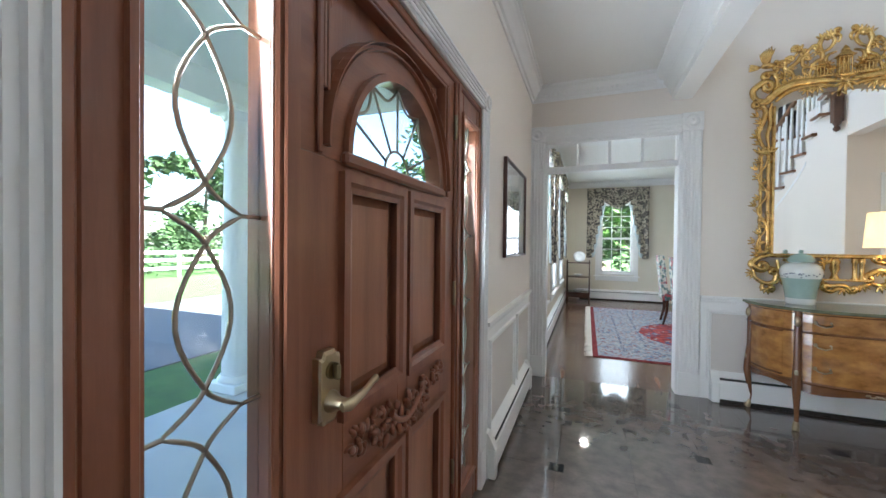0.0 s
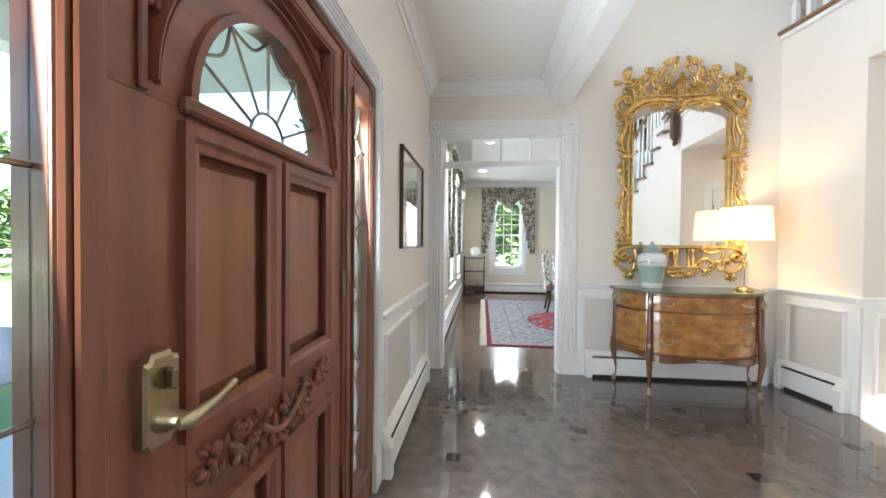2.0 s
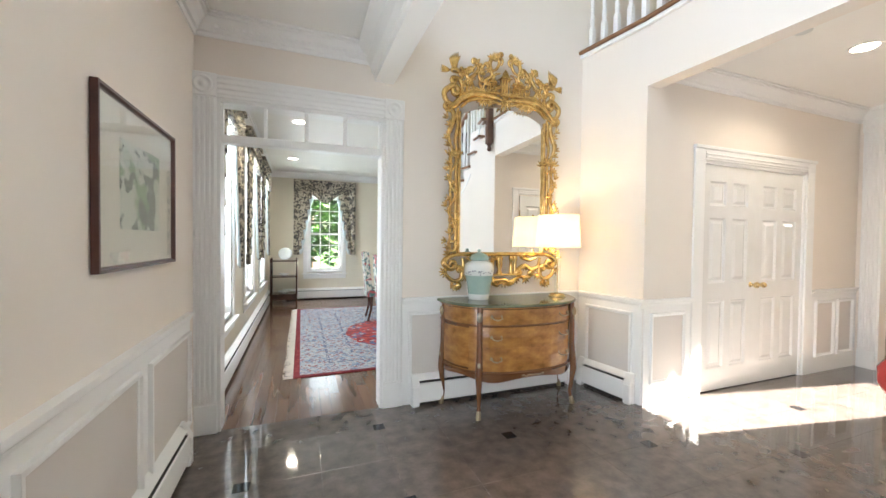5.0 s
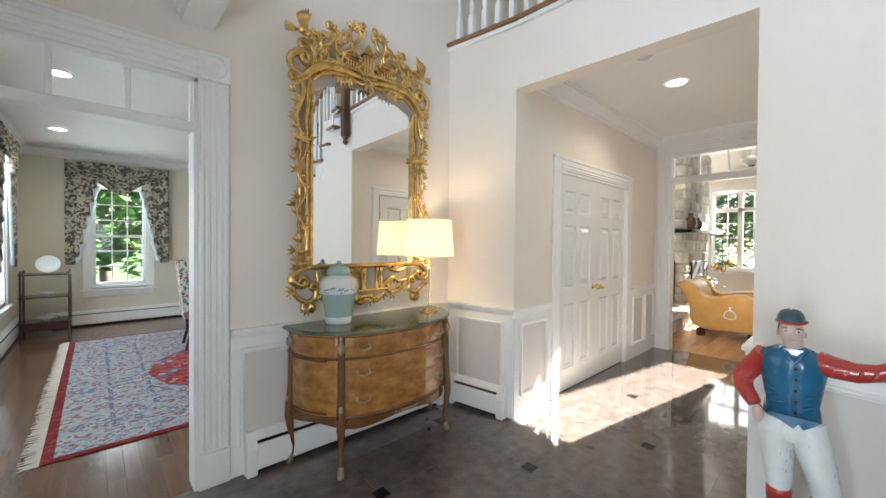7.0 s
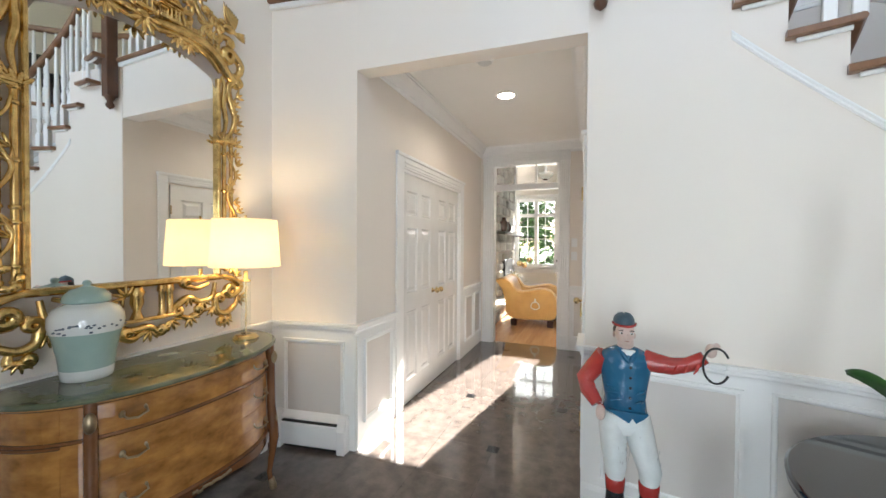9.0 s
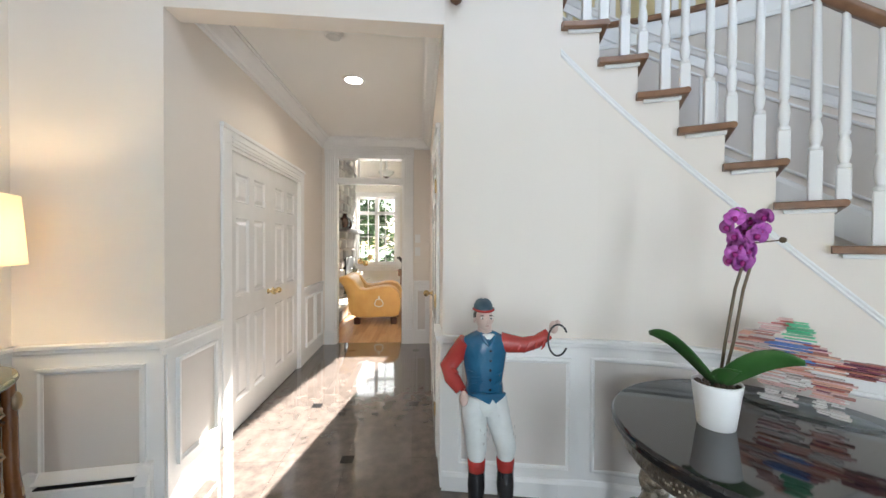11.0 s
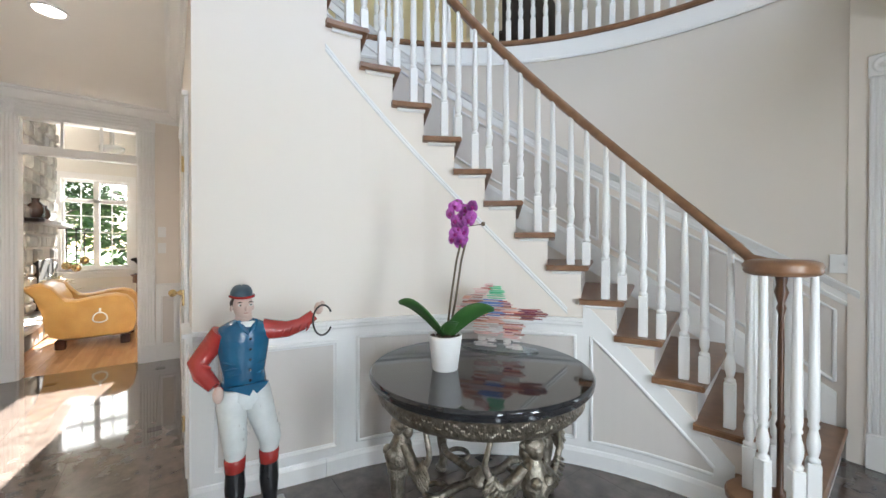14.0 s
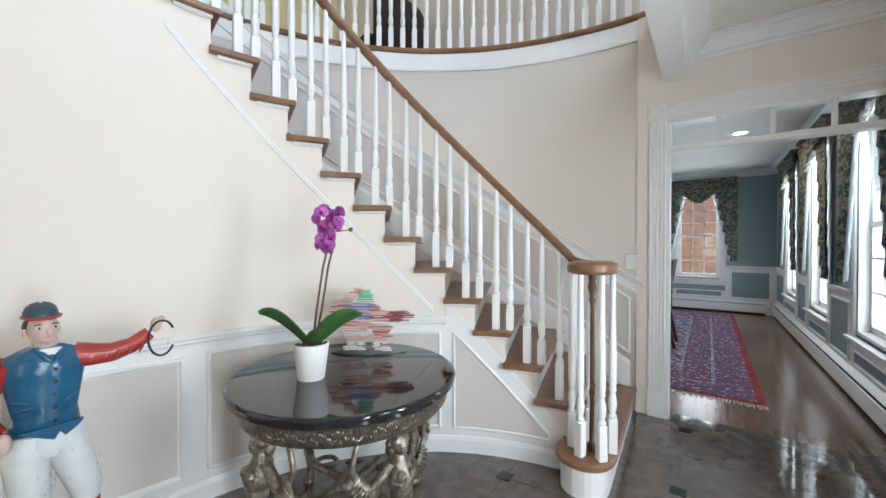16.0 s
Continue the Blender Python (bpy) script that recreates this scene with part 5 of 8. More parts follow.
def tree(x, y, h, seed, dense=420, rad=2.2, low=0.25, leaf=0.22):
    rnd = random.Random(seed)
    th = thing("tree", "tall leafy green tree behind the house" if x > 0 else "leafy green tree beyond the lawn", "tree", pose(x, y, -0.25), group="trees")
    lean = (rnd.uniform(-0.3, 0.3), rnd.uniform(-0.3, 0.3))
    trunk = [(lean[0] * t, lean[1] * t, h * 0.8 * t) for t in np.linspace(0, 1, 6)]
    part("trunk", Geo().tube(trunk, [0.16 * (1 - 0.8 * t) * h / 7 for t in np.linspace(0, 1, 6)], 8), BARK, th)
    limbs, clumps = Geo(), []
    for k in range(11):
        t = low + (0.95 - low) * k / 10
        a = rnd.uniform(0, 6.28)
        r = rad * (0.45 + 0.55 * math.sin(math.pi * min(1, (1 - t) / (1 - low) * 0.8 + 0.2)))
        o = Vector((lean[0] * t, lean[1] * t, h * 0.8 * t))
        e = o + Vector((math.cos(a) * r, math.sin(a) * r, rnd.uniform(0.2, 0.9)))
        limbs.tube([o, (o + e) / 2 + Vector((0, 0, 0.12)), e], [0.05, 0.03, 0.012], 5)
        clumps += [(o + (e - o) * q, rnd.uniform(0.5, 0.9)) for q in (0.5, 0.8, 1.05)]
    part("limbs", limbs, BARK, th)
    g = Geo()
    vs, fs = [], []
    for k in range(dense * 5):
        c, s = clumps[k % len(clumps)]
        p = c + Vector((rnd.gauss(0, 0.45), rnd.gauss(0, 0.45), rnd.gauss(0, 0.40))) * s
        a, b = rnd.uniform(0, 6.28), rnd.uniform(-0.8, 0.8)
        u = Vector((math.cos(a), math.sin(a), b)).normalized() * leaf * rnd.uniform(0.6, 1.2)
        w = u.cross(Vector((rnd.uniform(-1, 1), rnd.uniform(-1, 1), 1))).normalized() * leaf * 0.4
        i = len(vs)
        vs += [tuple(p - u), tuple(p + w), tuple(p + u), tuple(p - w)]
        fs.append((i, i + 1, i + 2, i + 3))
    part("crown", g.add(vs, fs), LEAFMAT if x > -10 else SHRUB, th)
    return th


k = 0
for x, y, h in ((-22, -14, 8), (-24, -6, 9), (-21, 0, 7), (-25, 5, 9), (-23, 12, 8), (-30, -20, 10), (-28, 20, 10), (-33, 0, 11), (-20, 24, 8), (-19, -26, 8)):
    tree(x, y, h, k, rad=3.2, low=0.05, leaf=0.32)
    k += 1
for x, y, h in ((0.5, 15, 8), (2.6, 14, 7), (-1.6, 17, 9), (4.8, 16, 9), (1.2, 20, 10), (3.4, 19, 9), (-4, 14, 8)):
    tree(x, y, h, k, rad=2.6, low=0.08, leaf=0.2, dense=520)
    k += 1
for x, y, h in ((17.5, 1.0, 6.5), (19, 4.2, 7), (18.5, -2.2, 6), (21, 1.8, 7.5), (20, 7, 7), (24, -1, 8), (24, 5, 8)):
    tree(x, y, h, k, rad=2.4, low=0.05, leaf=0.2, dense=480)
    k += 1


rnd = random.Random(31)
vs, fs = [], []
for k in range(16000):
    y = rnd.uniform(-34, 34)
    hump = 2.0 + 0.9 * math.sin(y * 0.55) + 0.6 * math.sin(y * 1.7 + 1)
    x = -18.2 + rnd.gauss(0, 0.55) - 1.2 * rnd.random()
    p = Vector((x, y, -0.25 + hump * rnd.random() ** 0.75))
    a = rnd.uniform(0, 6.28)
    u = Vector((math.cos(a), math.sin(a), rnd.uniform(-0.7, 0.7))).normalized() * rnd.uniform(0.10, 0.20)
    w = u.cross(Vector((rnd.uniform(-1, 1), rnd.uniform(-1, 1), 1))).normalized() * 0.09
    i = len(vs)
    vs += [tuple(p - u), tuple(p + w), tuple(p + u), tuple(p - w)]
    fs.append((i, i + 1, i + 2, i + 3))
tagged(new("shrubs", Geo().add(vs, fs).mesh("shrubs", SHRUB)), "dense green shrubs beyond the drive", "shrubs", kind="stuff")


# ---- things in the foyer ----
def multi(name, parts_, label, category, m=None):
    """One mesh that carries several materials."""
    v, f, s, idx, mats = [], [], [], [], []
    for geo, mat in parts_:
        if mat not in mats:
            mats.append(mat)
        k = len(v)
        v += geo.v
        f += [tuple(i + k for i in q) for q in geo.f]
        s += geo.s
        idx += [mats.index(mat)] * len(geo.f)
    me = bpy.data.meshes.new(name)
    me.from_pydata(v, [], f)
    me.polygons.foreach_set("use_smooth", s)
    me.polygons.foreach_set("material_index", idx)
    for mt in mats:
        me.materials.append(mt)
    bm = bmesh.new()
    bm.from_mesh(me)
    bmesh.ops.recalc_face_normals(bm, faces=bm.faces)
    bm.to_mesh(me)
    bm.free()
    ob = new(name, me)
    if m is not None:
        ob.matrix_world = m
    return tagged(ob, label, category)


AGED = surface("dull_antique_brass", (0.20, 0.15, 0.09), (0.48, 0.38, 0.24), 0.32, 14, 90, 0.05, metal=1.0)
WALNUT = surface("honey_walnut_veneer", (0.15, 0.055, 0.012), (0.52, 0.24, 0.062), 0.20, 11.0, 42, 0.02, stretch=(1.0, 1.0, 1.7), coat=0.6, detail=8)
WALNUT_D = surface("dark_walnut_moulding", (0.09, 0.034, 0.012), (0.20, 0.078, 0.026), 0.25, 6.0, 40, 0.03, coat=0.4)
GREENMARBLE = surface("green_marble", (0.035, 0.05, 0.03), (0.20, 0.21, 0.13), 0.07, 6, 40, 0.0, detail=9)
CELADON = surface("celadon_porcelain", (0.28, 0.40, 0.36), (0.40, 0.50, 0.45), 0.15, 4, 30, 0.02, coat=0.5)
PORC = surface("white_porcelain", (0.66, 0.68, 0.66), (0.78, 0.79, 0.77), 0.12, 6, 40, 0.01, coat=0.5)
CXM = 2.325


def bow(k, back=2.632, half=0.60, depth=0.50, n=28):
    """Half-round plan; k widens or narrows it."""
    pts = []
    for i in range(n + 1):
        a = math.pi * i / n
        c, s = math.cos(a), math.sin(a)
        ex = 2 / 2.5
        pts.append((CXM - (half + k) * math.copysign(abs(c) ** ex, c), back - (depth + k) * s ** ex))
    return pts


commode = thing("commode", "bow-fronted walnut commode with green marble top", "commode")
def slab(k, z0, z1, extra=()):
    lv = [(k, z0), *extra, (k, z1)]
    return Geo().rings([[(x, y, z) for x, y in bow(kk)] for kk, z in lv], smooth=False)
part("marble_top", Geo().rings([[(x, y, z) for x, y in bow(kk)] for kk, z in ((-0.004, 0.838), (0.008, 0.842), (0.012, 0.850), (0.008, 0.860), (0.0, 0.862))], smooth=False), GREENMARBLE, commode, "veined green marble top")
part("body", Geo().rings([[(x, y, z) for x, y in bow(kk)] for kk, z in ((-0.045, 0.33), (-0.030, 0.345), (-0.030, 0.825), (-0.012, 0.830), (-0.012, 0.838))], smooth=False), WALNUT, commode, "honey-coloured veneered body")
def band(z0, z1, k=-0.022, i0=0, i1=28, mat=WALNUT_D, name="moulding", bulge=0.006):
    pts = bow(k)[i0:i1 + 1]
    inn = bow(k - 0.012)[i0:i1 + 1]
    zc = (z0 + z1) / 2
    mid_ = bow(k + bulge)[i0:i1 + 1]
    return Geo().rings([[(a[0], a[1], z0), (b[0], b[1], zc), (a[0], a[1], z1), (c[0], c[1], z1), (c[0], c[1], z0)] for a, b, c in zip(pts, mid_, inn)], smooth=False)
for z0, z1 in ((0.335, 0.355), (0.690, 0.704), (0.822, 0.836)):
    part("moulding", band(z0, z1), WALNUT_D, commode)
for i0, i1 in ((8, 20),):
    for z0, z1 in ((0.715, 0.815), (0.545, 0.682), (0.375, 0.532)):
        dr = part("drawer", band(z0, z1, -0.028, i0, i1, bulge=0.004), WALNUT, commode, "bowed veneered drawer front")
        for q in ((10, 18)):
            p = bow(-0.018)[q]
            hz = (z0 + z1) / 2
            g = Geo()
            g.tube([(p[0] - 0.042, p[1], hz + 0.008), (p[0] - 0.036, p[1] - 0.022, hz - 0.006), (p[0], p[1] - 0.024, hz - 0.016), (p[0] + 0.036, p[1] - 0.022, hz - 0.006), (p[0] + 0.042, p[1], hz + 0.008)], 0.0045, 6)
            g.ball((p[0] - 0.042, p[1], hz + 0.008), (0.012, 0.006, 0.014), 8, 5).ball((p[0] + 0.042, p[1], hz + 0.008), (0.012, 0.006, 0.014), 8, 5)
            part("handle", g, AGED, dr, "brass bail handle")
for i0, i1 in ((1, 6), (22, 27)):
    part("side_door", band(0.375, 0.682, -0.028, i0, i1, bulge=0.004), WALNUT, commode, "curved veneered side door")
    part("side_drawer", band(0.715, 0.815, -0.028, i0, i1, bulge=0.004), WALNUT, commode)
    for z in (0.372, 0.684):
        part("moulding", band(z - 0.006, z + 0.006, -0.022, i0, i1), WALNUT_D, commode)
g = Geo()
pts = bow(-0.026)
rings = []
for i in range(1, 28):
    t = i / 28
    dz = 0.030 + 0.028 * math.cos(t * 2 * math.pi * 3) * 0.6 + 0.02 * math.sin(t * math.pi)
    a, b = bow(-0.026)[i], bow(-0.045)[i]
    rings.append([(a[0], a[1], 0.338), (a[0], a[1], 0.338 - dz), (b[0], b[1], 0.338 - dz), (b[0], b[1], 0.338)])
part("apron", g.rings(rings, smooth=False), WALNUT_D, commode, "scalloped walnut apron")
g = Geo()
rnd = random.Random(2)
for k in range(16):
    g.ball((CXM + (k - 7.5) * 0.012, bow(-0.02)[14][1], 0.318 + rnd.uniform(-0.006, 0.006)), (0.009, 0.006, 0.008), 6, 4)
part("apron_mount", g, AGED, commode, "brass leaf mount on the apron")
for x, y, dx, dy in ((1.915, 2.245, -0.5, -0.85), (2.760, 2.255, 0.5, -0.85), (1.765, 2.60, -1, -0.1), (2.895, 2.60, 1, -0.1)):
    lg = Geo()
    pr = [(0.838, 0.0, 0.020), (0.70, 0.004, 0.022), (0.50, 0.006, 0.022), (0.38, 0.016, 0.027), (0.30, 0.022, 0.026), (0.20, 0.010, 0.019), (0.10, -0.004, 0.014), (0.04, 0.004, 0.014), (0.012, 0.016, 0.019), (0.0, 0.018, 0.014)]
    cz = [(x + dx * o, y + dy * o, z) for z, o, r in pr]
    lg.tube(cz, [r for z, o, r in pr], 10)
    leg = part("leg", lg, WALNUT_D, commode, "curved cabriole leg")
    part("sabot", Geo().tube([(x + dx * 0.006, y + dy * 0.006, 0.06), (x + dx * 0.016, y + dy * 0.016, 0.018), (x + dx * 0.02, y + dy * 0.02, 0.0)], [0.016, 0.022, 0.019], 10), AGED, leg, "brass foot mount")
    part("knee_mount", Geo().ball((x + dx * 0.022, y + dy * 0.022, 0.40), (0.020, 0.020, 0.05), 8, 6), AGED, leg)
    part("top_mount", Geo().ball((x + dx * 0.018, y + dy * 0.018, 0.765), (0.022, 0.020, 0.040), 8, 6), AGED, leg)

jar = thing("ginger_jar", "white and celadon porcelain ginger jar with lid", "jar", pose(2.028, 2.50, 0.862))
part("body", Geo().lathe([(0.080, 0.0), (0.084, 0.004), (0.086, 0.02), (0.088, 0.045)], n=32), PORC, jar)
part("glaze_band", Geo().lathe([(0.088, 0.045), (0.095, 0.10), (0.108, 0.17), (0.116, 0.195)], n=32), CELADON, jar, "celadon band with faint painted branches")
part("shoulder", Geo().lathe([(0.116, 0.195), (0.123, 0.225), (0.121, 0.26), (0.106, 0.29), (0.080, 0.305), (0.062, 0.310), (0.060, 0.318)], n=32), PORC, jar)
part("lid", Geo().lathe([(0.066, 0.312), (0.078, 0.316), (0.080, 0.322), (0.076, 0.345), (0.055, 0.366), (0.020, 0.378), (0.010, 0.384), (0.016, 0.392), (0.012, 0.402), (0.002, 0.406)], n=28), CELADON, jar, "domed lid with a small knob")
g = Geo()
rnd = random.Random(8)
for k in range(26):
    a, z = rnd.uniform(3.3, 6.1), 0.20 + rnd.uniform(0, 0.035)
    g.ball((0.1215 * math.cos(a), 0.1215 * math.sin(a), z), (0.007, 0.007, 0.004), 6, 4)
part("painted_branch", g, surface("slate_underglaze", (0.10, 0.13, 0.16), (0.2, 0.22, 0.25), 0.2), jar, "dark painted leaves")

lampo = thing("table_lamp", "lit table lamp with clear glass column and cream shade", "lamp", pose(2.747, 2.43, 0.862))
part("base", Geo().lathe([(0.070, 0), (0.072, 0.008), (0.062, 0.014), (0.060, 0.022), (0.040, 0.028)], n=28), BRASS, lampo, "round brass base")
part("column", Geo().lathe([(0.026, 0.028), (0.026, 0.335)], n=20), pane_glass("lamp_glass", (0.95, 0.97, 0.97)), lampo, "clear glass column")
part("stem", Geo().lathe([(0.005, 0.028), (0.005, 0.40)], n=8).lathe([(0.028, 0.335), (0.028, 0.345), (0.012, 0.350), (0.012, 0.40)], n=16), BRASS, lampo)
SHADE, n_, l_, p_ = nodes_of("lit_linen_shade")
p_.inputs["Base Color"].default_value = (0.80, 0.72, 0.55, 1)
p_.inputs["Roughness"].default_value = 0.9
p_.inputs["Emission Color"].default_value = (1.0, 0.84, 0.60, 1)
p_.inputs["Emission Strength"].default_value = 0.055
tl_, mx_ = n_.new("ShaderNodeBsdfTranslucent"), n_.new("ShaderNodeMixShader")
tl_.inputs[0].default_value = (0.95, 0.82, 0.58, 1)
mx_.inputs[0].default_value = 0.5
l_.new(p_.outputs[0], mx_.inputs[1])
l_.new(tl_.outputs[0], mx_.inputs[2])
l_.new(mx_.outputs[0], n_["Material Output"].inputs[0])
sh = part("shade", Geo().rings([[(r * math.cos(a), r * math.sin(a), z) for a in np.linspace(0, 2 * math.pi, 41)[:-1]] for r, z in ((0.190, 0.425), (0.172, 0.700), (0.169, 0.700), (0.187, 0.425))], caps=False), SHADE, lampo, "glowing cream drum shade")
part("finial", Geo().lathe([(0.004, 0.66), (0.004, 0.71), (0.009, 0.718), (0.004, 0.730)], n=10), BRASS, lampo)
part("bulb", Geo().ball((0, 0, 0.52), (0.028, 0.028, 0.04), 12, 8), glow("warm_bulb", (1, 0.72, 0.38), 2.5), lampo)
lamp("table_lamp_light", "POINT", pose(2.747, 2.43, 1.44), 0.70, (1.0, 0.76, 0.46), soft=0.04)

# carved gilt mirror
mirror = thing("mirror", "tall carved gilt mirror with pagodas, birds and scrolls", "mirror", pose(2.30, 2.645, 0))
MG, n_, l_, p_ = nodes_of("mirror_glass")
p_.inputs["Base Color"].default_value = (0.90, 0.91, 0.90, 1)
p_.inputs["Metallic"].default_value, p_.inputs["Roughness"].default_value = 1.0, 0.012
def mtop(x):
    """Upper edge of the glass: arched in steps."""
    t = abs(x) / 0.41
    return 2.475 - 0.105 * t ** 2.2 - (0.05 if t > 0.93 else 0)
xs = np.linspace(-0.41, 0.41, 25)
poly = [(-0.41, 1.235), (0.41, 1.235)] + [(x, mtop(x)) for x in xs[::-1]]
part("glass", Geo().prism([(x, z) for x, z in poly], 1, -0.024, -0.020), MG, mirror, "clear mirror glass")
part("backing", Geo().prism([(x * 0.99, z + (-0.02 if z > 1.5 else 0.0)) for x, z in poly], 1, -0.016, 0.0), WALNUT_D, mirror)
rnd = random.Random(21)


def smooth_path(pts, n=6):
    """A soft curve through the given points."""
    p = [Vector(q) for q in pts]
    p = [p[0] * 2 - p[1]] + p + [p[-1] * 2 - p[-2]]
    out = []
    for k in range(1, len(p) - 2):
        for i in range(n):
            t = i / n
            out.append(0.5 * ((2 * p[k]) + (p[k + 1] - p[k - 1]) * t + (2 * p[k - 1] - 5 * p[k] + 4 * p[k + 1] - p[k + 2]) * t * t + (3 * p[k] - p[k - 1] - 3 * p[k + 1] + p[k + 2]) * t ** 3))
    return out + [p[-2]]


def frond(g, pts, r, y=-0.045, curl=0.0, flip=1):
    """A carved branch that swells in its middle; curl: radius of the volute at its end."""
    path = smooth_path([(x, y, z) for x, z in pts])
    if curl:
        d = path[-1] - path[-2]
        a0 = math.atan2(d.z, d.x) - flip * math.pi / 2
        c = path[-1] - Vector((math.cos(a0), 0, math.sin(a0))) * curl
        for k in range(1, 15):
            a, q = a0 + flip * 0.48 * k, curl * (1 - 0.055 * k)
            path.append(Vector((c.x + q * math.cos(a), y - 0.0012 * k, c.z + q * math.sin(a))))
    m = len(path) - 1
    g.tube(path, [1.25 * r * (0.45 + 0.75 * math.sin(math.pi * (0.08 + 0.80 * k / m))) for k in range(m + 1)], 7)
    return g


def leaf_spray(g, cx, cz, ang, n=5, length=0.05, y=-0.05):
    length *= 1.22
    for i in range(n):
        a = ang + (i - (n - 1) / 2) * 0.55
        lf = Geo().ball((0, 0, 0), (length * 0.5, 0.009, length * 0.13), 7, 5)
        lf.move(Matrix.Translation((cx + math.cos(a) * length * 0.5, y - 0.006, cz + math.sin(a) * length * 0.5)) @ Matrix.Rotation(-a, 4, "Y"))
        g.add(lf.v, lf.f, True)
    return g


def blossom(g, cx, cz, r, y=-0.06):
    for k in range(6):
        a = 2 * math.pi * k / 6
        lf = Geo().ball((0, 0, 0), (r * 0.55, 0.008, r * 0.24), 7, 5)
        g.add(*(lambda q: (q.v, q.f, True))(lf.move(Matrix.Translation((cx + math.cos(a) * r * 0.55, y, cz + math.sin(a) * r * 0.55)) @ Matrix.Rotation(-a, 4, "Y"))))
    return g.ball((cx, y - 0.008, cz), (r * 0.26, 0.010, r * 0.26), 8, 5)


for s in (-1, 1):
    part("inner_strip", Geo().box((s * 0.402, -0.050, 1.235), (s * 0.424, -0.018, 2.40), 0.006), GILT, mirror)
    for off, r in ((0.445, 0.013), (0.492, 0.012)):
        g = Geo()
        for z0, z1 in ((1.27, 2.02),):
            g.lathe([(r, z0), (r, z1)], (s * off, -0.042, 0), 10)
            for q in (1.27, 1.33, 1.50, 1.56, 1.74, 1.96, 2.02):
                g.lathe([(r, q - 0.010), (r * 1.45, q - 0.004), (r * 1.45, q + 0.004), (r, q + 0.010)], (s * off, -0.042, 0), 10)
        part("column", g, GILT, mirror, "slender gilt column")
    part("capital", leaf_spray(leaf_spray(Geo().box((s * 0.425, -0.065, 2.030), (s * 0.515, -0.02, 2.050), 0.004), s * 0.44, 2.02, math.pi / 2 + 0.3, 5, 0.06), s * 0.50, 2.02, math.pi / 2 - 0.3, 5, 0.06), GILT, mirror)
    # vine that winds round the outer column
    g = Geo()
    frond(g, [(s * (0.485 + 0.028 * math.sin(k * 1.25)), 1.25 + 0.052 * k) for k in range(15)], 0.0065, -0.056)
    for k in range(13):
        leaf_spray(g, s * (0.487 + 0.034 * math.sin(k * 1.25 + 0.4)), 1.27 + 0.057 * k, math.pi / 2 - s * (0.9 + 0.5 * math.sin(k * 2.1)), 3, 0.048)
    part("vine", g, GILT, mirror, "carved vine winding up the columns")
    # scrolled upper side above the column
    g = Geo()
    frond(g, [(s * 0.455, 2.05), (s * 0.50, 2.12), (s * 0.515, 2.20), (s * 0.485, 2.28), (s * 0.47, 2.36), (s * 0.505, 2.43)], 0.014, -0.045, 0.030, -s)
    frond(g, [(s * 0.44, 2.06), (s * 0.455, 2.16), (s * 0.44, 2.26), (s * 0.445, 2.36), (s * 0.43, 2.42)], 0.011)
    for k in range(6):
        leaf_spray(g, s * (0.50 + 0.018 * math.sin(k * 2)), 2.10 + 0.055 * k, math.pi / 2 - s * 0.9, 3, 0.05)
    part("side_scroll", g, GILT, mirror, "carved gilt side scroll")
    # volute under the bird and half of the arch
    g = Geo()
    frond(g, [(s * 0.05, 2.545), (s * 0.13, 2.555), (s * 0.24, 2.560), (s * 0.33, 2.545), (s * 0.41, 2.495), (s * 0.47, 2.435), (s * 0.53, 2.415)], 0.023, -0.048)
    frond(g, [(s * 0.03, 2.500), (s * 0.14, 2.520), (s * 0.25, 2.520), (s * 0.34, 2.492), (s * 0.41, 2.430)], 0.012, -0.052)
    frond(g, [(s * 0.44, 2.44), (s * 0.53, 2.46), (s * 0.555, 2.53), (s * 0.50, 2.585)], 0.017, -0.046, 0.045, s)
    frond(g, [(s * 0.43, 2.50), (s * 0.40, 2.58), (s * 0.42, 2.65), (s * 0.47, 2.66)], 0.013, -0.046, 0.026, -s)
    for k in range(12):
        leaf_spray(g, s * (0.06 + 0.036 * k), 2.565 - 0.10 * max(0, k / 11 - 0.55) ** 1.3 * 2, math.pi / 2 + s * (0.3 - 0.05 * k), 3, 0.045)
    for cx, cz in ((0.16, 2.505), (0.22, 2.498)):
        leaf_spray(g, s * cx, cz + 0.012, -math.pi / 2, 5, 0.055, -0.055)
    part("arch", g, GILT, mirror, "scrolled gilt arch")
    # bird with spread wings
    g = Geo().ball((s * 0.465, -0.058, 2.715), (0.048, 0.026, 0.024), 10, 6).ball((s * 0.415, -0.062, 2.735), (0.018, 0.016, 0.017), 8, 6)
    g.tube([(s * 0.402, -0.064, 2.735), (s * 0.382, -0.066, 2.728)], [0.007, 0.002], 6)
    for i in range(7):
        a = math.pi / 2 - s * (-0.10 + i * 0.13)
        ln_ = 0.075 - 0.004 * i
        for o in (0, 1):
            lf = Geo().ball((0, 0, 0), (ln_, 0.007, 0.010), 7, 5)
            lf.move(Matrix.Translation((s * (0.455 + 0.035 * o) + ln_ * math.cos(a + 0.35 * s * o), -0.050 - 0.018 * o, 2.725 + ln_ * math.sin(a + 0.35 * s * o) * (1 - 0.25 * o))) @ Matrix.Rotation(-(a + 0.35 * s * o), 4, "Y"))
            g.add(lf.v, lf.f, True)
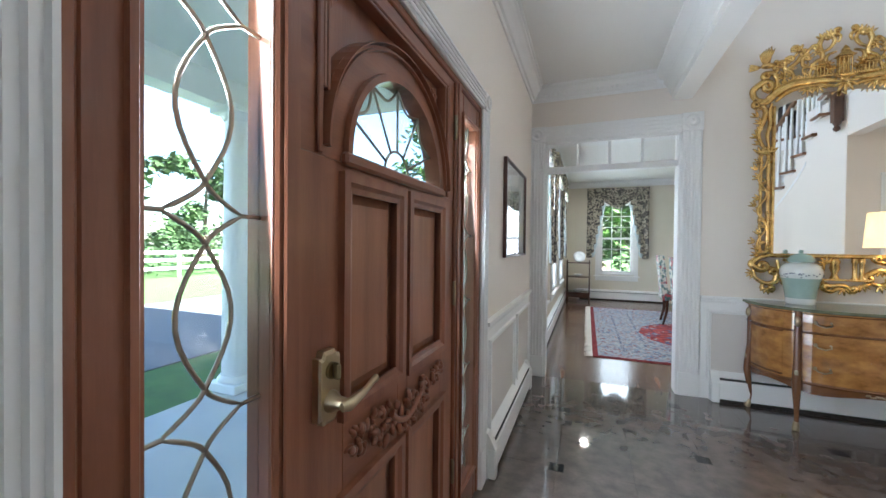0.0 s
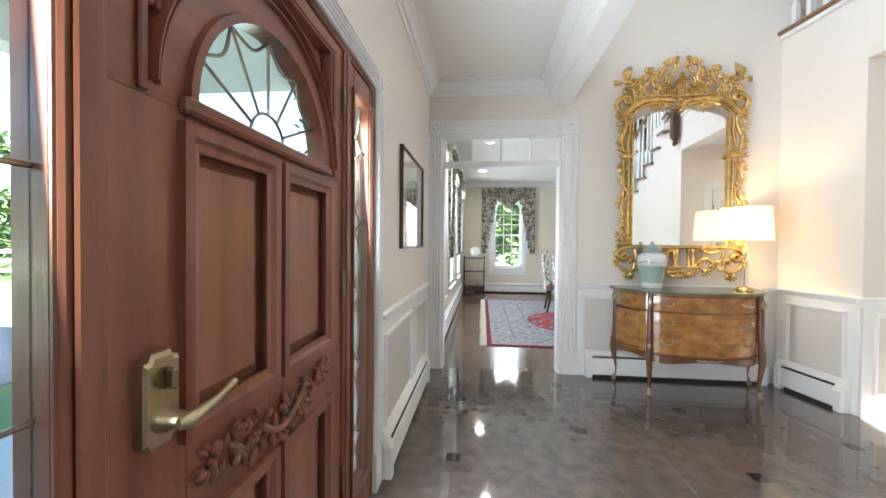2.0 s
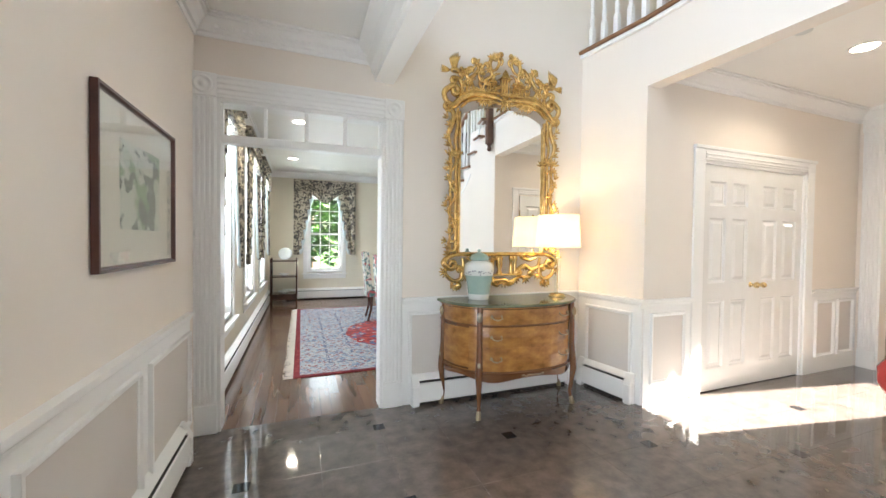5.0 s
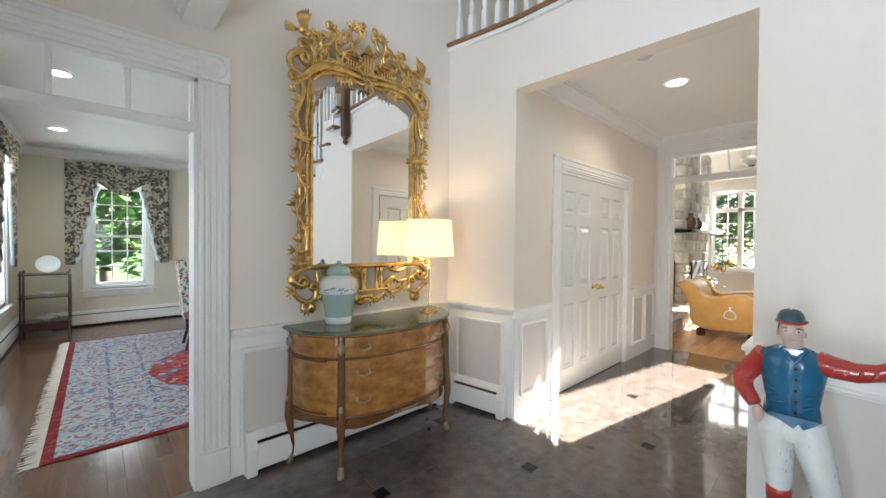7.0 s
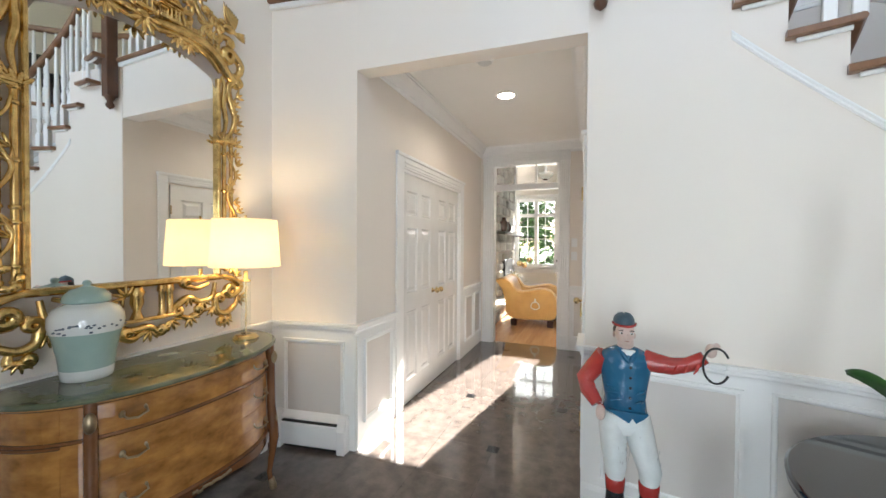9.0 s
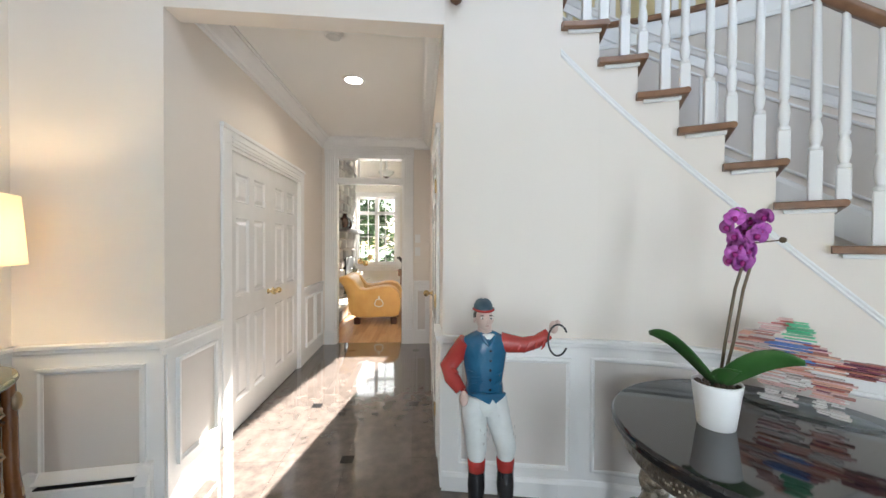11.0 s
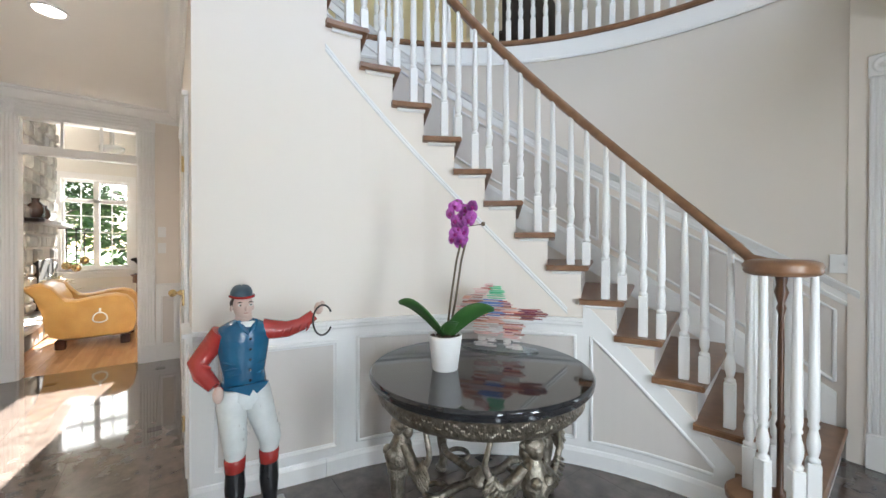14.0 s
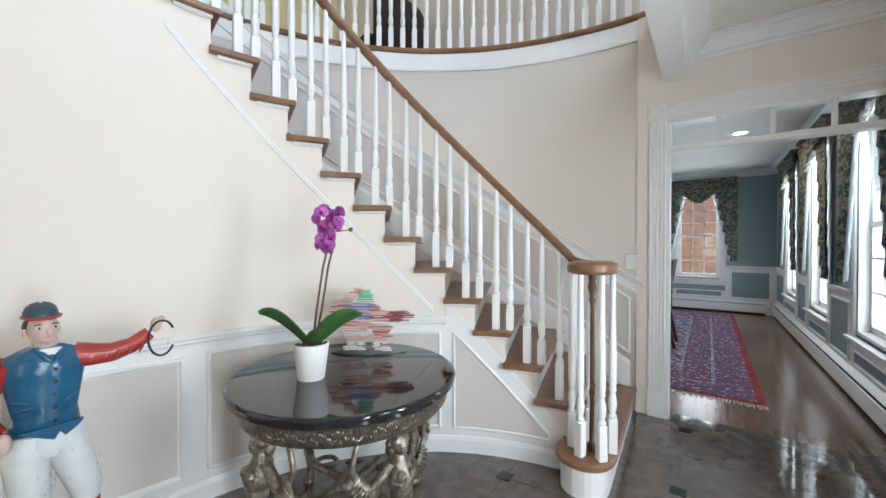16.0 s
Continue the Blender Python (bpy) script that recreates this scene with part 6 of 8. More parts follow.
    for i in range(4):
        a = (0 if s > 0 else math.pi) + s * (0.35 - 0.20 * i)
        lf = Geo().ball((0, 0, 0), (0.045, 0.008, 0.010), 7, 5)
        g.add(*(lambda q: (q.v, q.f, True))(lf.move(Matrix.Translation((s * 0.505 + 0.045 * math.cos(a), -0.052, 2.71 + 0.045 * math.sin(a))) @ Matrix.Rotation(-a, 4, "Y"))))
    part("bird", g, GILT, mirror, "carved gilt bird with raised wings")
    # pierced crest branches on each side of the pagoda
    g = Geo()
    frond(g, [(s * 0.36, 2.57), (s * 0.35, 2.66), (s * 0.29, 2.71), (s * 0.25, 2.78), (s * 0.28, 2.83)], 0.012, -0.048, 0.020, -s)
    frond(g, [(s * 0.30, 2.58), (s * 0.31, 2.64), (s * 0.36, 2.69), (s * 0.345, 2.75)], 0.011, -0.048, 0.022, s)
    frond(g, [(s * 0.21, 2.60), (s * 0.18, 2.69), (s * 0.13, 2.73), (s * 0.15, 2.82), (s * 0.13, 2.88)], 0.012, -0.048, 0.022, s)
    frond(g, [(s * 0.16, 2.76), (s * 0.09, 2.79), (s * 0.06, 2.85), (s * 0.09, 2.89)], 0.010, -0.048, 0.018, -s)
    frond(g, [(s * 0.17, 2.66), (s * 0.24, 2.68), (s * 0.25, 2.73)], 0.010, -0.048, 0.022, s)
    frond(g, [(s * 0.05, 2.76), (s * 0.10, 2.74), (s * 0.12, 2.68)], 0.009, -0.050, 0.016, -s)
    blossom(g, s * 0.275, 2.800, 0.050)
    blossom(g, s * 0.165, 2.770, 0.034)
    for cx, cz, a in ((0.34, 2.70, 0.6), (0.13, 2.86, 1.4), (0.09, 2.88, 1.9), (0.24, 2.74, 2.4), (0.31, 2.62, 0.4), (0.19, 2.64, 2.2), (0.36, 2.62, 0.2)):
        leaf_spray(g, s * cx, cz, a if s > 0 else math.pi - a, 4, 0.048)
    for pts, fl in (([(0.38, 2.60), (0.42, 2.63), (0.40, 2.68)], -1), ([(0.20, 2.72), (0.22, 2.78), (0.19, 2.82)], 1), ([(0.33, 2.72), (0.37, 2.74), (0.40, 2.72)], -1), ([(0.04, 2.83), (0.03, 2.87), (0.06, 2.90)], 1)):
        frond(g, [(s * x, z) for x, z in pts], 0.010, -0.050, 0.018, fl * s)
    for k in range(9):
        leaf_spray(g, s * (0.07 + 0.035 * k), 2.62 + 0.05 * math.sin(k * 1.9), math.pi / 2 + s * math.sin(k * 2.7), 4, 0.042, -0.042)
    blossom(g, s * 0.345, 2.735, 0.030)
    part("crest_scroll", g, GILT, mirror, "pierced carved crest")
    # lower corner and garland
    g = Geo()
    frond(g, [(s * 0.42, 1.225), (s * 0.50, 1.20), (s * 0.545, 1.15), (s * 0.50, 1.11)], 0.018, -0.046, 0.036, -s)
    frond(g, [(s * 0.53, 1.14), (s * 0.52, 1.05), (s * 0.45, 1.00), (s * 0.39, 1.02), (s * 0.38, 1.09)], 0.014, -0.046, 0.026, -s)
    frond(g, [(s * 0.46, 1.01), (s * 0.47, 0.96), (s * 0.42, 0.945)], 0.014, -0.046, 0.016, -s)
    frond(g, [(s * 0.38, 1.19), (s * 0.36, 1.11), (s * 0.29, 1.09), (s * 0.22, 1.12), (s * 0.15, 1.08)], 0.014, -0.046, 0.024, s)
    frond(g, [(s * 0.34, 1.19), (s * 0.27, 1.17), (s * 0.20, 1.19)], 0.013, -0.046, 0.020, -s)
    for k in range(9):
        a = rnd.uniform(0, 6.28)
        g.ball((s * (0.47 + 0.032 * math.cos(a)), -0.058, 1.285 + 0.04 * math.sin(a)), (0.017, 0.013, 0.015), 8, 5)
    for cx, cz, a in ((0.50, 1.22, 0.8), (0.53, 1.08, -0.3), (0.42, 1.14, -1.2), (0.30, 1.10, -1.5), (0.22, 1.13, -1.6), (0.36, 1.05, -2.0), (0.44, 0.97, -1.4)):
        leaf_spray(g, s * cx, cz, a if s > 0 else math.pi - a, 4, 0.05)
    part("corner_scroll", g, GILT, mirror, "carved gilt corner scroll with flowers")
part("sill", Geo().box((-0.43, -0.058, 1.205), (0.43, -0.018, 1.237), 0.010), GILT, mirror)
part("arch_drop", leaf_spray(leaf_spray(Geo().ball((0, -0.055, 2.545), (0.034, 0.014, 0.030), 10, 6), 0, 2.53, -math.pi / 2, 7, 0.075, -0.058), 0, 2.55, math.pi / 2, 5, 0.05), GILT, mirror, "carved shell at the middle of the arch")
for x0, w, z0, h, tall in ((0.0, 0.042, 2.57, 0.145, 0.085), (-0.135, 0.036, 2.575, 0.085, 0.05), (0.140, 0.036, 2.575, 0.085, 0.05), (-0.085, 0.018, 2.575, 0.06, 0.03), (0.088, 0.018, 2.575, 0.06, 0.03)):
    g = Geo().box((x0 - w, -0.075, z0), (x0 + w, -0.030, z0 + 0.018), 0.003).box((x0 - w * 0.9, -0.036, z0), (x0 + w * 0.9, -0.026, z0 + h)).box((x0 - w, -0.075, z0 + h - 0.012), (x0 + w, -0.030, z0 + h), 0.003)
    for q in (-0.85, -0.30, 0.30, 0.85):
        g.tube([(x0 + q * w, -0.064, z0), (x0 + q * w, -0.064, z0 + h)], w * 0.13, 6)
    g.rings([[(x0 + sx * w * k, -0.052 + sy * 0.026 * k, z0 + h + dz * tall) for sx, sy in ((-1, -1), (1, -1), (1, 1), (-1, 1))] for k, dz in ((1.35, 0.05), (1.25, 0.0), (0.75, 0.25), (0.45, 0.55), (0.55, 0.60), (0.06, 1.0))], smooth=False)
    part("pagoda", g, GILT, mirror, "small carved pagoda")
g = Geo().box((-0.12, -0.070, 1.035), (0.16, -0.030, 1.052), 0.004)
g.lathe([(0.030, 1.052), (0.022, 1.07), (0.016, 1.09), (0.030, 1.13), (0.026, 1.16), (0.034, 1.18), (0.02, 1.205)], (-0.03, -0.045, 0), 12)
for x0 in (0.085, 0.125):
    g.lathe([(0.022, 1.052), (0.015, 1.065), (0.015, 1.165), (0.022, 1.18), (0.018, 1.205)], (x0, -0.045, 0), 10)
for pts, fl in (([(-0.12, 1.04), (-0.06, 1.00), (0.02, 1.00), (0.06, 0.965)], 1), ([(0.16, 1.04), (0.22, 1.01), (0.28, 1.03)], 1), ([(-0.12, 1.04), (-0.19, 1.06), (-0.20, 1.12)], -1), ([(0.0, 0.99), (-0.05, 0.955), (-0.09, 0.97)], -1)):
    frond(g, pts, 0.014, -0.048, 0.020, fl)
for cx, cz, a in ((-0.08, 1.02, -1.9), (0.02, 0.99, -1.5), (0.12, 1.02, -1.2), (0.22, 1.02, -0.8), (-0.10, 1.10, 2.6), (-0.08, 1.16, 2.2)):
    leaf_spray(g, cx, cz, a, 5, 0.055)
part("bottom_scroll", g, GILT, mirror, "carved pavilion and scrolls along the bottom")

# framed picture on the front wall
picture = thing("picture", "framed garden print with cream mat under glass", "picture", pose(0, 0, 0))
PY0, PY1, PZ0, PZ1 = 1.345, 2.175, 1.200, 1.865
mp_ = Matrix(((0, 1, 0, 0.0), (1, 0, 0, 0), (0, 0, 1, 0), (0, 0, 0, 1)))
part("frame", frame_ring(Geo(), PY0, PY1, PZ0, PZ1, 0.022, 0.024, 0.004).move(mp_), surface("dark_red_frame", (0.05, 0.018, 0.014), (0.10, 0.035, 0.026), 0.3, 8, 60, 0.02), picture, "thin dark frame")
part("mat", Geo().box((0.004, PY0 + 0.015, PZ0 + 0.015), (0.012, PY1 - 0.015, PZ1 - 0.015)), surface("cream_mat", (0.70, 0.68, 0.60), (0.76, 0.74, 0.66), 0.9, 4, 200, 0.05), picture)
part("print", Geo().box((0.012, PY0 + 0.20, PZ0 + 0.16), (0.0135, PY1 - 0.20, PZ1 - 0.15)), patterned("garden_print", [(0.62, 0.66, 0.60), (0.25, 0.36, 0.22), (0.50, 0.58, 0.50), (0.12, 0.16, 0.14)], 8), picture)
ob = part("glazing", Geo().box((0.016, PY0 + 0.018, PZ0 + 0.018), (0.018, PY1 - 0.018, PZ1 - 0.018)), GLASS, picture)

# painted cast statue of a jockey on a square base
RED = surface("worn_red_enamel", (0.30, 0.022, 0.020), (0.46, 0.05, 0.04), 0.22, 7, 22, 0.55, coat=0.2)
BLUE = surface("worn_blue_enamel", (0.010, 0.075, 0.16), (0.025, 0.14, 0.25), 0.2, 7, 20, 0.6, coat=0.2)
CREAMP = surface("worn_white_enamel", (0.60, 0.62, 0.60), (0.78, 0.80, 0.78), 0.3, 9, 60, 0.06, coat=0.3)
BLK = surface("black_enamel", (0.010, 0.010, 0.011), (0.025, 0.025, 0.027), 0.2, 7, 40, 0.03, coat=0.4)
FLESH = surface("painted_face", (0.58, 0.42, 0.36), (0.66, 0.50, 0.43), 0.4, 6, 60, 0.02)
IRON = surface("dark_iron", (0.03, 0.03, 0.03), (0.07, 0.065, 0.06), 0.4, 10, 80, 0.05, metal=0.8)
GREYB = surface("grey_base_paint", (0.42, 0.40, 0.38), (0.50, 0.48, 0.46), 0.6, 6, 60, 0.05)
J_ = []
J_.append((Geo().box((-0.13, -0.16, 0), (0.21, 0.15, 0.04), 0.006), GREYB))
# local frame: x to the statue's outstretched side, y towards the viewer
for bx, fx, hx in ((-0.025, -0.03, -0.030), (0.113, 0.115, 0.062)):
    J_.append((Geo().tube([(fx, 0.0, 0.045), (fx, 0.0, 0.12), (bx, 0.0, 0.24), (bx, 0.0, 0.32)], [0.036, 0.030, 0.042, 0.038], 14), BLK))
    J_.append((Geo().ball((fx + (0.02 if bx > 0 else -0.02), 0.055, 0.062), (0.034, 0.085, 0.026), 12, 8), BLK))
    J_.append((Geo().lathe([(0.036, 0.31), (0.041, 0.314), (0.043, 0.365), (0.038, 0.372)], (bx, 0, 0), 16), RED))
    J_.append((Geo().tube([(bx, 0, 0.36), (bx * 1.02, 0.012, 0.42), (0.5 * (bx + hx) - (0.006 if bx < 0 else 0), 0.004, 0.52), (hx + (0.004 if bx > 0 else -0.006), 0, 0.60), (hx * 0.9, 0, 0.67)], [0.036, 0.047, 0.055, 0.062, 0.056], 16), CREAMP))
J_.append((Geo().lathe([(0.070, 0.585), (0.092, 0.63), (0.082, 0.68), (0.070, 0.72)], (0.020, 0, 0), 20, 1.0, 0.72), CREAMP))
J_.append((Geo().lathe([(0.086, 0.676), (0.093, 0.680), (0.085, 0.74), (0.094, 0.80), (0.104, 0.87), (0.107, 0.915), (0.094, 0.945), (0.055, 0.966), (0.038, 0.972)], (0.010, 0, 0), 24, 1.0, 0.68), BLUE))
J_.append((Geo().prism([(-0.060, 0.700), (0.098, 0.700), (0.082, 0.680), (0.050, 0.656), (0.036, 0.676), (0.022, 0.652), (-0.040, 0.685)], 1, 0.052, 0.0745), BLUE))
for i in range(5):
    J_.append((Geo().ball((0.026, 0.064 + 0.002 * i, 0.715 + 0.045 * i), (0.006, 0.005, 0.006), 8, 5), BLK))
J_.append((Geo().prism([(-0.012, 0.968), (0.046, 0.968), (0.020, 0.925)], 1, 0.045, 0.062), CREAMP))
J_.append((Geo().tube([(-0.018, 0.048, 0.972), (0.006, 0.066, 0.935), (0.020, 0.072, 0.915)], [0.009, 0.010, 0.004], 8), BLUE))
J_.append((Geo().tube([(0.052, 0.046, 0.972), (0.034, 0.066, 0.935), (0.020, 0.072, 0.915)], [0.009, 0.010, 0.004], 8), BLUE))
J_.append((Geo().tube([(0.010, 0, 0.945), (0.010, 0.006, 1.0)], [0.036, 0.032], 12), FLESH))
J_.append((Geo().ball((0.006, 0.012, 1.032), (0.040, 0.050, 0.056), 16, 10).ball((0.012, 0.030, 0.998), (0.026, 0.026, 0.020), 10, 7), FLESH))
J_.append((Geo().ball((0.012, 0.062, 1.026), (0.007, 0.010, 0.013), 8, 5), FLESH))
for ex in (-0.010, 0.030):
    J_.append((Geo().ball((ex, 0.0545, 1.040), (0.009, 0.004, 0.005), 8, 5), CREAMP))
    J_.append((Geo().ball((ex, 0.0575, 1.040), (0.004, 0.003, 0.004), 8, 5), BLK))
J_.append((Geo().ball((0.012, 0.055, 1.005), (0.010, 0.003, 0.002), 8, 4), surface("painted_lip", (0.34, 0.14, 0.12), (0.42, 0.19, 0.16), 0.4)))
CAPN = surface("dull_navy_cap_paint", (0.022, 0.050, 0.075), (0.05, 0.09, 0.12), 0.4, 9, 40, 0.1)
HAIR = surface("dark_hair_paint", (0.03, 0.02, 0.015), (0.06, 0.04, 0.03), 0.5)
J_.append((Geo().rings([[(0.002 + 0.045 * r * math.cos(a), -0.002 + 0.055 * r * math.sin(a), z + (0.012 if math.sin(a) < 0 else 0.006) * -abs(math.sin(a))) for a in np.linspace(0, 6.283, 21)[:-1]] for r, z in ((0.95, 1.072), (1.0, 1.078), (0.97, 1.094), (0.82, 1.110), (0.55, 1.121), (0.10, 1.126))]), CAPN))
J_.append((Geo().tube([(0.004 + 0.047 * math.cos(a), -0.001 + 0.057 * math.sin(a), 1.076 - 0.006 * abs(math.sin(a))) for a in np.linspace(-0.35, 3.49, 19)], 0.0055, 7), RED))
J_.append((Geo().ball((-0.002, -0.022, 1.040), (0.040, 0.034, 0.040), 12, 8), HAIR))
for ex in (-0.038, 0.046):
    J_.append((Geo().ball((ex, 0.002, 1.022), (0.006, 0.010, 0.014), 8, 6), FLESH))
for ex in (-0.010, 0.030):
    J_.append((Geo().tube([(ex - 0.011, 0.052, 1.050), (ex, 0.057, 1.053), (ex + 0.011, 0.052, 1.050)], [0.0015, 0.003, 0.0015], 5), HAIR))
# folds and pockets modelled in the vest
for z0, x0, x1, dz in ((0.735, -0.065, -0.005, 0.014), (0.765, -0.070, -0.020, 0.010), (0.735, 0.045, 0.085, 0.012), (0.80, -0.075, -0.03, -0.012), (0.775, 0.050, 0.090, 0.016), (0.875, -0.06, -0.015, -0.010), (0.872, 0.045, 0.085, 0.010)):
    J_.append((Geo().tube([(x0 + (x1 - x0) * k / 6, 0.064 * math.sqrt(max(0.05, 1 - ((x0 + (x1 - x0) * k / 6 - 0.010) / 0.098) ** 2)), z0 + dz * k / 6) for k in range(7)], [0.001, 0.004, 0.006, 0.0065, 0.006, 0.004, 0.001], 6), BLUE))
# creases in the sleeves
for k in range(5):
    t = k / 4
    J_.append((Geo().tube([(0.12 + 0.035 * k + 0.010 * q, 0.02 + 0.028 * math.cos(q * 0.9 - 0.6) + 0.006 * k, 0.905 + 0.012 * t + 0.026 * math.sin(q * 0.9 - 0.9)) for q in range(4)], [0.002, 0.007, 0.007, 0.002], 6), RED))
    J_.append((Geo().tube([(-0.150 + 0.010 * k + 0.012 * q, 0.008 + 0.006 * q + 0.006 * k, 0.80 - 0.022 * k - 0.006 * q) for q in range(4)], [0.002, 0.008, 0.008, 0.002], 6), RED))
J_.append((Geo().tube([(0.085, 0, 0.920), (0.13, 0.01, 0.912), (0.19, 0.02, 0.908), (0.25, 0.03, 0.925), (0.305, 0.04, 0.965)], [0.046, 0.043, 0.037, 0.031, 0.026], 14), RED))
J_.append((Geo().ball((0.325, 0.045, 0.995), (0.022, 0.022, 0.030), 10, 7).ball((0.342, 0.050, 1.015), (0.014, 0.013, 0.016), 8, 5), FLESH))
J_.append((Geo().tube([(0.338 + 0.046 * math.cos(radians(a)), 0.066, 0.940 + 0.072 * math.sin(radians(a))) for a in list(range(-30, -181, -14)) + list(range(-190, -340, -14))], 0.0045, 7), IRON))
J_.append((Geo().tube([(-0.075, 0, 0.925), (-0.115, -0.02, 0.86), (-0.158, -0.03, 0.795), (-0.145, 0.01, 0.755), (-0.105, 0.04, 0.708)], [0.042, 0.042, 0.042, 0.036, 0.027], 14), RED))
J_.append((Geo().ball((-0.092, 0.048, 0.672), (0.021, 0.020, 0.036), 10, 7), FLESH))
rnd = random.Random(4)
for i in range(34):
    side = rnd.choice((-1, 1))
    a, z = rnd.uniform(0.6, 2.5), rnd.uniform(0.43, 0.60)
    r = 0.047 + (z - 0.42) * 0.10 + 0.003
    cx0 = 0.045 + side * (0.068 - (z - 0.42) * 0.10)
    J_.append((Geo().ball((cx0 + r * math.cos(a), r * math.sin(a), z), (0.0016, 0.0012, rnd.uniform(0.004, 0.012)), 5, 4), GREYB))
for geo, _ in J_:
    geo.move(Matrix.Scale(-1, 4, (1, 0, 0)))
# viewer stands towards -x, so the statue's y axis is turned to -x
multi("statue", J_, "painted lawn jockey statue in blue vest and red sleeves", "statue", Matrix.Translation((2.985, 0.393, 0.0)) @ Matrix.Rotation(radians(90), 4, "Z"))

# round table with winged figures for legs
SILVER = surface("antiqued_silver_bronze", (0.09, 0.075, 0.058), (0.46, 0.41, 0.33), 0.36, 34, 60, 0.8, metal=0.85)
BLACKM = surface("polished_black_marble", (0.008, 0.008, 0.009), (0.030, 0.030, 0.032), 0.05, 6, 50, 0.0, coat=0.3)
TCX, TCY, TZ, TR = 2.469, -0.544, 0.731, 0.514
table = thing("round_table", "round black marble table on silvered winged figures", "table", pose(TCX, TCY, 0))
part("tabletop", Geo().lathe([(TR - 0.040, TZ - 0.050), (TR - 0.012, TZ - 0.046), (TR - 0.004, TZ - 0.036), (TR - 0.010, TZ - 0.028), (TR, TZ - 0.018), (TR, TZ - 0.008), (TR - 0.010, TZ)], n=64), BLACKM, table, "polished black marble top with moulded edge")
part("apron", Geo().lathe([(TR - 0.09, TZ - 0.135), (TR - 0.055, TZ - 0.132), (TR - 0.050, TZ - 0.120), (TR - 0.040, TZ - 0.112), (TR - 0.040, TZ - 0.064), (TR - 0.028, TZ - 0.056), (TR - 0.028, TZ - 0.050)], n=64), SILVER, table, "silvered apron ring")
g = Geo()
rnd = random.Random(12)
for k in range(330):
    a = 2 * math.pi * k / 330
    g.ball(((TR - 0.0435) * math.cos(a), (TR - 0.0435) * math.sin(a), TZ - 0.088 + rnd.uniform(-0.020, 0.020)), (0.006, 0.006, rnd.uniform(0.005, 0.010)), 6, 4)
part("apron_relief", g, SILVER, table, "band of small cast leaves")
rt, fw = Vector((-0.817, -0.576, 0)), Vector((0.576, -0.817, 0))
for ang in (80, 170, 260, 350):
    d = Vector((math.cos(radians(ang)), math.sin(radians(ang)), 0))
    leg = Geo()
    m = Matrix(((d.x, -d.y, 0, 0), (d.y, d.x, 0, 0), (0, 0, 1, 0), (0, 0, 0, 1)))
    L = 0.375
    leg.box((L - 0.035, -0.035, 0.655), (L + 0.05, 0.035, 0.688), 0.006)
    leg.ball((L + 0.030, 0, 0.605), (0.036, 0.034, 0.046), 12, 8).ball((L + 0.015, 0, 0.622), (0.046, 0.048, 0.040), 12, 8).ball((L - 0.005, 0, 0.58), (0.030, 0.046, 0.050), 10, 7)
    leg.tube([(L + 0.015, 0, 0.58), (L + 0.015, 0, 0.52), (L + 0.03, 0, 0.46), (L + 0.035, 0, 0.41)], [0.026, 0.045, 0.062, 0.045], 12)
    leg.ball((L + 0.068, 0.024, 0.485), (0.024, 0.024, 0.026), 8, 6).ball((L + 0.068, -0.024, 0.485), (0.024, 0.024, 0.026), 8, 6)
    leg.box((L - 0.005, -0.034, 0.36), (L + 0.07, 0.034, 0.415), 0.008)
    leg.tube([(L + 0.035, 0, 0.37), (L + 0.030, 0, 0.22), (L + 0.015, 0, 0.10), (L + 0.03, 0, 0.045)], [0.034, 0.026, 0.020, 0.026], 10)
    leg.ball((L + 0.045, 0, 0.022), (0.045, 0.032, 0.022), 10, 6)
    for s in (-1, 1):
        def wing(t):
            return Vector((L + 0.015 - 0.05 * math.sin(t * 1.5), s * (0.035 + 0.150 * math.sin(t * 1.45)), 0.53 - 0.105 * math.sin(min(1.0, t * 1.5) * math.pi * 0.62) + 0.20 * max(0.0, t - 0.35) ** 1.2))
        leg.tube([wing(q / 10) for q in range(11)] + [(L - 0.025, s * 0.165, 0.655), (L - 0.02, s * 0.135, 0.668), (L - 0.015, s * 0.115, 0.655)], [0.022, 0.024, 0.024, 0.023, 0.021, 0.019, 0.017, 0.015, 0.014, 0.013, 0.012, 0.011, 0.010, 0.006], 8)
        for row, (drop, size) in enumerate(((0.012, 0.030), (0.034, 0.036), (0.056, 0.032))):
            for q in range(11 - row):
                t = 0.06 + 0.78 * (q + 0.5 * (row % 2)) / 11
                o = wing(t)
                fe = Geo().ball((0, 0, 0), (0.009, 0.0095, size), 7, 5)
                fe.move(Matrix.Translation((o.x + 0.010 - 0.006 * row, o.y + s * 0.012 * row * t, o.z - drop)) @ Matrix.Rotation(s * (0.25 + 0.9 * t), 4, "X"))
                leg.add(fe.v, fe.f, True)
    for q in range(9):
        a = math.pi * (0.15 + 0.70 * q / 8)
        leg.ball((L + 0.004 + 0.012 * math.sin(a), 0.050 * math.cos(a), 0.600 + 0.046 * math.sin(a)), (0.016, 0.013, 0.013), 7, 5)
    for q in range(5):
        leg.tube([(L + 0.052, (q - 2) * 0.014, 0.40), (L + 0.058 - 0.004 * abs(q - 2), (q - 2) * 0.013, 0.30), (L + 0.040, (q - 2) * 0.008, 0.16)], [0.008, 0.007, 0.004], 6)
    part("leg", leg.move(m @ Matrix.Diagonal((1, 1, (TZ - 0.135) / 0.688, 1))), SILVER, table, "winged female figure cast as a leg")
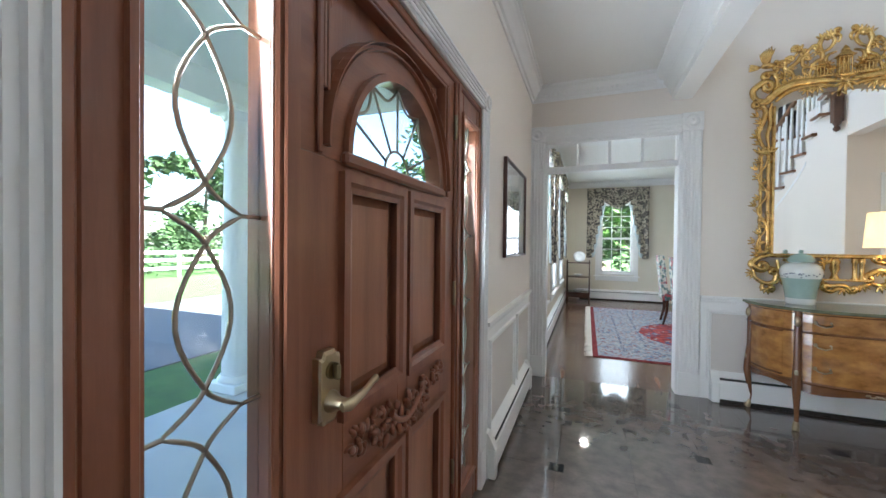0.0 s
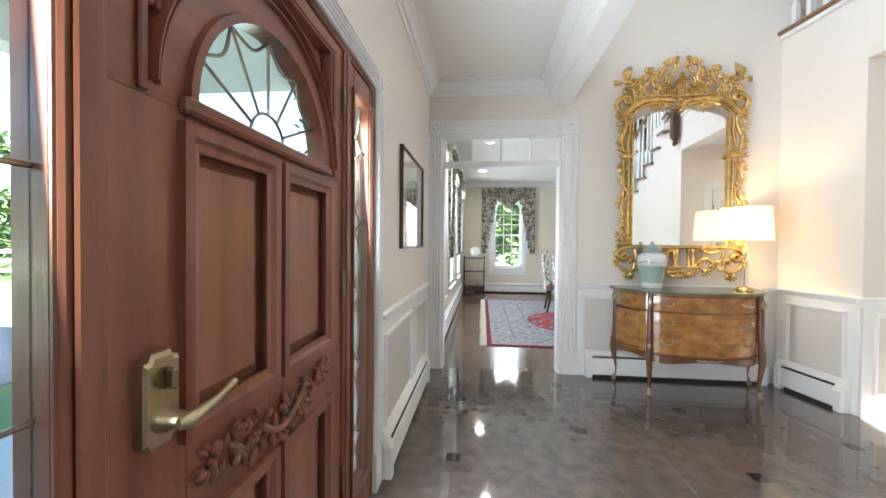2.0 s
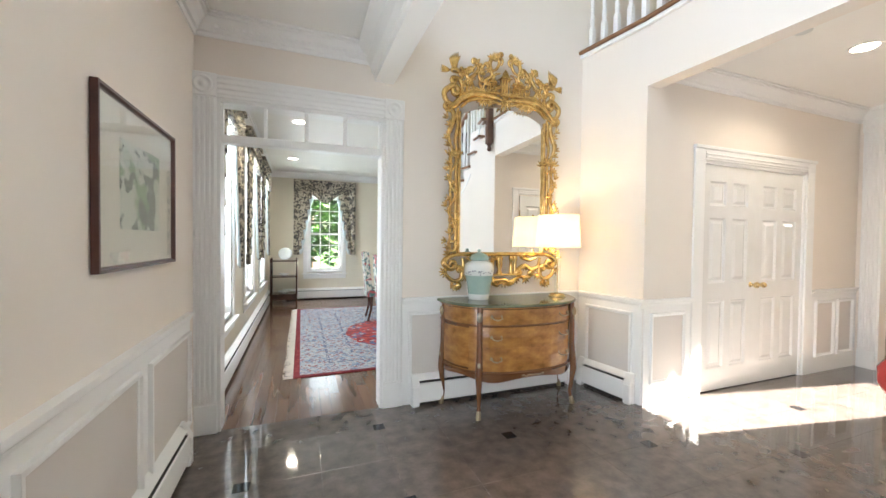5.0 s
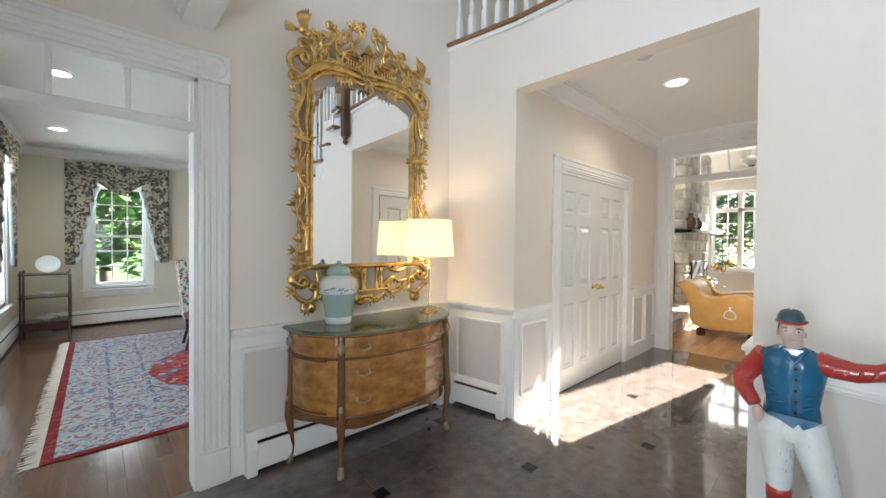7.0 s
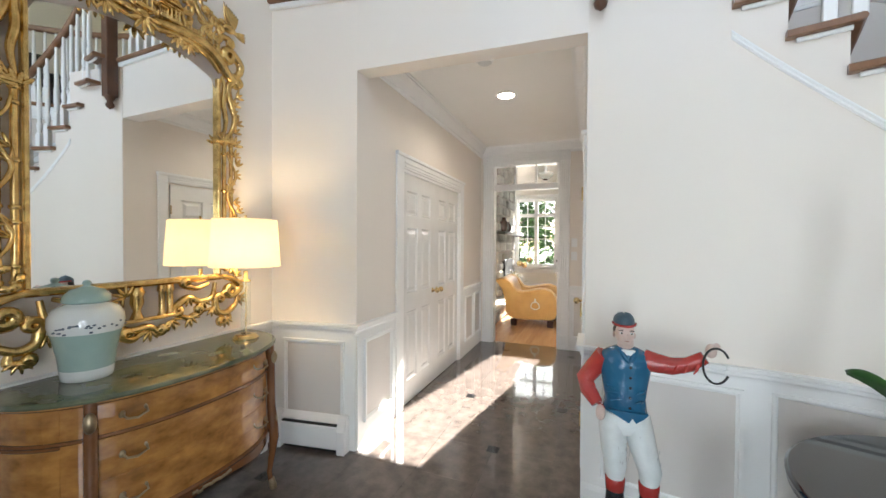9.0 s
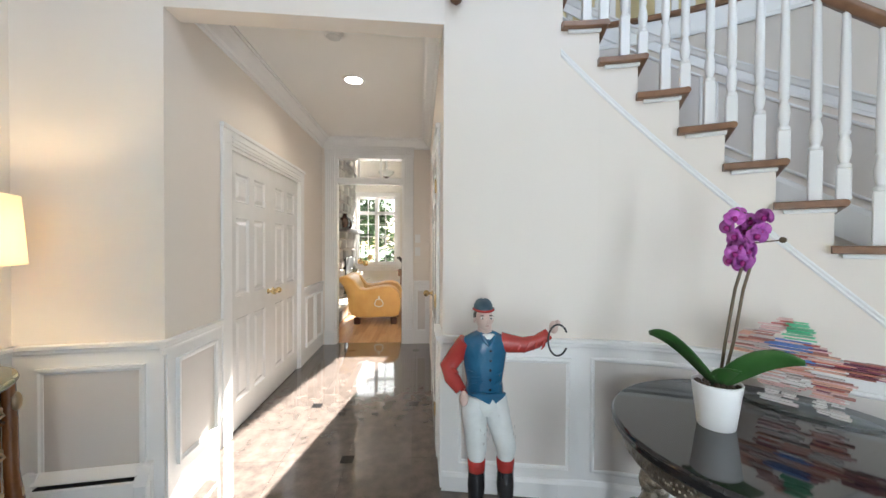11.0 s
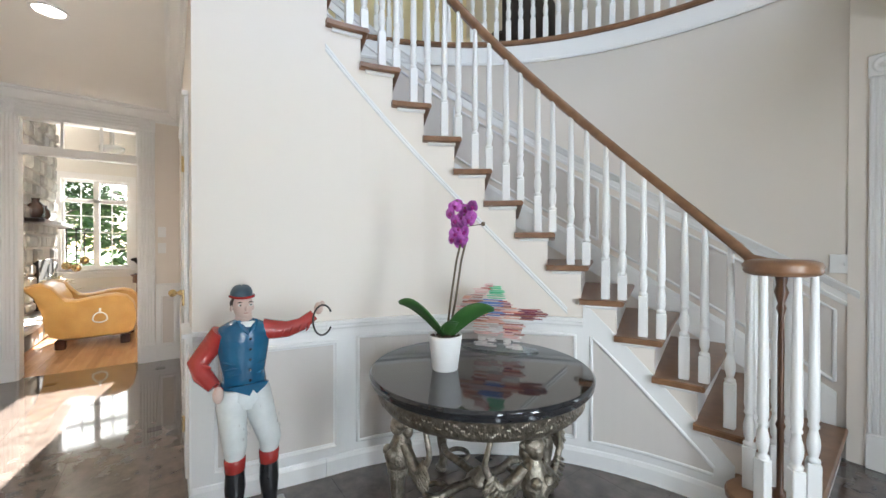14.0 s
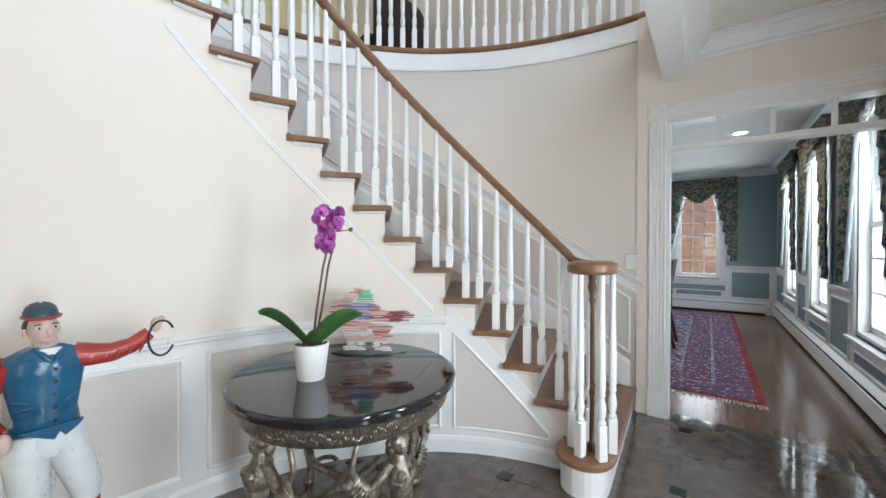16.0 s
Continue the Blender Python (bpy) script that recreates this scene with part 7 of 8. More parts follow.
    st = Geo().tube([(L + 0.01, 0, 0.16), (L - 0.07, 0.03, 0.18), (L - 0.15, 0.05, 0.20), (L - 0.22, 0.02, 0.19), (0.03, 0, 0.19)], [0.018, 0.022, 0.018, 0.02, 0.02], 8)
    st.tube([(L - 0.15 + 0.055 * math.cos(radians(q)), -0.01 + 0.05 * math.sin(radians(q)), 0.19) for q in range(0, 361, 24)], 0.012, 7)
    part("stretcher", st.move(m), SILVER, table, "curved silvered stretcher")
part("boss", Geo().lathe([(0.05, 0.165), (0.065, 0.19), (0.04, 0.215), (0.015, 0.24), (0.002, 0.25)], n=18), SILVER, table)

# orchid
orchid = thing("orchid", "purple moth orchid in a white ceramic pot", "plant", pose(2.516, -0.377, TZ) @ Matrix.Scale(1.17, 4))
POT = surface("matt_white_ceramic", (0.80, 0.79, 0.77), (0.86, 0.85, 0.83), 0.45, 4, 120, 0.02)
part("pot", Geo().lathe([(0.048, 0.0), (0.050, 0.004), (0.066, 0.128), (0.067, 0.136), (0.062, 0.136), (0.060, 0.115)], n=32), POT, orchid)
g = Geo()
rnd = random.Random(6)
for k in range(60):
    a, r = rnd.uniform(0, 6.28), 0.055 * math.sqrt(rnd.random())
    g.ball((r * math.cos(a), r * math.sin(a), 0.118 + rnd.uniform(0, 0.012)), (0.012, 0.007, 0.006), 6, 4)
tagged(part("bark_chips", g, BARK, orchid), kind="stuff")
OL = surface("orchid_leaf", (0.025, 0.085, 0.02), (0.06, 0.16, 0.04), 0.3, 6, 60, 0.03, coat=0.3)
def loc(lat, dep, z):
    v = rt * lat + fw * dep
    return (v.x, v.y, z)
for tip, w, droop in ((((-0.190, -0.02, 0.255)), 0.050, 0.03), (((0.200, -0.03, 0.250)), 0.054, 0.05), (((-0.10, 0.03, 0.185)), 0.032, 0.02), (((0.07, -0.07, 0.20)), 0.034, 0.03), (((0.10, 0.08, 0.19)), 0.03, 0.03)):
    vs, fs = [], []
    n = 10
    side = (fw * 0.55 - Vector((0, 0, 0.83))) if abs(tip[0]) > 0.08 else rt
    for i in range(n + 1):
        t = i / n
        p = Vector(loc(tip[0] * t, tip[1] * t, 0.135 + (tip[2] - 0.135) * math.sin(t * 1.75) / math.sin(1.75)))
        ww = w * math.sin(math.pi * min(0.97, 0.12 + 0.86 * t)) ** 0.6 * (1 - 0.35 * t)
        vs += [tuple(p - side * ww - fw * ww * 0.3), tuple(p), tuple(p + side * ww - fw * ww * 0.3)]
    for i in range(n):
        fs += [(i * 3, i * 3 + 1, i * 3 + 4, i * 3 + 3), (i * 3 + 1, i * 3 + 2, i * 3 + 5, i * 3 + 4)]
    ob = part("leaf", Geo().add(vs, fs, True), OL, orchid)
    ob.modifiers.new("thick", "SOLIDIFY").thickness = 0.004
STEMM = surface("orchid_stem", (0.09, 0.06, 0.035), (0.14, 0.10, 0.05), 0.5, 10, 60, 0.05)
for dx in (0.0, 0.02):
    part("stem", Geo().tube([loc(0.005 + dx * 0.3, 0, 0.12), loc(0.015 + dx, 0.02, 0.26), loc(0.03 + dx, 0.05, 0.42), loc(0.05 + dx, 0.065, 0.52), loc(0.06, 0.07, 0.64)], 0.0045, 7), STEMM, orchid)
PETAL = surface("purple_orchid_petal", (0.30, 0.030, 0.27), (0.62, 0.16, 0.58), 0.5, 30, 160, 0.05, random=0.28)
LIP = surface("dark_magenta_lip", (0.22, 0.0, 0.13), (0.36, 0.02, 0.2), 0.5, 20, 90, 0.02)
rnd = random.Random(12)
for k in range(21):
    t = k / 20
    z = 0.495 + 0.155 * t
    la = 0.040 + 0.022 * t + (0.010 + 0.034 * t) * math.sin(k * 2.4)
    de = 0.055 + 0.03 * math.cos(k * 1.9)
    fl = Matrix.Translation(loc(la, de, z)) @ Matrix.Rotation(math.atan2(-fw.y, -fw.x) + rnd.uniform(-0.7, 0.7), 4, "Z") @ Matrix.Rotation(rnd.uniform(-0.3, 0.4), 4, "Y")
    g = Geo()
    for j, (a, r1, r2) in enumerate(((0, 0.027, 0.022), (180, 0.027, 0.022), (90, 0.024, 0.014), (215, 0.024, 0.013), (325, 0.024, 0.013))):
        n = 8
        vs = [(0.004, 0, 0)]
        for q in range(n + 1):
            b = radians(-90 + 180 * q / n)
            u, w = r1 * (0.25 + 0.75 * math.cos(b)), r2 * math.sin(b)
            ca, sa = math.cos(radians(a)), math.sin(radians(a))
            vs.append((0.006 + 0.006 * math.cos(b), u * ca - w * sa, u * sa + w * ca))
        g.add(vs, [(0, q, q + 1) for q in range(1, n + 1)], True)
    ob = part("flower", g.move(fl), PETAL, orchid, "purple five-petalled flower")
    ob.modifiers.new("thick", "SOLIDIFY").thickness = 0.0015
    part("lip", Geo().ball((0.014, 0, -0.006), (0.010, 0.008, 0.009), 7, 5).move(fl), LIP, ob)
for la, z in ((0.0, 0.675), (0.135, 0.60), (0.025, 0.69)):
    part("bud", Geo().ball(loc(la, 0.07, z - 0.03), 0.009, 8, 6).tube([loc(la, 0.07, z - 0.03), loc(0.06, 0.07, z - 0.04)], 0.002, 5), STEMM, orchid)

# horse and rider sculpture built of stacked coloured slips
horse = thing("sculpture", "small horse and rider sculpture of stacked coloured strips", "sculpture", pose(2.61, -0.815, TZ) @ Matrix.Scale(1.12, 4))
part("base", Geo().lathe([(0.02, 0.0), (0.185, 0.0), (0.188, 0.004), (0.183, 0.008)], n=40, sx=1.0, sy=0.42).move(Matrix(((rt.x, fw.x, 0, 0), (rt.y, fw.y, 0, 0), (0, 0, 1, 0), (0, 0, 0, 1)))), pane_glass("sculpture_base_glass", (0.92, 0.96, 0.96)), horse, "oval glass base")
cols = [(0.50, 0.10, 0.09), (0.78, 0.74, 0.71), (0.10, 0.20, 0.50), (0.36, 0.13, 0.10), (0.66, 0.36, 0.26), (0.10, 0.50, 0.26), (0.55, 0.48, 0.45), (0.22, 0.05, 0.09), (0.70, 0.45, 0.42)]
slipm = [surface("coloured_strip", c, tuple(min(1, q * 1.25) for q in c), 0.3, 20, 80, 0.02, coat=0.3) for c in cols]
rnd = random.Random(9)


def runs(z):
    """Runs of the horse and its rider at one height: start, end, colours to choose from."""
    body, pale = (0, 1, 3, 4, 4, 8, 6, 7), (1, 1, 6, 8)
    out = []
    if z < 0.05:
        k = z / 0.05
        out += [(-0.115 + 0.02 * k, -0.075 + 0.015 * k, (1, 1, 1, 6)), (-0.06 + 0.01 * k, -0.025, (1, 1, 1, 6)), (0.03, 0.06 - 0.01 * k, (1, 1, 1, 6)), (0.075 - 0.02 * k, 0.11 - 0.02 * k, (1, 1, 1, 6))]
    elif z < 0.115:
        k = (z - 0.05) / 0.065
        out += [(-0.105 - 0.02 * k, -0.065 + 0.01 * k, pale), (-0.05, -0.018, pale), (0.035 - 0.015 * k, 0.065, body), (0.055, 0.095 + 0.01 * k, body)]
    elif z < 0.20:
        k = (z - 0.115) / 0.085
        out += [(-0.12 - 0.02 * k, -0.055, body), (-0.06, 0.02, body + (2,)), (0.005, 0.105 - 0.01 * k, body)]
    if 0.17 < z < 0.262:
        k = (z - 0.17) / 0.092
        out += [(-0.215 + 0.045 * k, -0.135 - 0.01 * k, (4, 8, 6, 3)), (-0.155 + 0.01 * k, -0.085, (3, 8, 4, 6))]
    if 0.20 <= z < 0.24:
        out += [(-0.085, 0.015, (2, 2, 1, 8)), (0.0, 0.07 - (z - 0.20), body)]
    if 0.24 <= z < 0.305:
        out.append((-0.060 + (z - 0.24) * 0.3, 0.03 - (z - 0.24) * 0.35, (5, 5, 5, 1)))
    if 0.262 < z < 0.29:
        out.append((-0.125, -0.060, (6, 8, 1)))
    if 0.278 < z < 0.318:
        out.append((-0.068, -0.036, (0, 0, 8)))
    if 0.15 < z < 0.205:
        k = (z - 0.15) / 0.055
        out += [(0.10, 0.155 + 0.02 * k, (3, 7, 7)), (0.150, 0.235 - 0.12 * abs(k - 0.5), (3, 7, 7, 8))]
    return out


turned = Matrix(((rt.x, fw.x, 0, 0), (rt.y, fw.y, 0, 0), (0, 0, 1, 0), (0, 0, 0, 1)))
z = 0.008
while z < 0.32:
    for a, b, inks in runs(z):
        if rnd.random() < 0.10:
            continue
        far = 0.030 if rnd.random() < 0.25 else 0.011
        d, o = rnd.uniform(0.006, 0.013), rnd.uniform(-0.010, 0.010)
        part("strip", Geo().box((a + rnd.uniform(-far, 0.008), o - d, z), (b + rnd.uniform(-0.008, far), o + d, z + 0.0036)).move(turned), slipm[rnd.choice(inks)], horse)
    z += 0.0052

# small fixtures
def downlight(x, y, z, label, power):
    th = thing("downlight", label, "ceiling light", pose(x, y, z), group="recessed ceiling lights")
    part("trim_ring", Geo().rings([[(r * math.cos(a), r * math.sin(a), h) for a in np.linspace(0, 6.283, 29)[:-1]] for r, h in ((0.098, -0.001), (0.096, -0.008), (0.078, -0.008), (0.075, 0.0))], caps=False, smooth=False), WHITE, th)
    part("lens", Geo().lathe([(0.002, -0.004), (0.076, -0.004), (0.076, -0.002)], n=28), bpy.data.materials.get("downlight_glow") or glow("downlight_glow", (1.0, 0.90, 0.74), 1.2), th, "lit lens")
    lamp("downlight_beam", "SPOT", pose(x, y, z - 0.02), power, (1.0, 0.88, 0.72), soft=0.07, cone=160)


downlight(4.56, 1.27, 2.80, "lit recessed ceiling light in the hall", 2.4)
for x, y in ((0.55, 4.22), (0.64, 4.80), (0.52, 7.1)):
    downlight(x, y, 2.80, "lit recessed ceiling light in the dining room", 2)
for x, y in ((0.72, -4.58), (0.73, -5.62)):
    downlight(x, y, 2.80, "lit recessed ceiling light in the library", 2)
smoke = thing("smoke_detector", "round white smoke detector on the hall ceiling", "smoke detector", pose(3.80, 1.27, 2.80))
part("body", Geo().lathe([(0.04, -0.045), (0.062, -0.036), (0.066, -0.012), (0.070, -0.001), (0.002, -0.001)], n=24), WHITE, smoke)
part("grille", Geo().lathe([(0.050, -0.046), (0.046, -0.049), (0.002, -0.049)], n=24), surface("pale_grey_plastic", (0.6, 0.6, 0.58), (0.66, 0.66, 0.64), 0.5), smoke)
def switch(m, label, w=0.075):
    th = thing("light_switch", label, "switch", m)
    part("plate", Geo().box((-w / 2, 0.001, -0.058), (w / 2, 0.007, 0.058), 0.003), WHITE, th)
    part("toggle", Geo().box((-0.005, 0.006, -0.012), (0.005, 0.016, 0.008), 0.002), WHITE, th)
me_, _ = along((6.43, 0.56), (6.43, 2.02))
switch(me_ @ Matrix.Translation((0.165, 0, 1.45)), "white light switch plate on the hall wall")
switch(me_ @ Matrix.Translation((0.165, 0, 1.27)), "white light switch plate on the hall wall")
px, py, _ = polar(ROUT - 0.001, -89.5)
mo_, _ = along((px - 0.2, py), (px + 0.2, py))
switch(mo_ @ Matrix.Translation((0.15, 0.01, 1.19)), "white double switch plate beside the stair", 0.12)
newel = thing("newel_post", "dark turned newel with a drop finial at the landing", "newel post", pose(3.27, 0.50, 0))
part("post", Geo().box((-0.045, -0.045, 2.78), (0.045, 0.045, 3.55), 0.005).lathe([(0.045, 3.55), (0.03, 3.6), (0.05, 3.7), (0.03, 4.1)], n=14), bpy.data.materials["dark_turned_wood"], newel)
part("drop", Geo().lathe([(0.004, 2.665), (0.030, 2.685), (0.036, 2.705), (0.022, 2.735), (0.034, 2.755), (0.045, 2.78)], n=16), bpy.data.materials["dark_turned_wood"], newel)
pouf = thing("armchair", "dark brown upholstered armchair on the upstairs gallery", "chair", pose(4.02, -2.47, UP_Z, 0, 0, 130))
DKUP = surface("dark_brown_upholstery", (0.02, 0.015, 0.012), (0.05, 0.035, 0.03), 0.7, 20, 120, 0.1)
part("seat", Geo().box((-0.3, -0.3, 0.12), (0.3, 0.3, 0.42), 0.06), DKUP, pouf)
part("backrest", Geo().rings([[((0.33 + d) * math.cos(radians(a)), (0.33 + d) * math.sin(radians(a)), z) for d, z in ((0, 0.1), (0.07, 0.1), (0.07, 0.72), (0.035, 0.76), (0, 0.72))] for a in range(-20, 201, 20)]), DKUP, pouf)
for sx in (-1, 1):
    for sy in (-1, 1):
        part("leg", Geo().tube([(sx * 0.22, sy * 0.22, 0.13), (sx * 0.24, sy * 0.24, 0)], [0.025, 0.015], 8), OAK, pouf)

# ---- dining room, library and living room things ----
def rug(name, x0, x1, y0, y1, border, field, inner, label, fringe_x=None, fringe_y=None):
    th = thing(name, label, "rug", pose(0, 0, 0))
    def sheet(d, z, mat, nm, lab=""):
        part(nm, Geo().box((x0 + d, y0 + d, 0.0005), (x1 - d, y1 - d, z), 0.001), mat, th, lab)
    sheet(0.0, 0.008, border, "border", "red outer border")
    sheet(0.06, 0.0092, inner, "inner_border", "patterned guard border")
    sheet(0.34, 0.0104, NAVYS, "stripe")
    sheet(0.37, 0.0112, inner, "guard")
    sheet(0.62, 0.0120, NAVYS, "stripe")
    sheet(0.65, 0.0128, field, "field", "woven field with scattered motifs")
    g = Geo()
    rnd = random.Random(1)
    if fringe_x is not None:
        y = y0
        while y < y1:
            l = rnd.uniform(0.06, 0.10)
            g.tube([(fringe_x[0], y, 0.006), (fringe_x[0] + fringe_x[1] * l, y + rnd.uniform(-0.02, 0.02), 0.003)], 0.0035, 4)
            y += 0.012
    if fringe_y is not None:
        x = x0
        while x < x1:
            l = rnd.uniform(0.05, 0.08)
            g.tube([(x, fringe_y[0], 0.006), (x + rnd.uniform(-0.02, 0.02), fringe_y[0] + fringe_y[1] * l, 0.003)], 0.0035, 4)
            x += 0.012
    tagged(part("fringe", g, surface("rug_fringe", (0.62, 0.58, 0.50), (0.72, 0.68, 0.60), 0.9), th, "cream knotted fringe"), kind="stuff")
    return th


NAVYS = patterned("rug_navy_stripe", [(0.13, 0.15, 0.22), (0.40, 0.38, 0.38), (0.09, 0.10, 0.17)], 40)
RUGRED = patterned("rug_red_wool", [(0.17, 0.016, 0.020), (0.24, 0.04, 0.04), (0.12, 0.012, 0.018)], 30)
RUGPALE = patterned("rug_ivory_and_blue_wool", [(0.30, 0.33, 0.37), (0.14, 0.19, 0.28), (0.40, 0.41, 0.41), (0.26, 0.11, 0.12), (0.17, 0.24, 0.32), (0.38, 0.39, 0.40)], 13)
RUGBLUE = patterned("rug_slate_wool", [(0.060, 0.075, 0.14), (0.36, 0.34, 0.36), (0.04, 0.05, 0.11), (0.14, 0.04, 0.07), (0.30, 0.30, 0.34)], 17)
RUGBLUE2 = patterned("rug_rose_and_slate_wool", [(0.10, 0.08, 0.14), (0.05, 0.06, 0.13), (0.36, 0.33, 0.35), (0.16, 0.03, 0.05)], 20)
r1 = rug("rug", 0.60, 3.6, 3.56, 7.35, RUGRED, RUGPALE, RUGPALE, "pale blue and ivory oriental rug with red border", fringe_x=(0.60, -1))
part("medallion", Geo().lathe([(0.75, 0.0130), (0.75, 0.0138), (0.002, 0.0138)], (2.0, 5.1, 0), 12, 1.0, 1.2), patterned("rug_red_medallion", [(0.20, 0.035, 0.04), (0.10, 0.12, 0.20), (0.36, 0.30, 0.28), (0.36, 0.06, 0.05)], 9), r1, "red medallion")
rug("rug", 0.66, 3.4, -8.35, -3.37, RUGRED, RUGBLUE, RUGBLUE2, "slate blue and rose oriental rug with red border", fringe_y=(-3.37, 1))

DKWOOD = surface("dark_mahogany_furniture", (0.035, 0.014, 0.010), (0.085, 0.035, 0.022), 0.25, 6, 50, 0.03, coat=0.3)
stand_ = thing("etagere", "three-tier dark wooden corner stand with porcelain", "stand", pose(0.34, 8.12, 0))
for sx in (-0.24, 0.24):
    for sy in (-0.17, 0.17):
        part("post", Geo().lathe([(0.012, 0), (0.016, 0.05), (0.012, 0.12), (0.014, 0.5), (0.011, 0.88), (0.016, 0.92), (0.004, 0.95)], (sx, sy, 0), 10), DKWOOD, stand_)
for z in (0.20, 0.56, 0.88):
    part("shelf", Geo().box((-0.26, -0.19, z), (0.26, 0.19, z + 0.02), 0.004), DKWOOD, stand_)
part("drawer", Geo().box((-0.24, -0.17, 0.10), (0.24, 0.17, 0.20), 0.004), DKWOOD, stand_)
for z, r in ((0.22, 0.13), (0.58, 0.11)):
    th = thing("bowl", "pale porcelain bowl on the corner stand", "bowl", pose(0.34, 8.12, z))
    part("bowl_body", Geo().lathe([(0.04, 0), (0.05, 0.01), (r, 0.05), (r - 0.008, 0.05), (0.04, 0.015)], n=22), PORC, th)
th = thing("plate", "white porcelain plate standing on the corner stand", "plate", pose(0.36, 8.10, 1.03, 75, 0, 0))
part("plate_body", Geo().lathe([(0.06, 0), (0.13, 0.018), (0.125, 0.022), (0.06, 0.006), (0.002, 0.006)], n=26), PORC, th)

FLORAL = patterned("floral_chair_cloth", [(0.66, 0.63, 0.56), (0.42, 0.09, 0.10), (0.62, 0.60, 0.55), (0.08, 0.17, 0.15), (0.20, 0.26, 0.30)], 13)


def dining_chair(m, label="upholstered dining chair in floral cloth with dark legs"):
    th = thing("dining_chair", label, "chair", m, group="dining chairs")
    part("seat", Geo().box((-0.25, -0.25, 0.40), (0.25, 0.25, 0.52), 0.03), FLORAL, th)
    part("backrest", Geo().rings([[(-0.25 + dx, sy * 0.25 * (1 - 0.12 * (z > 1.05)), z) for dx, sy in ((-0.05 - 0.10 * max(0, z - 0.5), -1), (0.04 - 0.10 * max(0, z - 0.5), -1), (0.04 - 0.10 * max(0, z - 0.5), 1), (-0.05 - 0.10 * max(0, z - 0.5), 1))] for z in (0.40, 0.52, 0.80, 1.06, 1.12)], smooth=False), FLORAL, th)
    for sx in (-0.22, 0.22):
        for sy in (-0.21, 0.21):
            part("leg", Geo().tube([(sx, sy, 0.41), (sx * 1.03, sy, 0.2), (sx * (1.25 if sx < 0 else 1.0), sy, 0)], [0.026, 0.02, 0.016], 8), DKWOOD, th)
    return th


ch = dining_chair(pose(1.98, 4.78, 0.013, 0, 0, 8))
copy_thing(ch, pose(1.98, 6.05, 0.013, 0, 0, -4))
dt = thing("dining_table", "dark polished wooden dining table", "table", pose(2.95, 5.4, 0.013))
part("tabletop", Geo().box((-0.6, -1.3, 0.71), (0.6, 1.3, 0.75), 0.01), DKWOOD, dt)
for sy in (-0.7, 0.7):
    part("pedestal", Geo().lathe([(0.20, 0.0), (0.20, 0.03), (0.06, 0.10), (0.08, 0.4), (0.05, 0.6), (0.16, 0.71)], (0, sy, 0), 16), DKWOOD, dt)
mant = thing("chimneypiece", "white painted chimneypiece on the dining side wall", "fireplace", pose(4.2, 6.9, 0))
part("surround", Geo().box((-0.20, -0.85, 0), (0, -0.50, 1.12), 0.008).box((-0.20, 0.50, 0), (0, 0.85, 1.12), 0.008).box((-0.20, -0.85, 0.88), (0, 0.85, 1.12), 0.008), WHITE, mant)
part("shelf", Geo().box((-0.30, -0.98, 1.12), (0, 0.98, 1.17), 0.01), WHITE, mant)
# flat near-black sheet gives the fire opening its shade
part("opening", Geo().box((-0.05, -0.50, 0), (-0.01, 0.50, 0.88)), DARK, mant)
th = thing("mantel_clock", "small dark clock on the mantel shelf", "clock", pose(4.05, 6.9, 1.17))
part("case", Geo().box((-0.06, -0.13, 0), (0.06, 0.13, 0.24), 0.02), DKWOOD, th)
part("dial", Geo().tube([(-0.062, 0, 0.13), (-0.068, 0, 0.13)], 0.07, 20), PORC, th)

lc = thing("library_chair", "dark carved wooden side chair on the library rug", "chair", pose(1.72, -5.15, 0.013, 0, 0, -90))
part("seat", Geo().box((-0.24, -0.24, 0.43), (0.24, 0.24, 0.48), 0.015), DKWOOD, lc)
part("backrest", Geo().box((-0.20, -0.285, 1.03), (0.20, -0.245, 1.12), 0.015).box((-0.07, -0.27, 0.50), (0.07, -0.25, 1.03), 0.006), DKWOOD, lc)
for s in (-1, 1):
    part("back_post", Geo().tube([(s * 0.22, -0.31, 0), (s * 0.22, -0.22, 0.45), (s * 0.22, -0.25, 0.8), (s * 0.215, -0.30, 1.13)], [0.02, 0.024, 0.02, 0.018], 8), DKWOOD, lc)
    part("leg", Geo().tube([(s * 0.22, 0.22, 0.44), (s * 0.22, 0.23, 0)], [0.024, 0.018], 8), DKWOOD, lc)

# living room seen through the hall
LEATHER = surface("mustard_leather", (0.46, 0.24, 0.055), (0.62, 0.36, 0.11), 0.38, 5, 90, 0.12, coat=0.1)
ac = thing("armchair", "mustard yellow leather club armchair with scooped arms", "chair", pose(8.08, 1.36, 0, 0, 0, 0))
TOPS = ((0.70, 0.80), (0.62, 0.835), (0.54, 0.835), (0.46, 0.79), (0.40, 0.70), (0.34, 0.635), (0.24, 0.62), (0.12, 0.645), (-0.02, 0.675), (-0.14, 0.68), (-0.24, 0.65), (-0.31, 0.57), (-0.335, 0.45))
LOWS = ((0.70, 0.775), (0.62, 0.66), (0.555, 0.50), (0.53, 0.38), (0.52, 0.26), (0.48, 0.16), (0.36, 0.115), (0.20, 0.11), (0.02, 0.115), (-0.14, 0.12), (-0.24, 0.13), (-0.31, 0.16), (-0.335, 0.26))
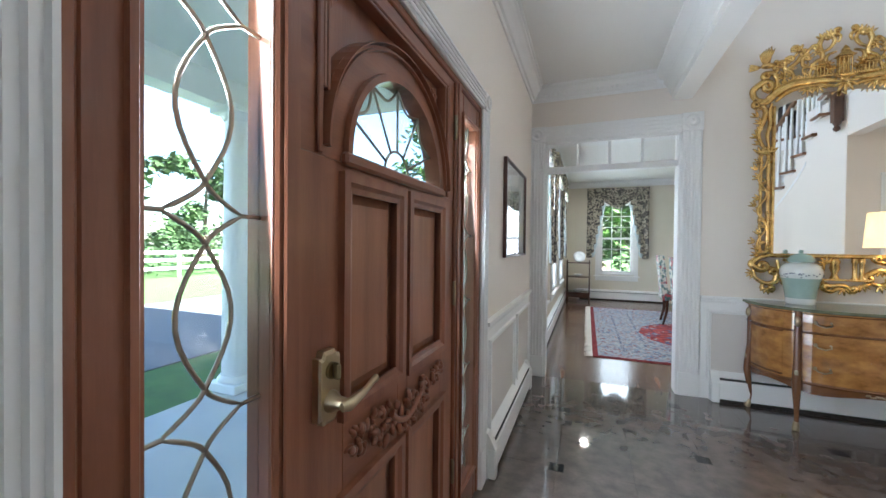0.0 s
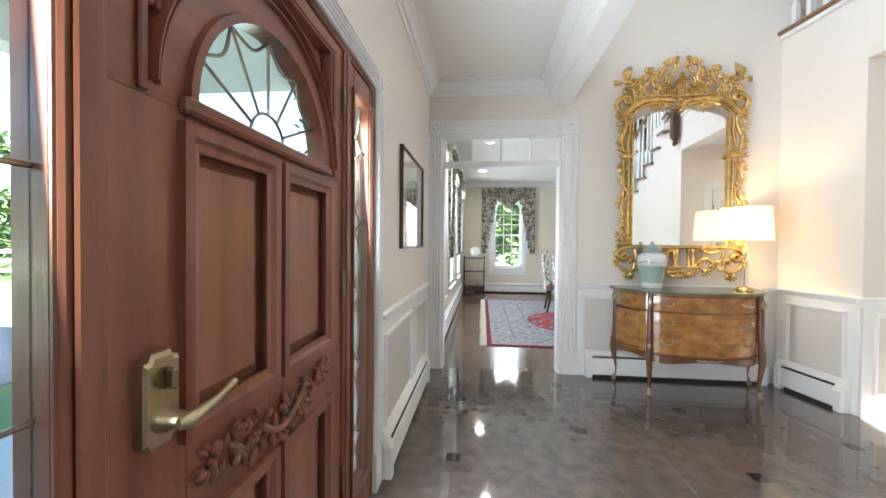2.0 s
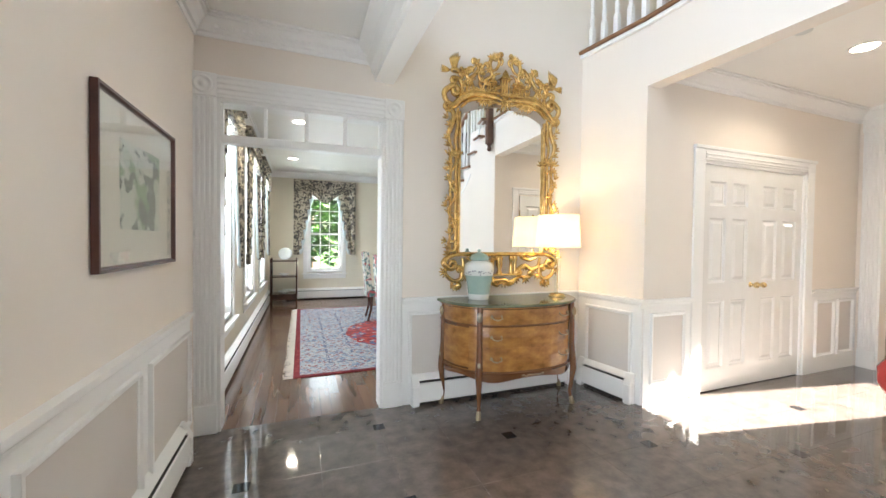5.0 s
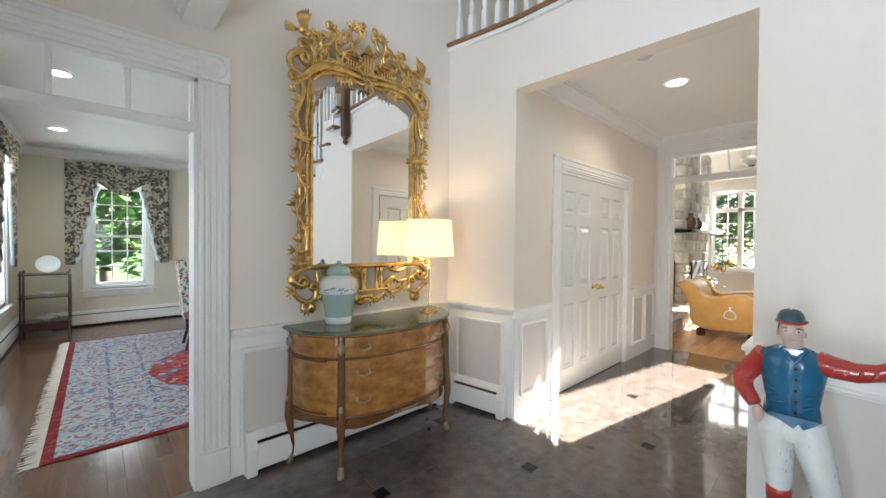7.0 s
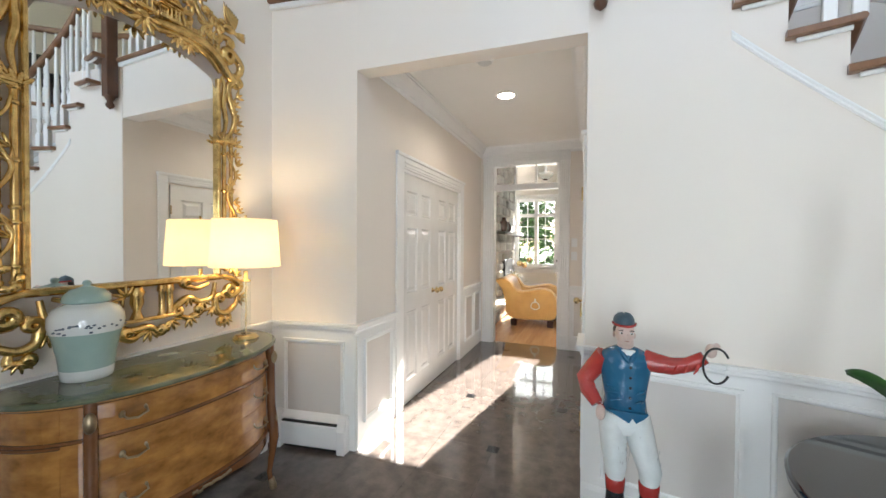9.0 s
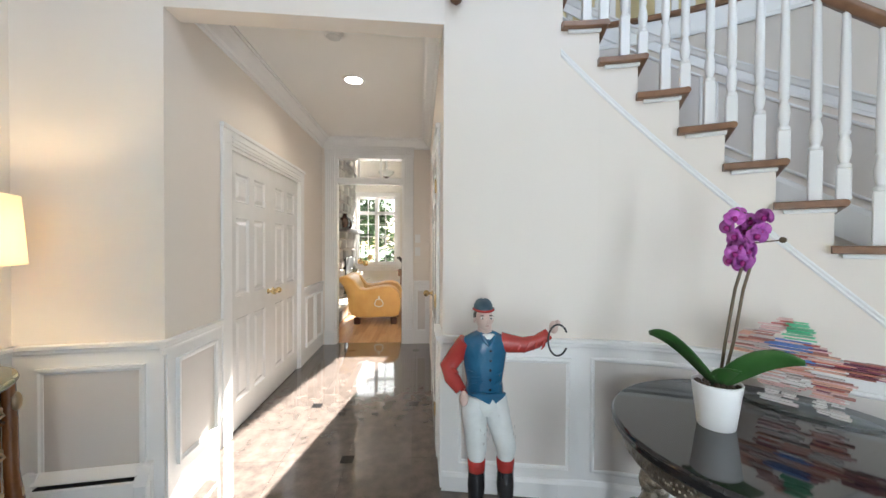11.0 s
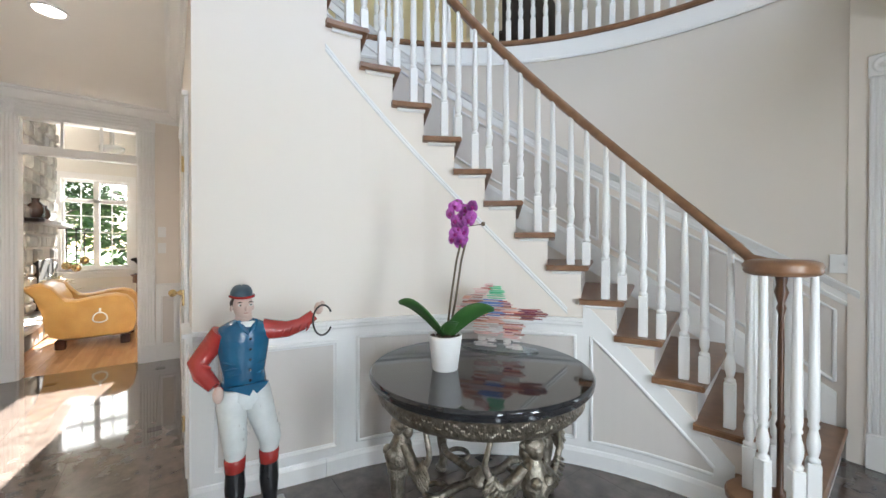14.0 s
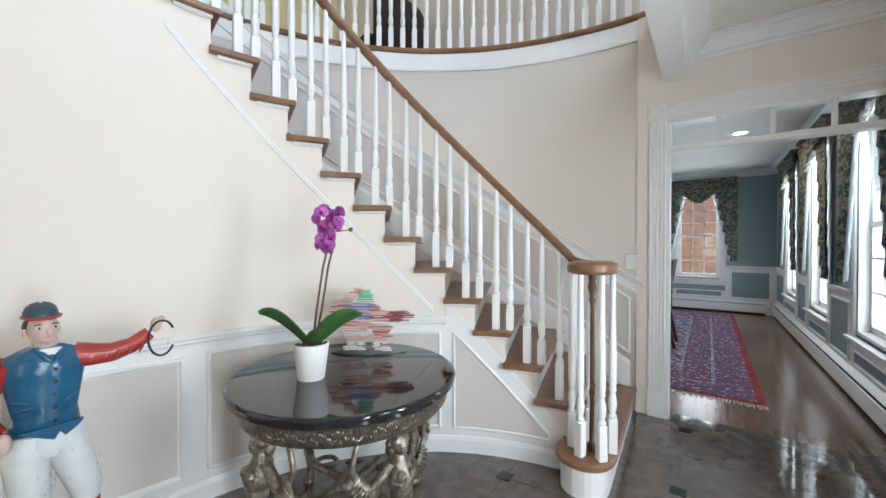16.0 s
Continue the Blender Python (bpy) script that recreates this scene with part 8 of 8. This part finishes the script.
for s in (-1, 1):
    rings = []
    for k, wd in ((0.0, 0.0), (0.030, 0.014), (0.085, 0.03), (0.135, 0.014), (0.165, 0.0)):
        x = s * (0.48 - k)
        rings.append([(x, y, z - 0.03 + wd) for y, z in TOPS] + [(x, y, z + 0.03 - wd) for y, z in LOWS[::-1]])
    part("side", Geo().rings(rings), LEATHER, ac, "scooped leather side and rolled arm")
part("backrest", Geo().rings([[(x, 0.34, 0.30), (x, 0.54, 0.20), (x, 0.57, 0.45), (x, 0.64, 0.66), (x, 0.71, 0.79 - 0.03 * abs(x)), (x, 0.60, 0.845 - 0.05 * abs(x)), (x, 0.48, 0.78), (x, 0.40, 0.62), (x, 0.36, 0.45)] for x in np.linspace(-0.34, 0.34, 9)]), LEATHER, ac)
part("seat", Geo().box((-0.32, -0.32, 0.14), (0.32, 0.42, 0.40), 0.06), LEATHER, ac)
part("stirrup", Geo().tube([(-0.492, 0.02 + 0.070 * math.sin(radians(a)), 0.36 + 0.085 * math.cos(radians(a)) * (1 if math.cos(radians(a)) > 0 else 0.50)) for a in range(0, 361, 20)], 0.009, 7).box((-0.497, 0.008, 0.43), (-0.487, 0.032, 0.50), 0.003), PORC, ac, "pale stirrup-shaped ornament")
for sx in (-0.36, 0.36):
    for sy in (-0.22, 0.40):
        part("foot", Geo().box((sx - 0.05, sy - 0.05, 0), (sx + 0.05, sy + 0.05, 0.12), 0.01), DKWOOD, ac)
th = thing("cushion", "brown ribbed cushion on the armchair seat", "cushion", pose(8.05, 1.42, 0.50))
part("cushion_body", Geo().ball((0, 0, 0), (0.22, 0.20, 0.09), 16, 8), surface("brown_cushion", (0.16, 0.09, 0.06), (0.28, 0.18, 0.12), 0.8, 10, 90, 0.2, stretch=(1, 6, 1)), th)

STONE = surface("grey_fieldstone", (0.30, 0.29, 0.27), (0.56, 0.54, 0.50), 0.85, 5, 60, 0.4, random=0.3)
fp = thing("fireplace", "fieldstone chimney breast with hearth and dark firebox", "fireplace", pose(0, 0, 0))
part("core", Geo().box((8.85, 2.30, 0), (10.6, 3.4, 5.6)), MORTAR, fp)
rnd = random.Random(14)
z = 0.32
while z < 4.6:
    h = rnd.uniform(0.14, 0.26)
    y = 2.27
    x = 8.83
    while x < 10.55:
        w = rnd.uniform(0.20, 0.45)
        if not (9.2 < x < 10.1 and z < 1.1):
            part("stone", Geo().box((x, 2.30 - rnd.uniform(0.01, 0.05), z + 0.008), (min(x + w, 10.6) - 0.012, 2.36, z + h - 0.008), 0.03), STONE, fp)
        x += w
    y = 2.30
    while y < 3.35:
        w = rnd.uniform(0.2, 0.42)
        part("stone", Geo().box((8.85 - rnd.uniform(0.01, 0.05), y + 0.006, z + 0.008), (8.9, y + w - 0.006, z + h - 0.008), 0.03), STONE, fp)
        y += w
    z += h
# solid near-black block in place of a hollow, shaded firebox
part("firebox", Geo().box((9.2, 2.24, 0.32), (10.1, 2.31, 1.08), 0.004), DARK, fp, "dark firebox opening")
part("screen", Geo().box((8.72, 2.42, 0.32), (8.80, 3.0, 1.10), 0.006), surface("dark_fire_screen", (0.03, 0.032, 0.034), (0.06, 0.062, 0.064), 0.5, 20, 90, 0.05, metal=0.6), fp, "dark metal fire screen")
hearth = part("hearth", Geo().box((7.05, 2.02, 0.22), (10.6, 2.9, 0.30), 0.02), surface("grey_slate_hearth", (0.38, 0.40, 0.40), (0.50, 0.52, 0.51), 0.6, 5, 60, 0.1), fp, "grey slab hearth")
x = 7.08
while x < 10.5:
    w = rnd.uniform(0.18, 0.35)
    part("stone", Geo().box((x, 2.05, 0.0), (x + w - 0.015, 2.85, 0.22), 0.03), STONE, fp)
    x += w
part("mantel_shelf", Geo().box((8.55, 2.10, 1.62), (10.7, 2.5, 1.68), 0.008).box((8.55, 2.1, 1.62), (8.85, 3.4, 1.68), 0.008), surface("grey_mantel_slab", (0.36, 0.36, 0.35), (0.46, 0.46, 0.45), 0.6, 5, 60, 0.1), fp, "grey stone mantel shelf")
for x, y, l in ((10.68, 2.18, 0.62), (10.72, 2.06, 0.66), (10.74, 1.95, 0.52)):
    th = thing("ladle", "long-handled brass ladle hanging by the fireplace", "ladle", pose(x, y, 1.60))
    part("handle", Geo().tube([(0, 0, 0), (0, 0, -l)], 0.010, 6), IRON, th)
    part("pan", Geo().ball((0, 0, -l - 0.05), (0.03, 0.075, 0.075), 12, 8), BRASS, th)
th = thing("hanging_rail", "thin iron rail that holds the ladles", "rail", pose(10.72, 2.10, 1.60))
part("bar", Geo().tube([(0, -0.25, 0.0), (0, 0.2, 0.02)], 0.012, 7).tube([(0, 0.2, 0.02), (0.2, 0.2, 0.02)], 0.012, 7), IRON, th)
for x, y, z, r in ((8.95, 2.22, 1.68, 0.10), (9.2, 2.24, 1.68, 0.07), (9.5, 2.24, 1.68, 0.08)):
    th = thing("vase", "dark pottery vase on the mantel shelf", "vase", pose(x, y, z))
    part("vase_body", Geo().lathe([(r * 0.5, 0), (r, r), (r * 0.9, 2 * r), (r * 0.4, 2.6 * r), (r * 0.5, 3 * r)], n=16), DKWOOD, th)
plant = thing("potted_plant", "small leafy plant in a grey pot by the hearth", "plant", pose(9.4, 2.08, 0.30))
part("pot", Geo().lathe([(0.10, 0), (0.15, 0.20), (0.155, 0.24), (0.14, 0.24)], n=18), surface("grey_pot", (0.25, 0.28, 0.30), (0.34, 0.37, 0.39), 0.5), plant)
g = Geo()
for k in range(150):
    a, b, r = rnd.uniform(0, 6.28), rnd.uniform(0.1, 1.5), rnd.uniform(0.05, 0.28)
    lf = Geo().ball((0, 0, 0), (0.05, 0.018, 0.004), 6, 4)
    lf.move(Matrix.Translation((r * math.cos(a) * math.cos(b), r * math.sin(a) * math.cos(b), 0.26 + r * math.sin(b))) @ Matrix.Rotation(a, 4, "Z") @ Matrix.Rotation(-rnd.uniform(-0.4, 1.0), 4, "Y"))
    g.add(lf.v, lf.f, True)
part("leaves", g, surface("variegated_leaf", (0.10, 0.13, 0.05), (0.40, 0.30, 0.14), 0.5, 12, 60, 0.02), plant)
stt = thing("side_table", "small round dark side table with slender legs", "table", pose(10.1, 1.02, 0))
part("tabletop", Geo().lathe([(0.22, 0.74), (0.23, 0.75), (0.23, 0.77), (0.002, 0.77)], n=24).lathe([(0.20, 0.62), (0.20, 0.74)], n=24), OAK, stt)
for a in (45, 135, 225, 315):
    part("leg", Geo().tube([(0.17 * math.cos(radians(a)), 0.17 * math.sin(radians(a)), 0.64), (0.19 * math.cos(radians(a)), 0.19 * math.sin(radians(a)), 0)], [0.016, 0.010], 7), OAK, stt)
multi("horse_statuette", [(Geo().box((-0.07, -0.17, 0), (0.07, 0.17, 0.015)).ball((0, 0, 0.19), (0.05, 0.13, 0.06), 12, 8).tube([(0, 0.10, 0.21), (0, 0.17, 0.28), (0, 0.22, 0.27)], [0.04, 0.035, 0.02], 8).tube([(0, -0.12, 0.21), (0, -0.17, 0.12)], [0.015, 0.008], 6).tube([(0.02, 0.09, 0.17), (0.02, 0.10, 0.01)], [0.02, 0.012], 6).tube([(-0.02, 0.09, 0.17), (-0.02, 0.06, 0.01)], [0.02, 0.012], 6).tube([(0.02, -0.09, 0.17), (0.02, -0.10, 0.01)], [0.022, 0.012], 6).tube([(-0.02, -0.09, 0.17), (-0.02, -0.06, 0.01)], [0.022, 0.012], 6), IRON)], "dark bronze horse statuette on the side table", "statue", pose(10.1, 1.02, 0.77))
fanl = thing("ceiling_fixture", "white ceiling fixture with dark centre", "ceiling light", pose(9.6, 1.45, 2.85))
part("canopy", Geo().lathe([(0.06, 0.0), (0.16, 0.06), (0.17, 0.12), (0.03, 0.16), (0.02, 2.85)], n=20), PORC, fanl)
part("centre", Geo().lathe([(0.002, -0.03), (0.05, -0.02), (0.06, 0.0)], n=16), DKWOOD, fanl)
th = thing("loudspeaker", "small white wall loudspeaker", "loudspeaker", pose(10.9, 2.62, 2.45))
part("box", Geo().box((-0.10, -0.16, -0.16), (0.098, 0.16, 0.16), 0.01), WHITE, th)

# ---- floors, last of the setting ----
struct("floor_bed", Geo().box((-0.05, YL - 0.14, -0.06), (6.57, YD + 0.05, -0.006)), GROUT, "dark mortar bed under the marble tiles", "floor")
foyer_floor = thing("floor", "polished brown marble tile floor with small black squares", "floor", kind="structure")
TS, TX, TY = 0.409, 1.192, 1.556
tile_mesh = {}


def tile(lo, hi, mat, cut=None):
    key = (round(hi[0] - lo[0], 3), round(hi[1] - lo[1], 3), mat.name)
    if key not in tile_mesh:
        w, h = key[0] / 2, key[1] / 2
        g, b = Geo(), 0.0004
        g.rings([[(-w, -h, -0.02), (w, -h, -0.02), (w, h, -0.02), (-w, h, -0.02)], [(-w, -h, -b), (w, -h, -b), (w, h, -b), (-w, h, -b)], [(-w + b, -h + b, 0), (w - b, -h + b, 0), (w - b, h - b, 0), (-w + b, h - b, 0)]], smooth=False)
        tile_mesh[key] = g.mesh("tile", mat)
    ob = new("tile", tile_mesh[key])
    ob.parent = foyer_floor
    ob.location = ((lo[0] + hi[0]) / 2, (lo[1] + hi[1]) / 2, 0)
    return ob


J = 0.0006
for i in range(-4, 14):
    for j in range(-12, 5):
        lo = [TX + i * TS, TY + j * TS]
        hi = [lo[0] + TS, lo[1] + TS]
        inside = (lo[0] < 3.5 or (hi[1] > 0.5 and lo[1] < 2.05)) and hi[0] > 0 and lo[1] < YD and hi[1] > YL - 0.13
        if not inside:
            continue
        lo = [max(lo[0], -0.002), max(lo[1], YL - 0.13)]
        hi = [min(hi[0], 6.50), min(hi[1], YD + 0.02)]
        if hi[0] - lo[0] < 0.01 or hi[1] - lo[1] < 0.01:
            continue
        tile((lo[0] + J, lo[1] + J), (hi[0] - J, hi[1] - J), MARBLE)
for i in range(-4, 14):
    for j in range(-12, 5):
        if i % 2 == 0 and (i // 2 + j) % 2 == 0:
            x, y = TX + i * TS, TY + j * TS
            if 0.1 < x < 6.4 and YL < y < YD - 0.05 and (x < 3.2 or 0.62 < y < 1.95):
                ob = tile((x - 0.040, y - 0.040), (x + 0.040, y + 0.040), BLACKTILE)
                ob.name = "inset_tile"
                ob.location.z = 0.0015


def boards(name, x0, x1, y0, y1, w, alongx, mat, label):
    """Floorboards in one mesh, with staggered ends."""
    rnd = random.Random(3)
    g = Geo()
    span, run = ((y0, y1), (x0, x1)) if alongx else ((x0, x1), (y0, y1))
    k = span[0]
    while k < span[1] - 0.001:
        k2 = min(k + w, span[1])
        a = run[0]
        e = a + rnd.uniform(0.3, 1.4)
        while a < run[1] - 0.001:
            e = min(e, run[1])
            lo, hi = ((a, k), (e, k2)) if alongx else ((k, a), (k2, e))
            c = 0.0012
            g.rings([[(lo[0], lo[1], -0.02), (hi[0], lo[1], -0.02), (hi[0], hi[1], -0.02), (lo[0], hi[1], -0.02)], [(lo[0], lo[1], -c), (hi[0], lo[1], -c), (hi[0], hi[1], -c), (lo[0], hi[1], -c)], [(lo[0] + c, lo[1] + c, 0), (hi[0] - c, lo[1] + c, 0), (hi[0] - c, hi[1] - c, 0), (lo[0] + c, hi[1] - c, 0)]], smooth=False)
            a, e = e, e + rnd.uniform(0.8, 1.8)
        k = k2
    ob = tagged(new(name, g.mesh(name, mat)), label, "floor", kind="structure")
    return ob


boards("floor_dining", 0.0, 4.2, YD + 0.02, 8.62, 0.082, False, PLANK, "dark brown oak floorboards of the dining room")
boards("floor_library", 0.0, 4.2, -8.75, YL - 0.13, 0.082, False, PLANK, "dark brown oak floorboards of the library")
boards("floor_living", 6.50, 11.2, -1.0, 4.6, 0.082, True, PLANK_L, "honey coloured oak floorboards of the living room")
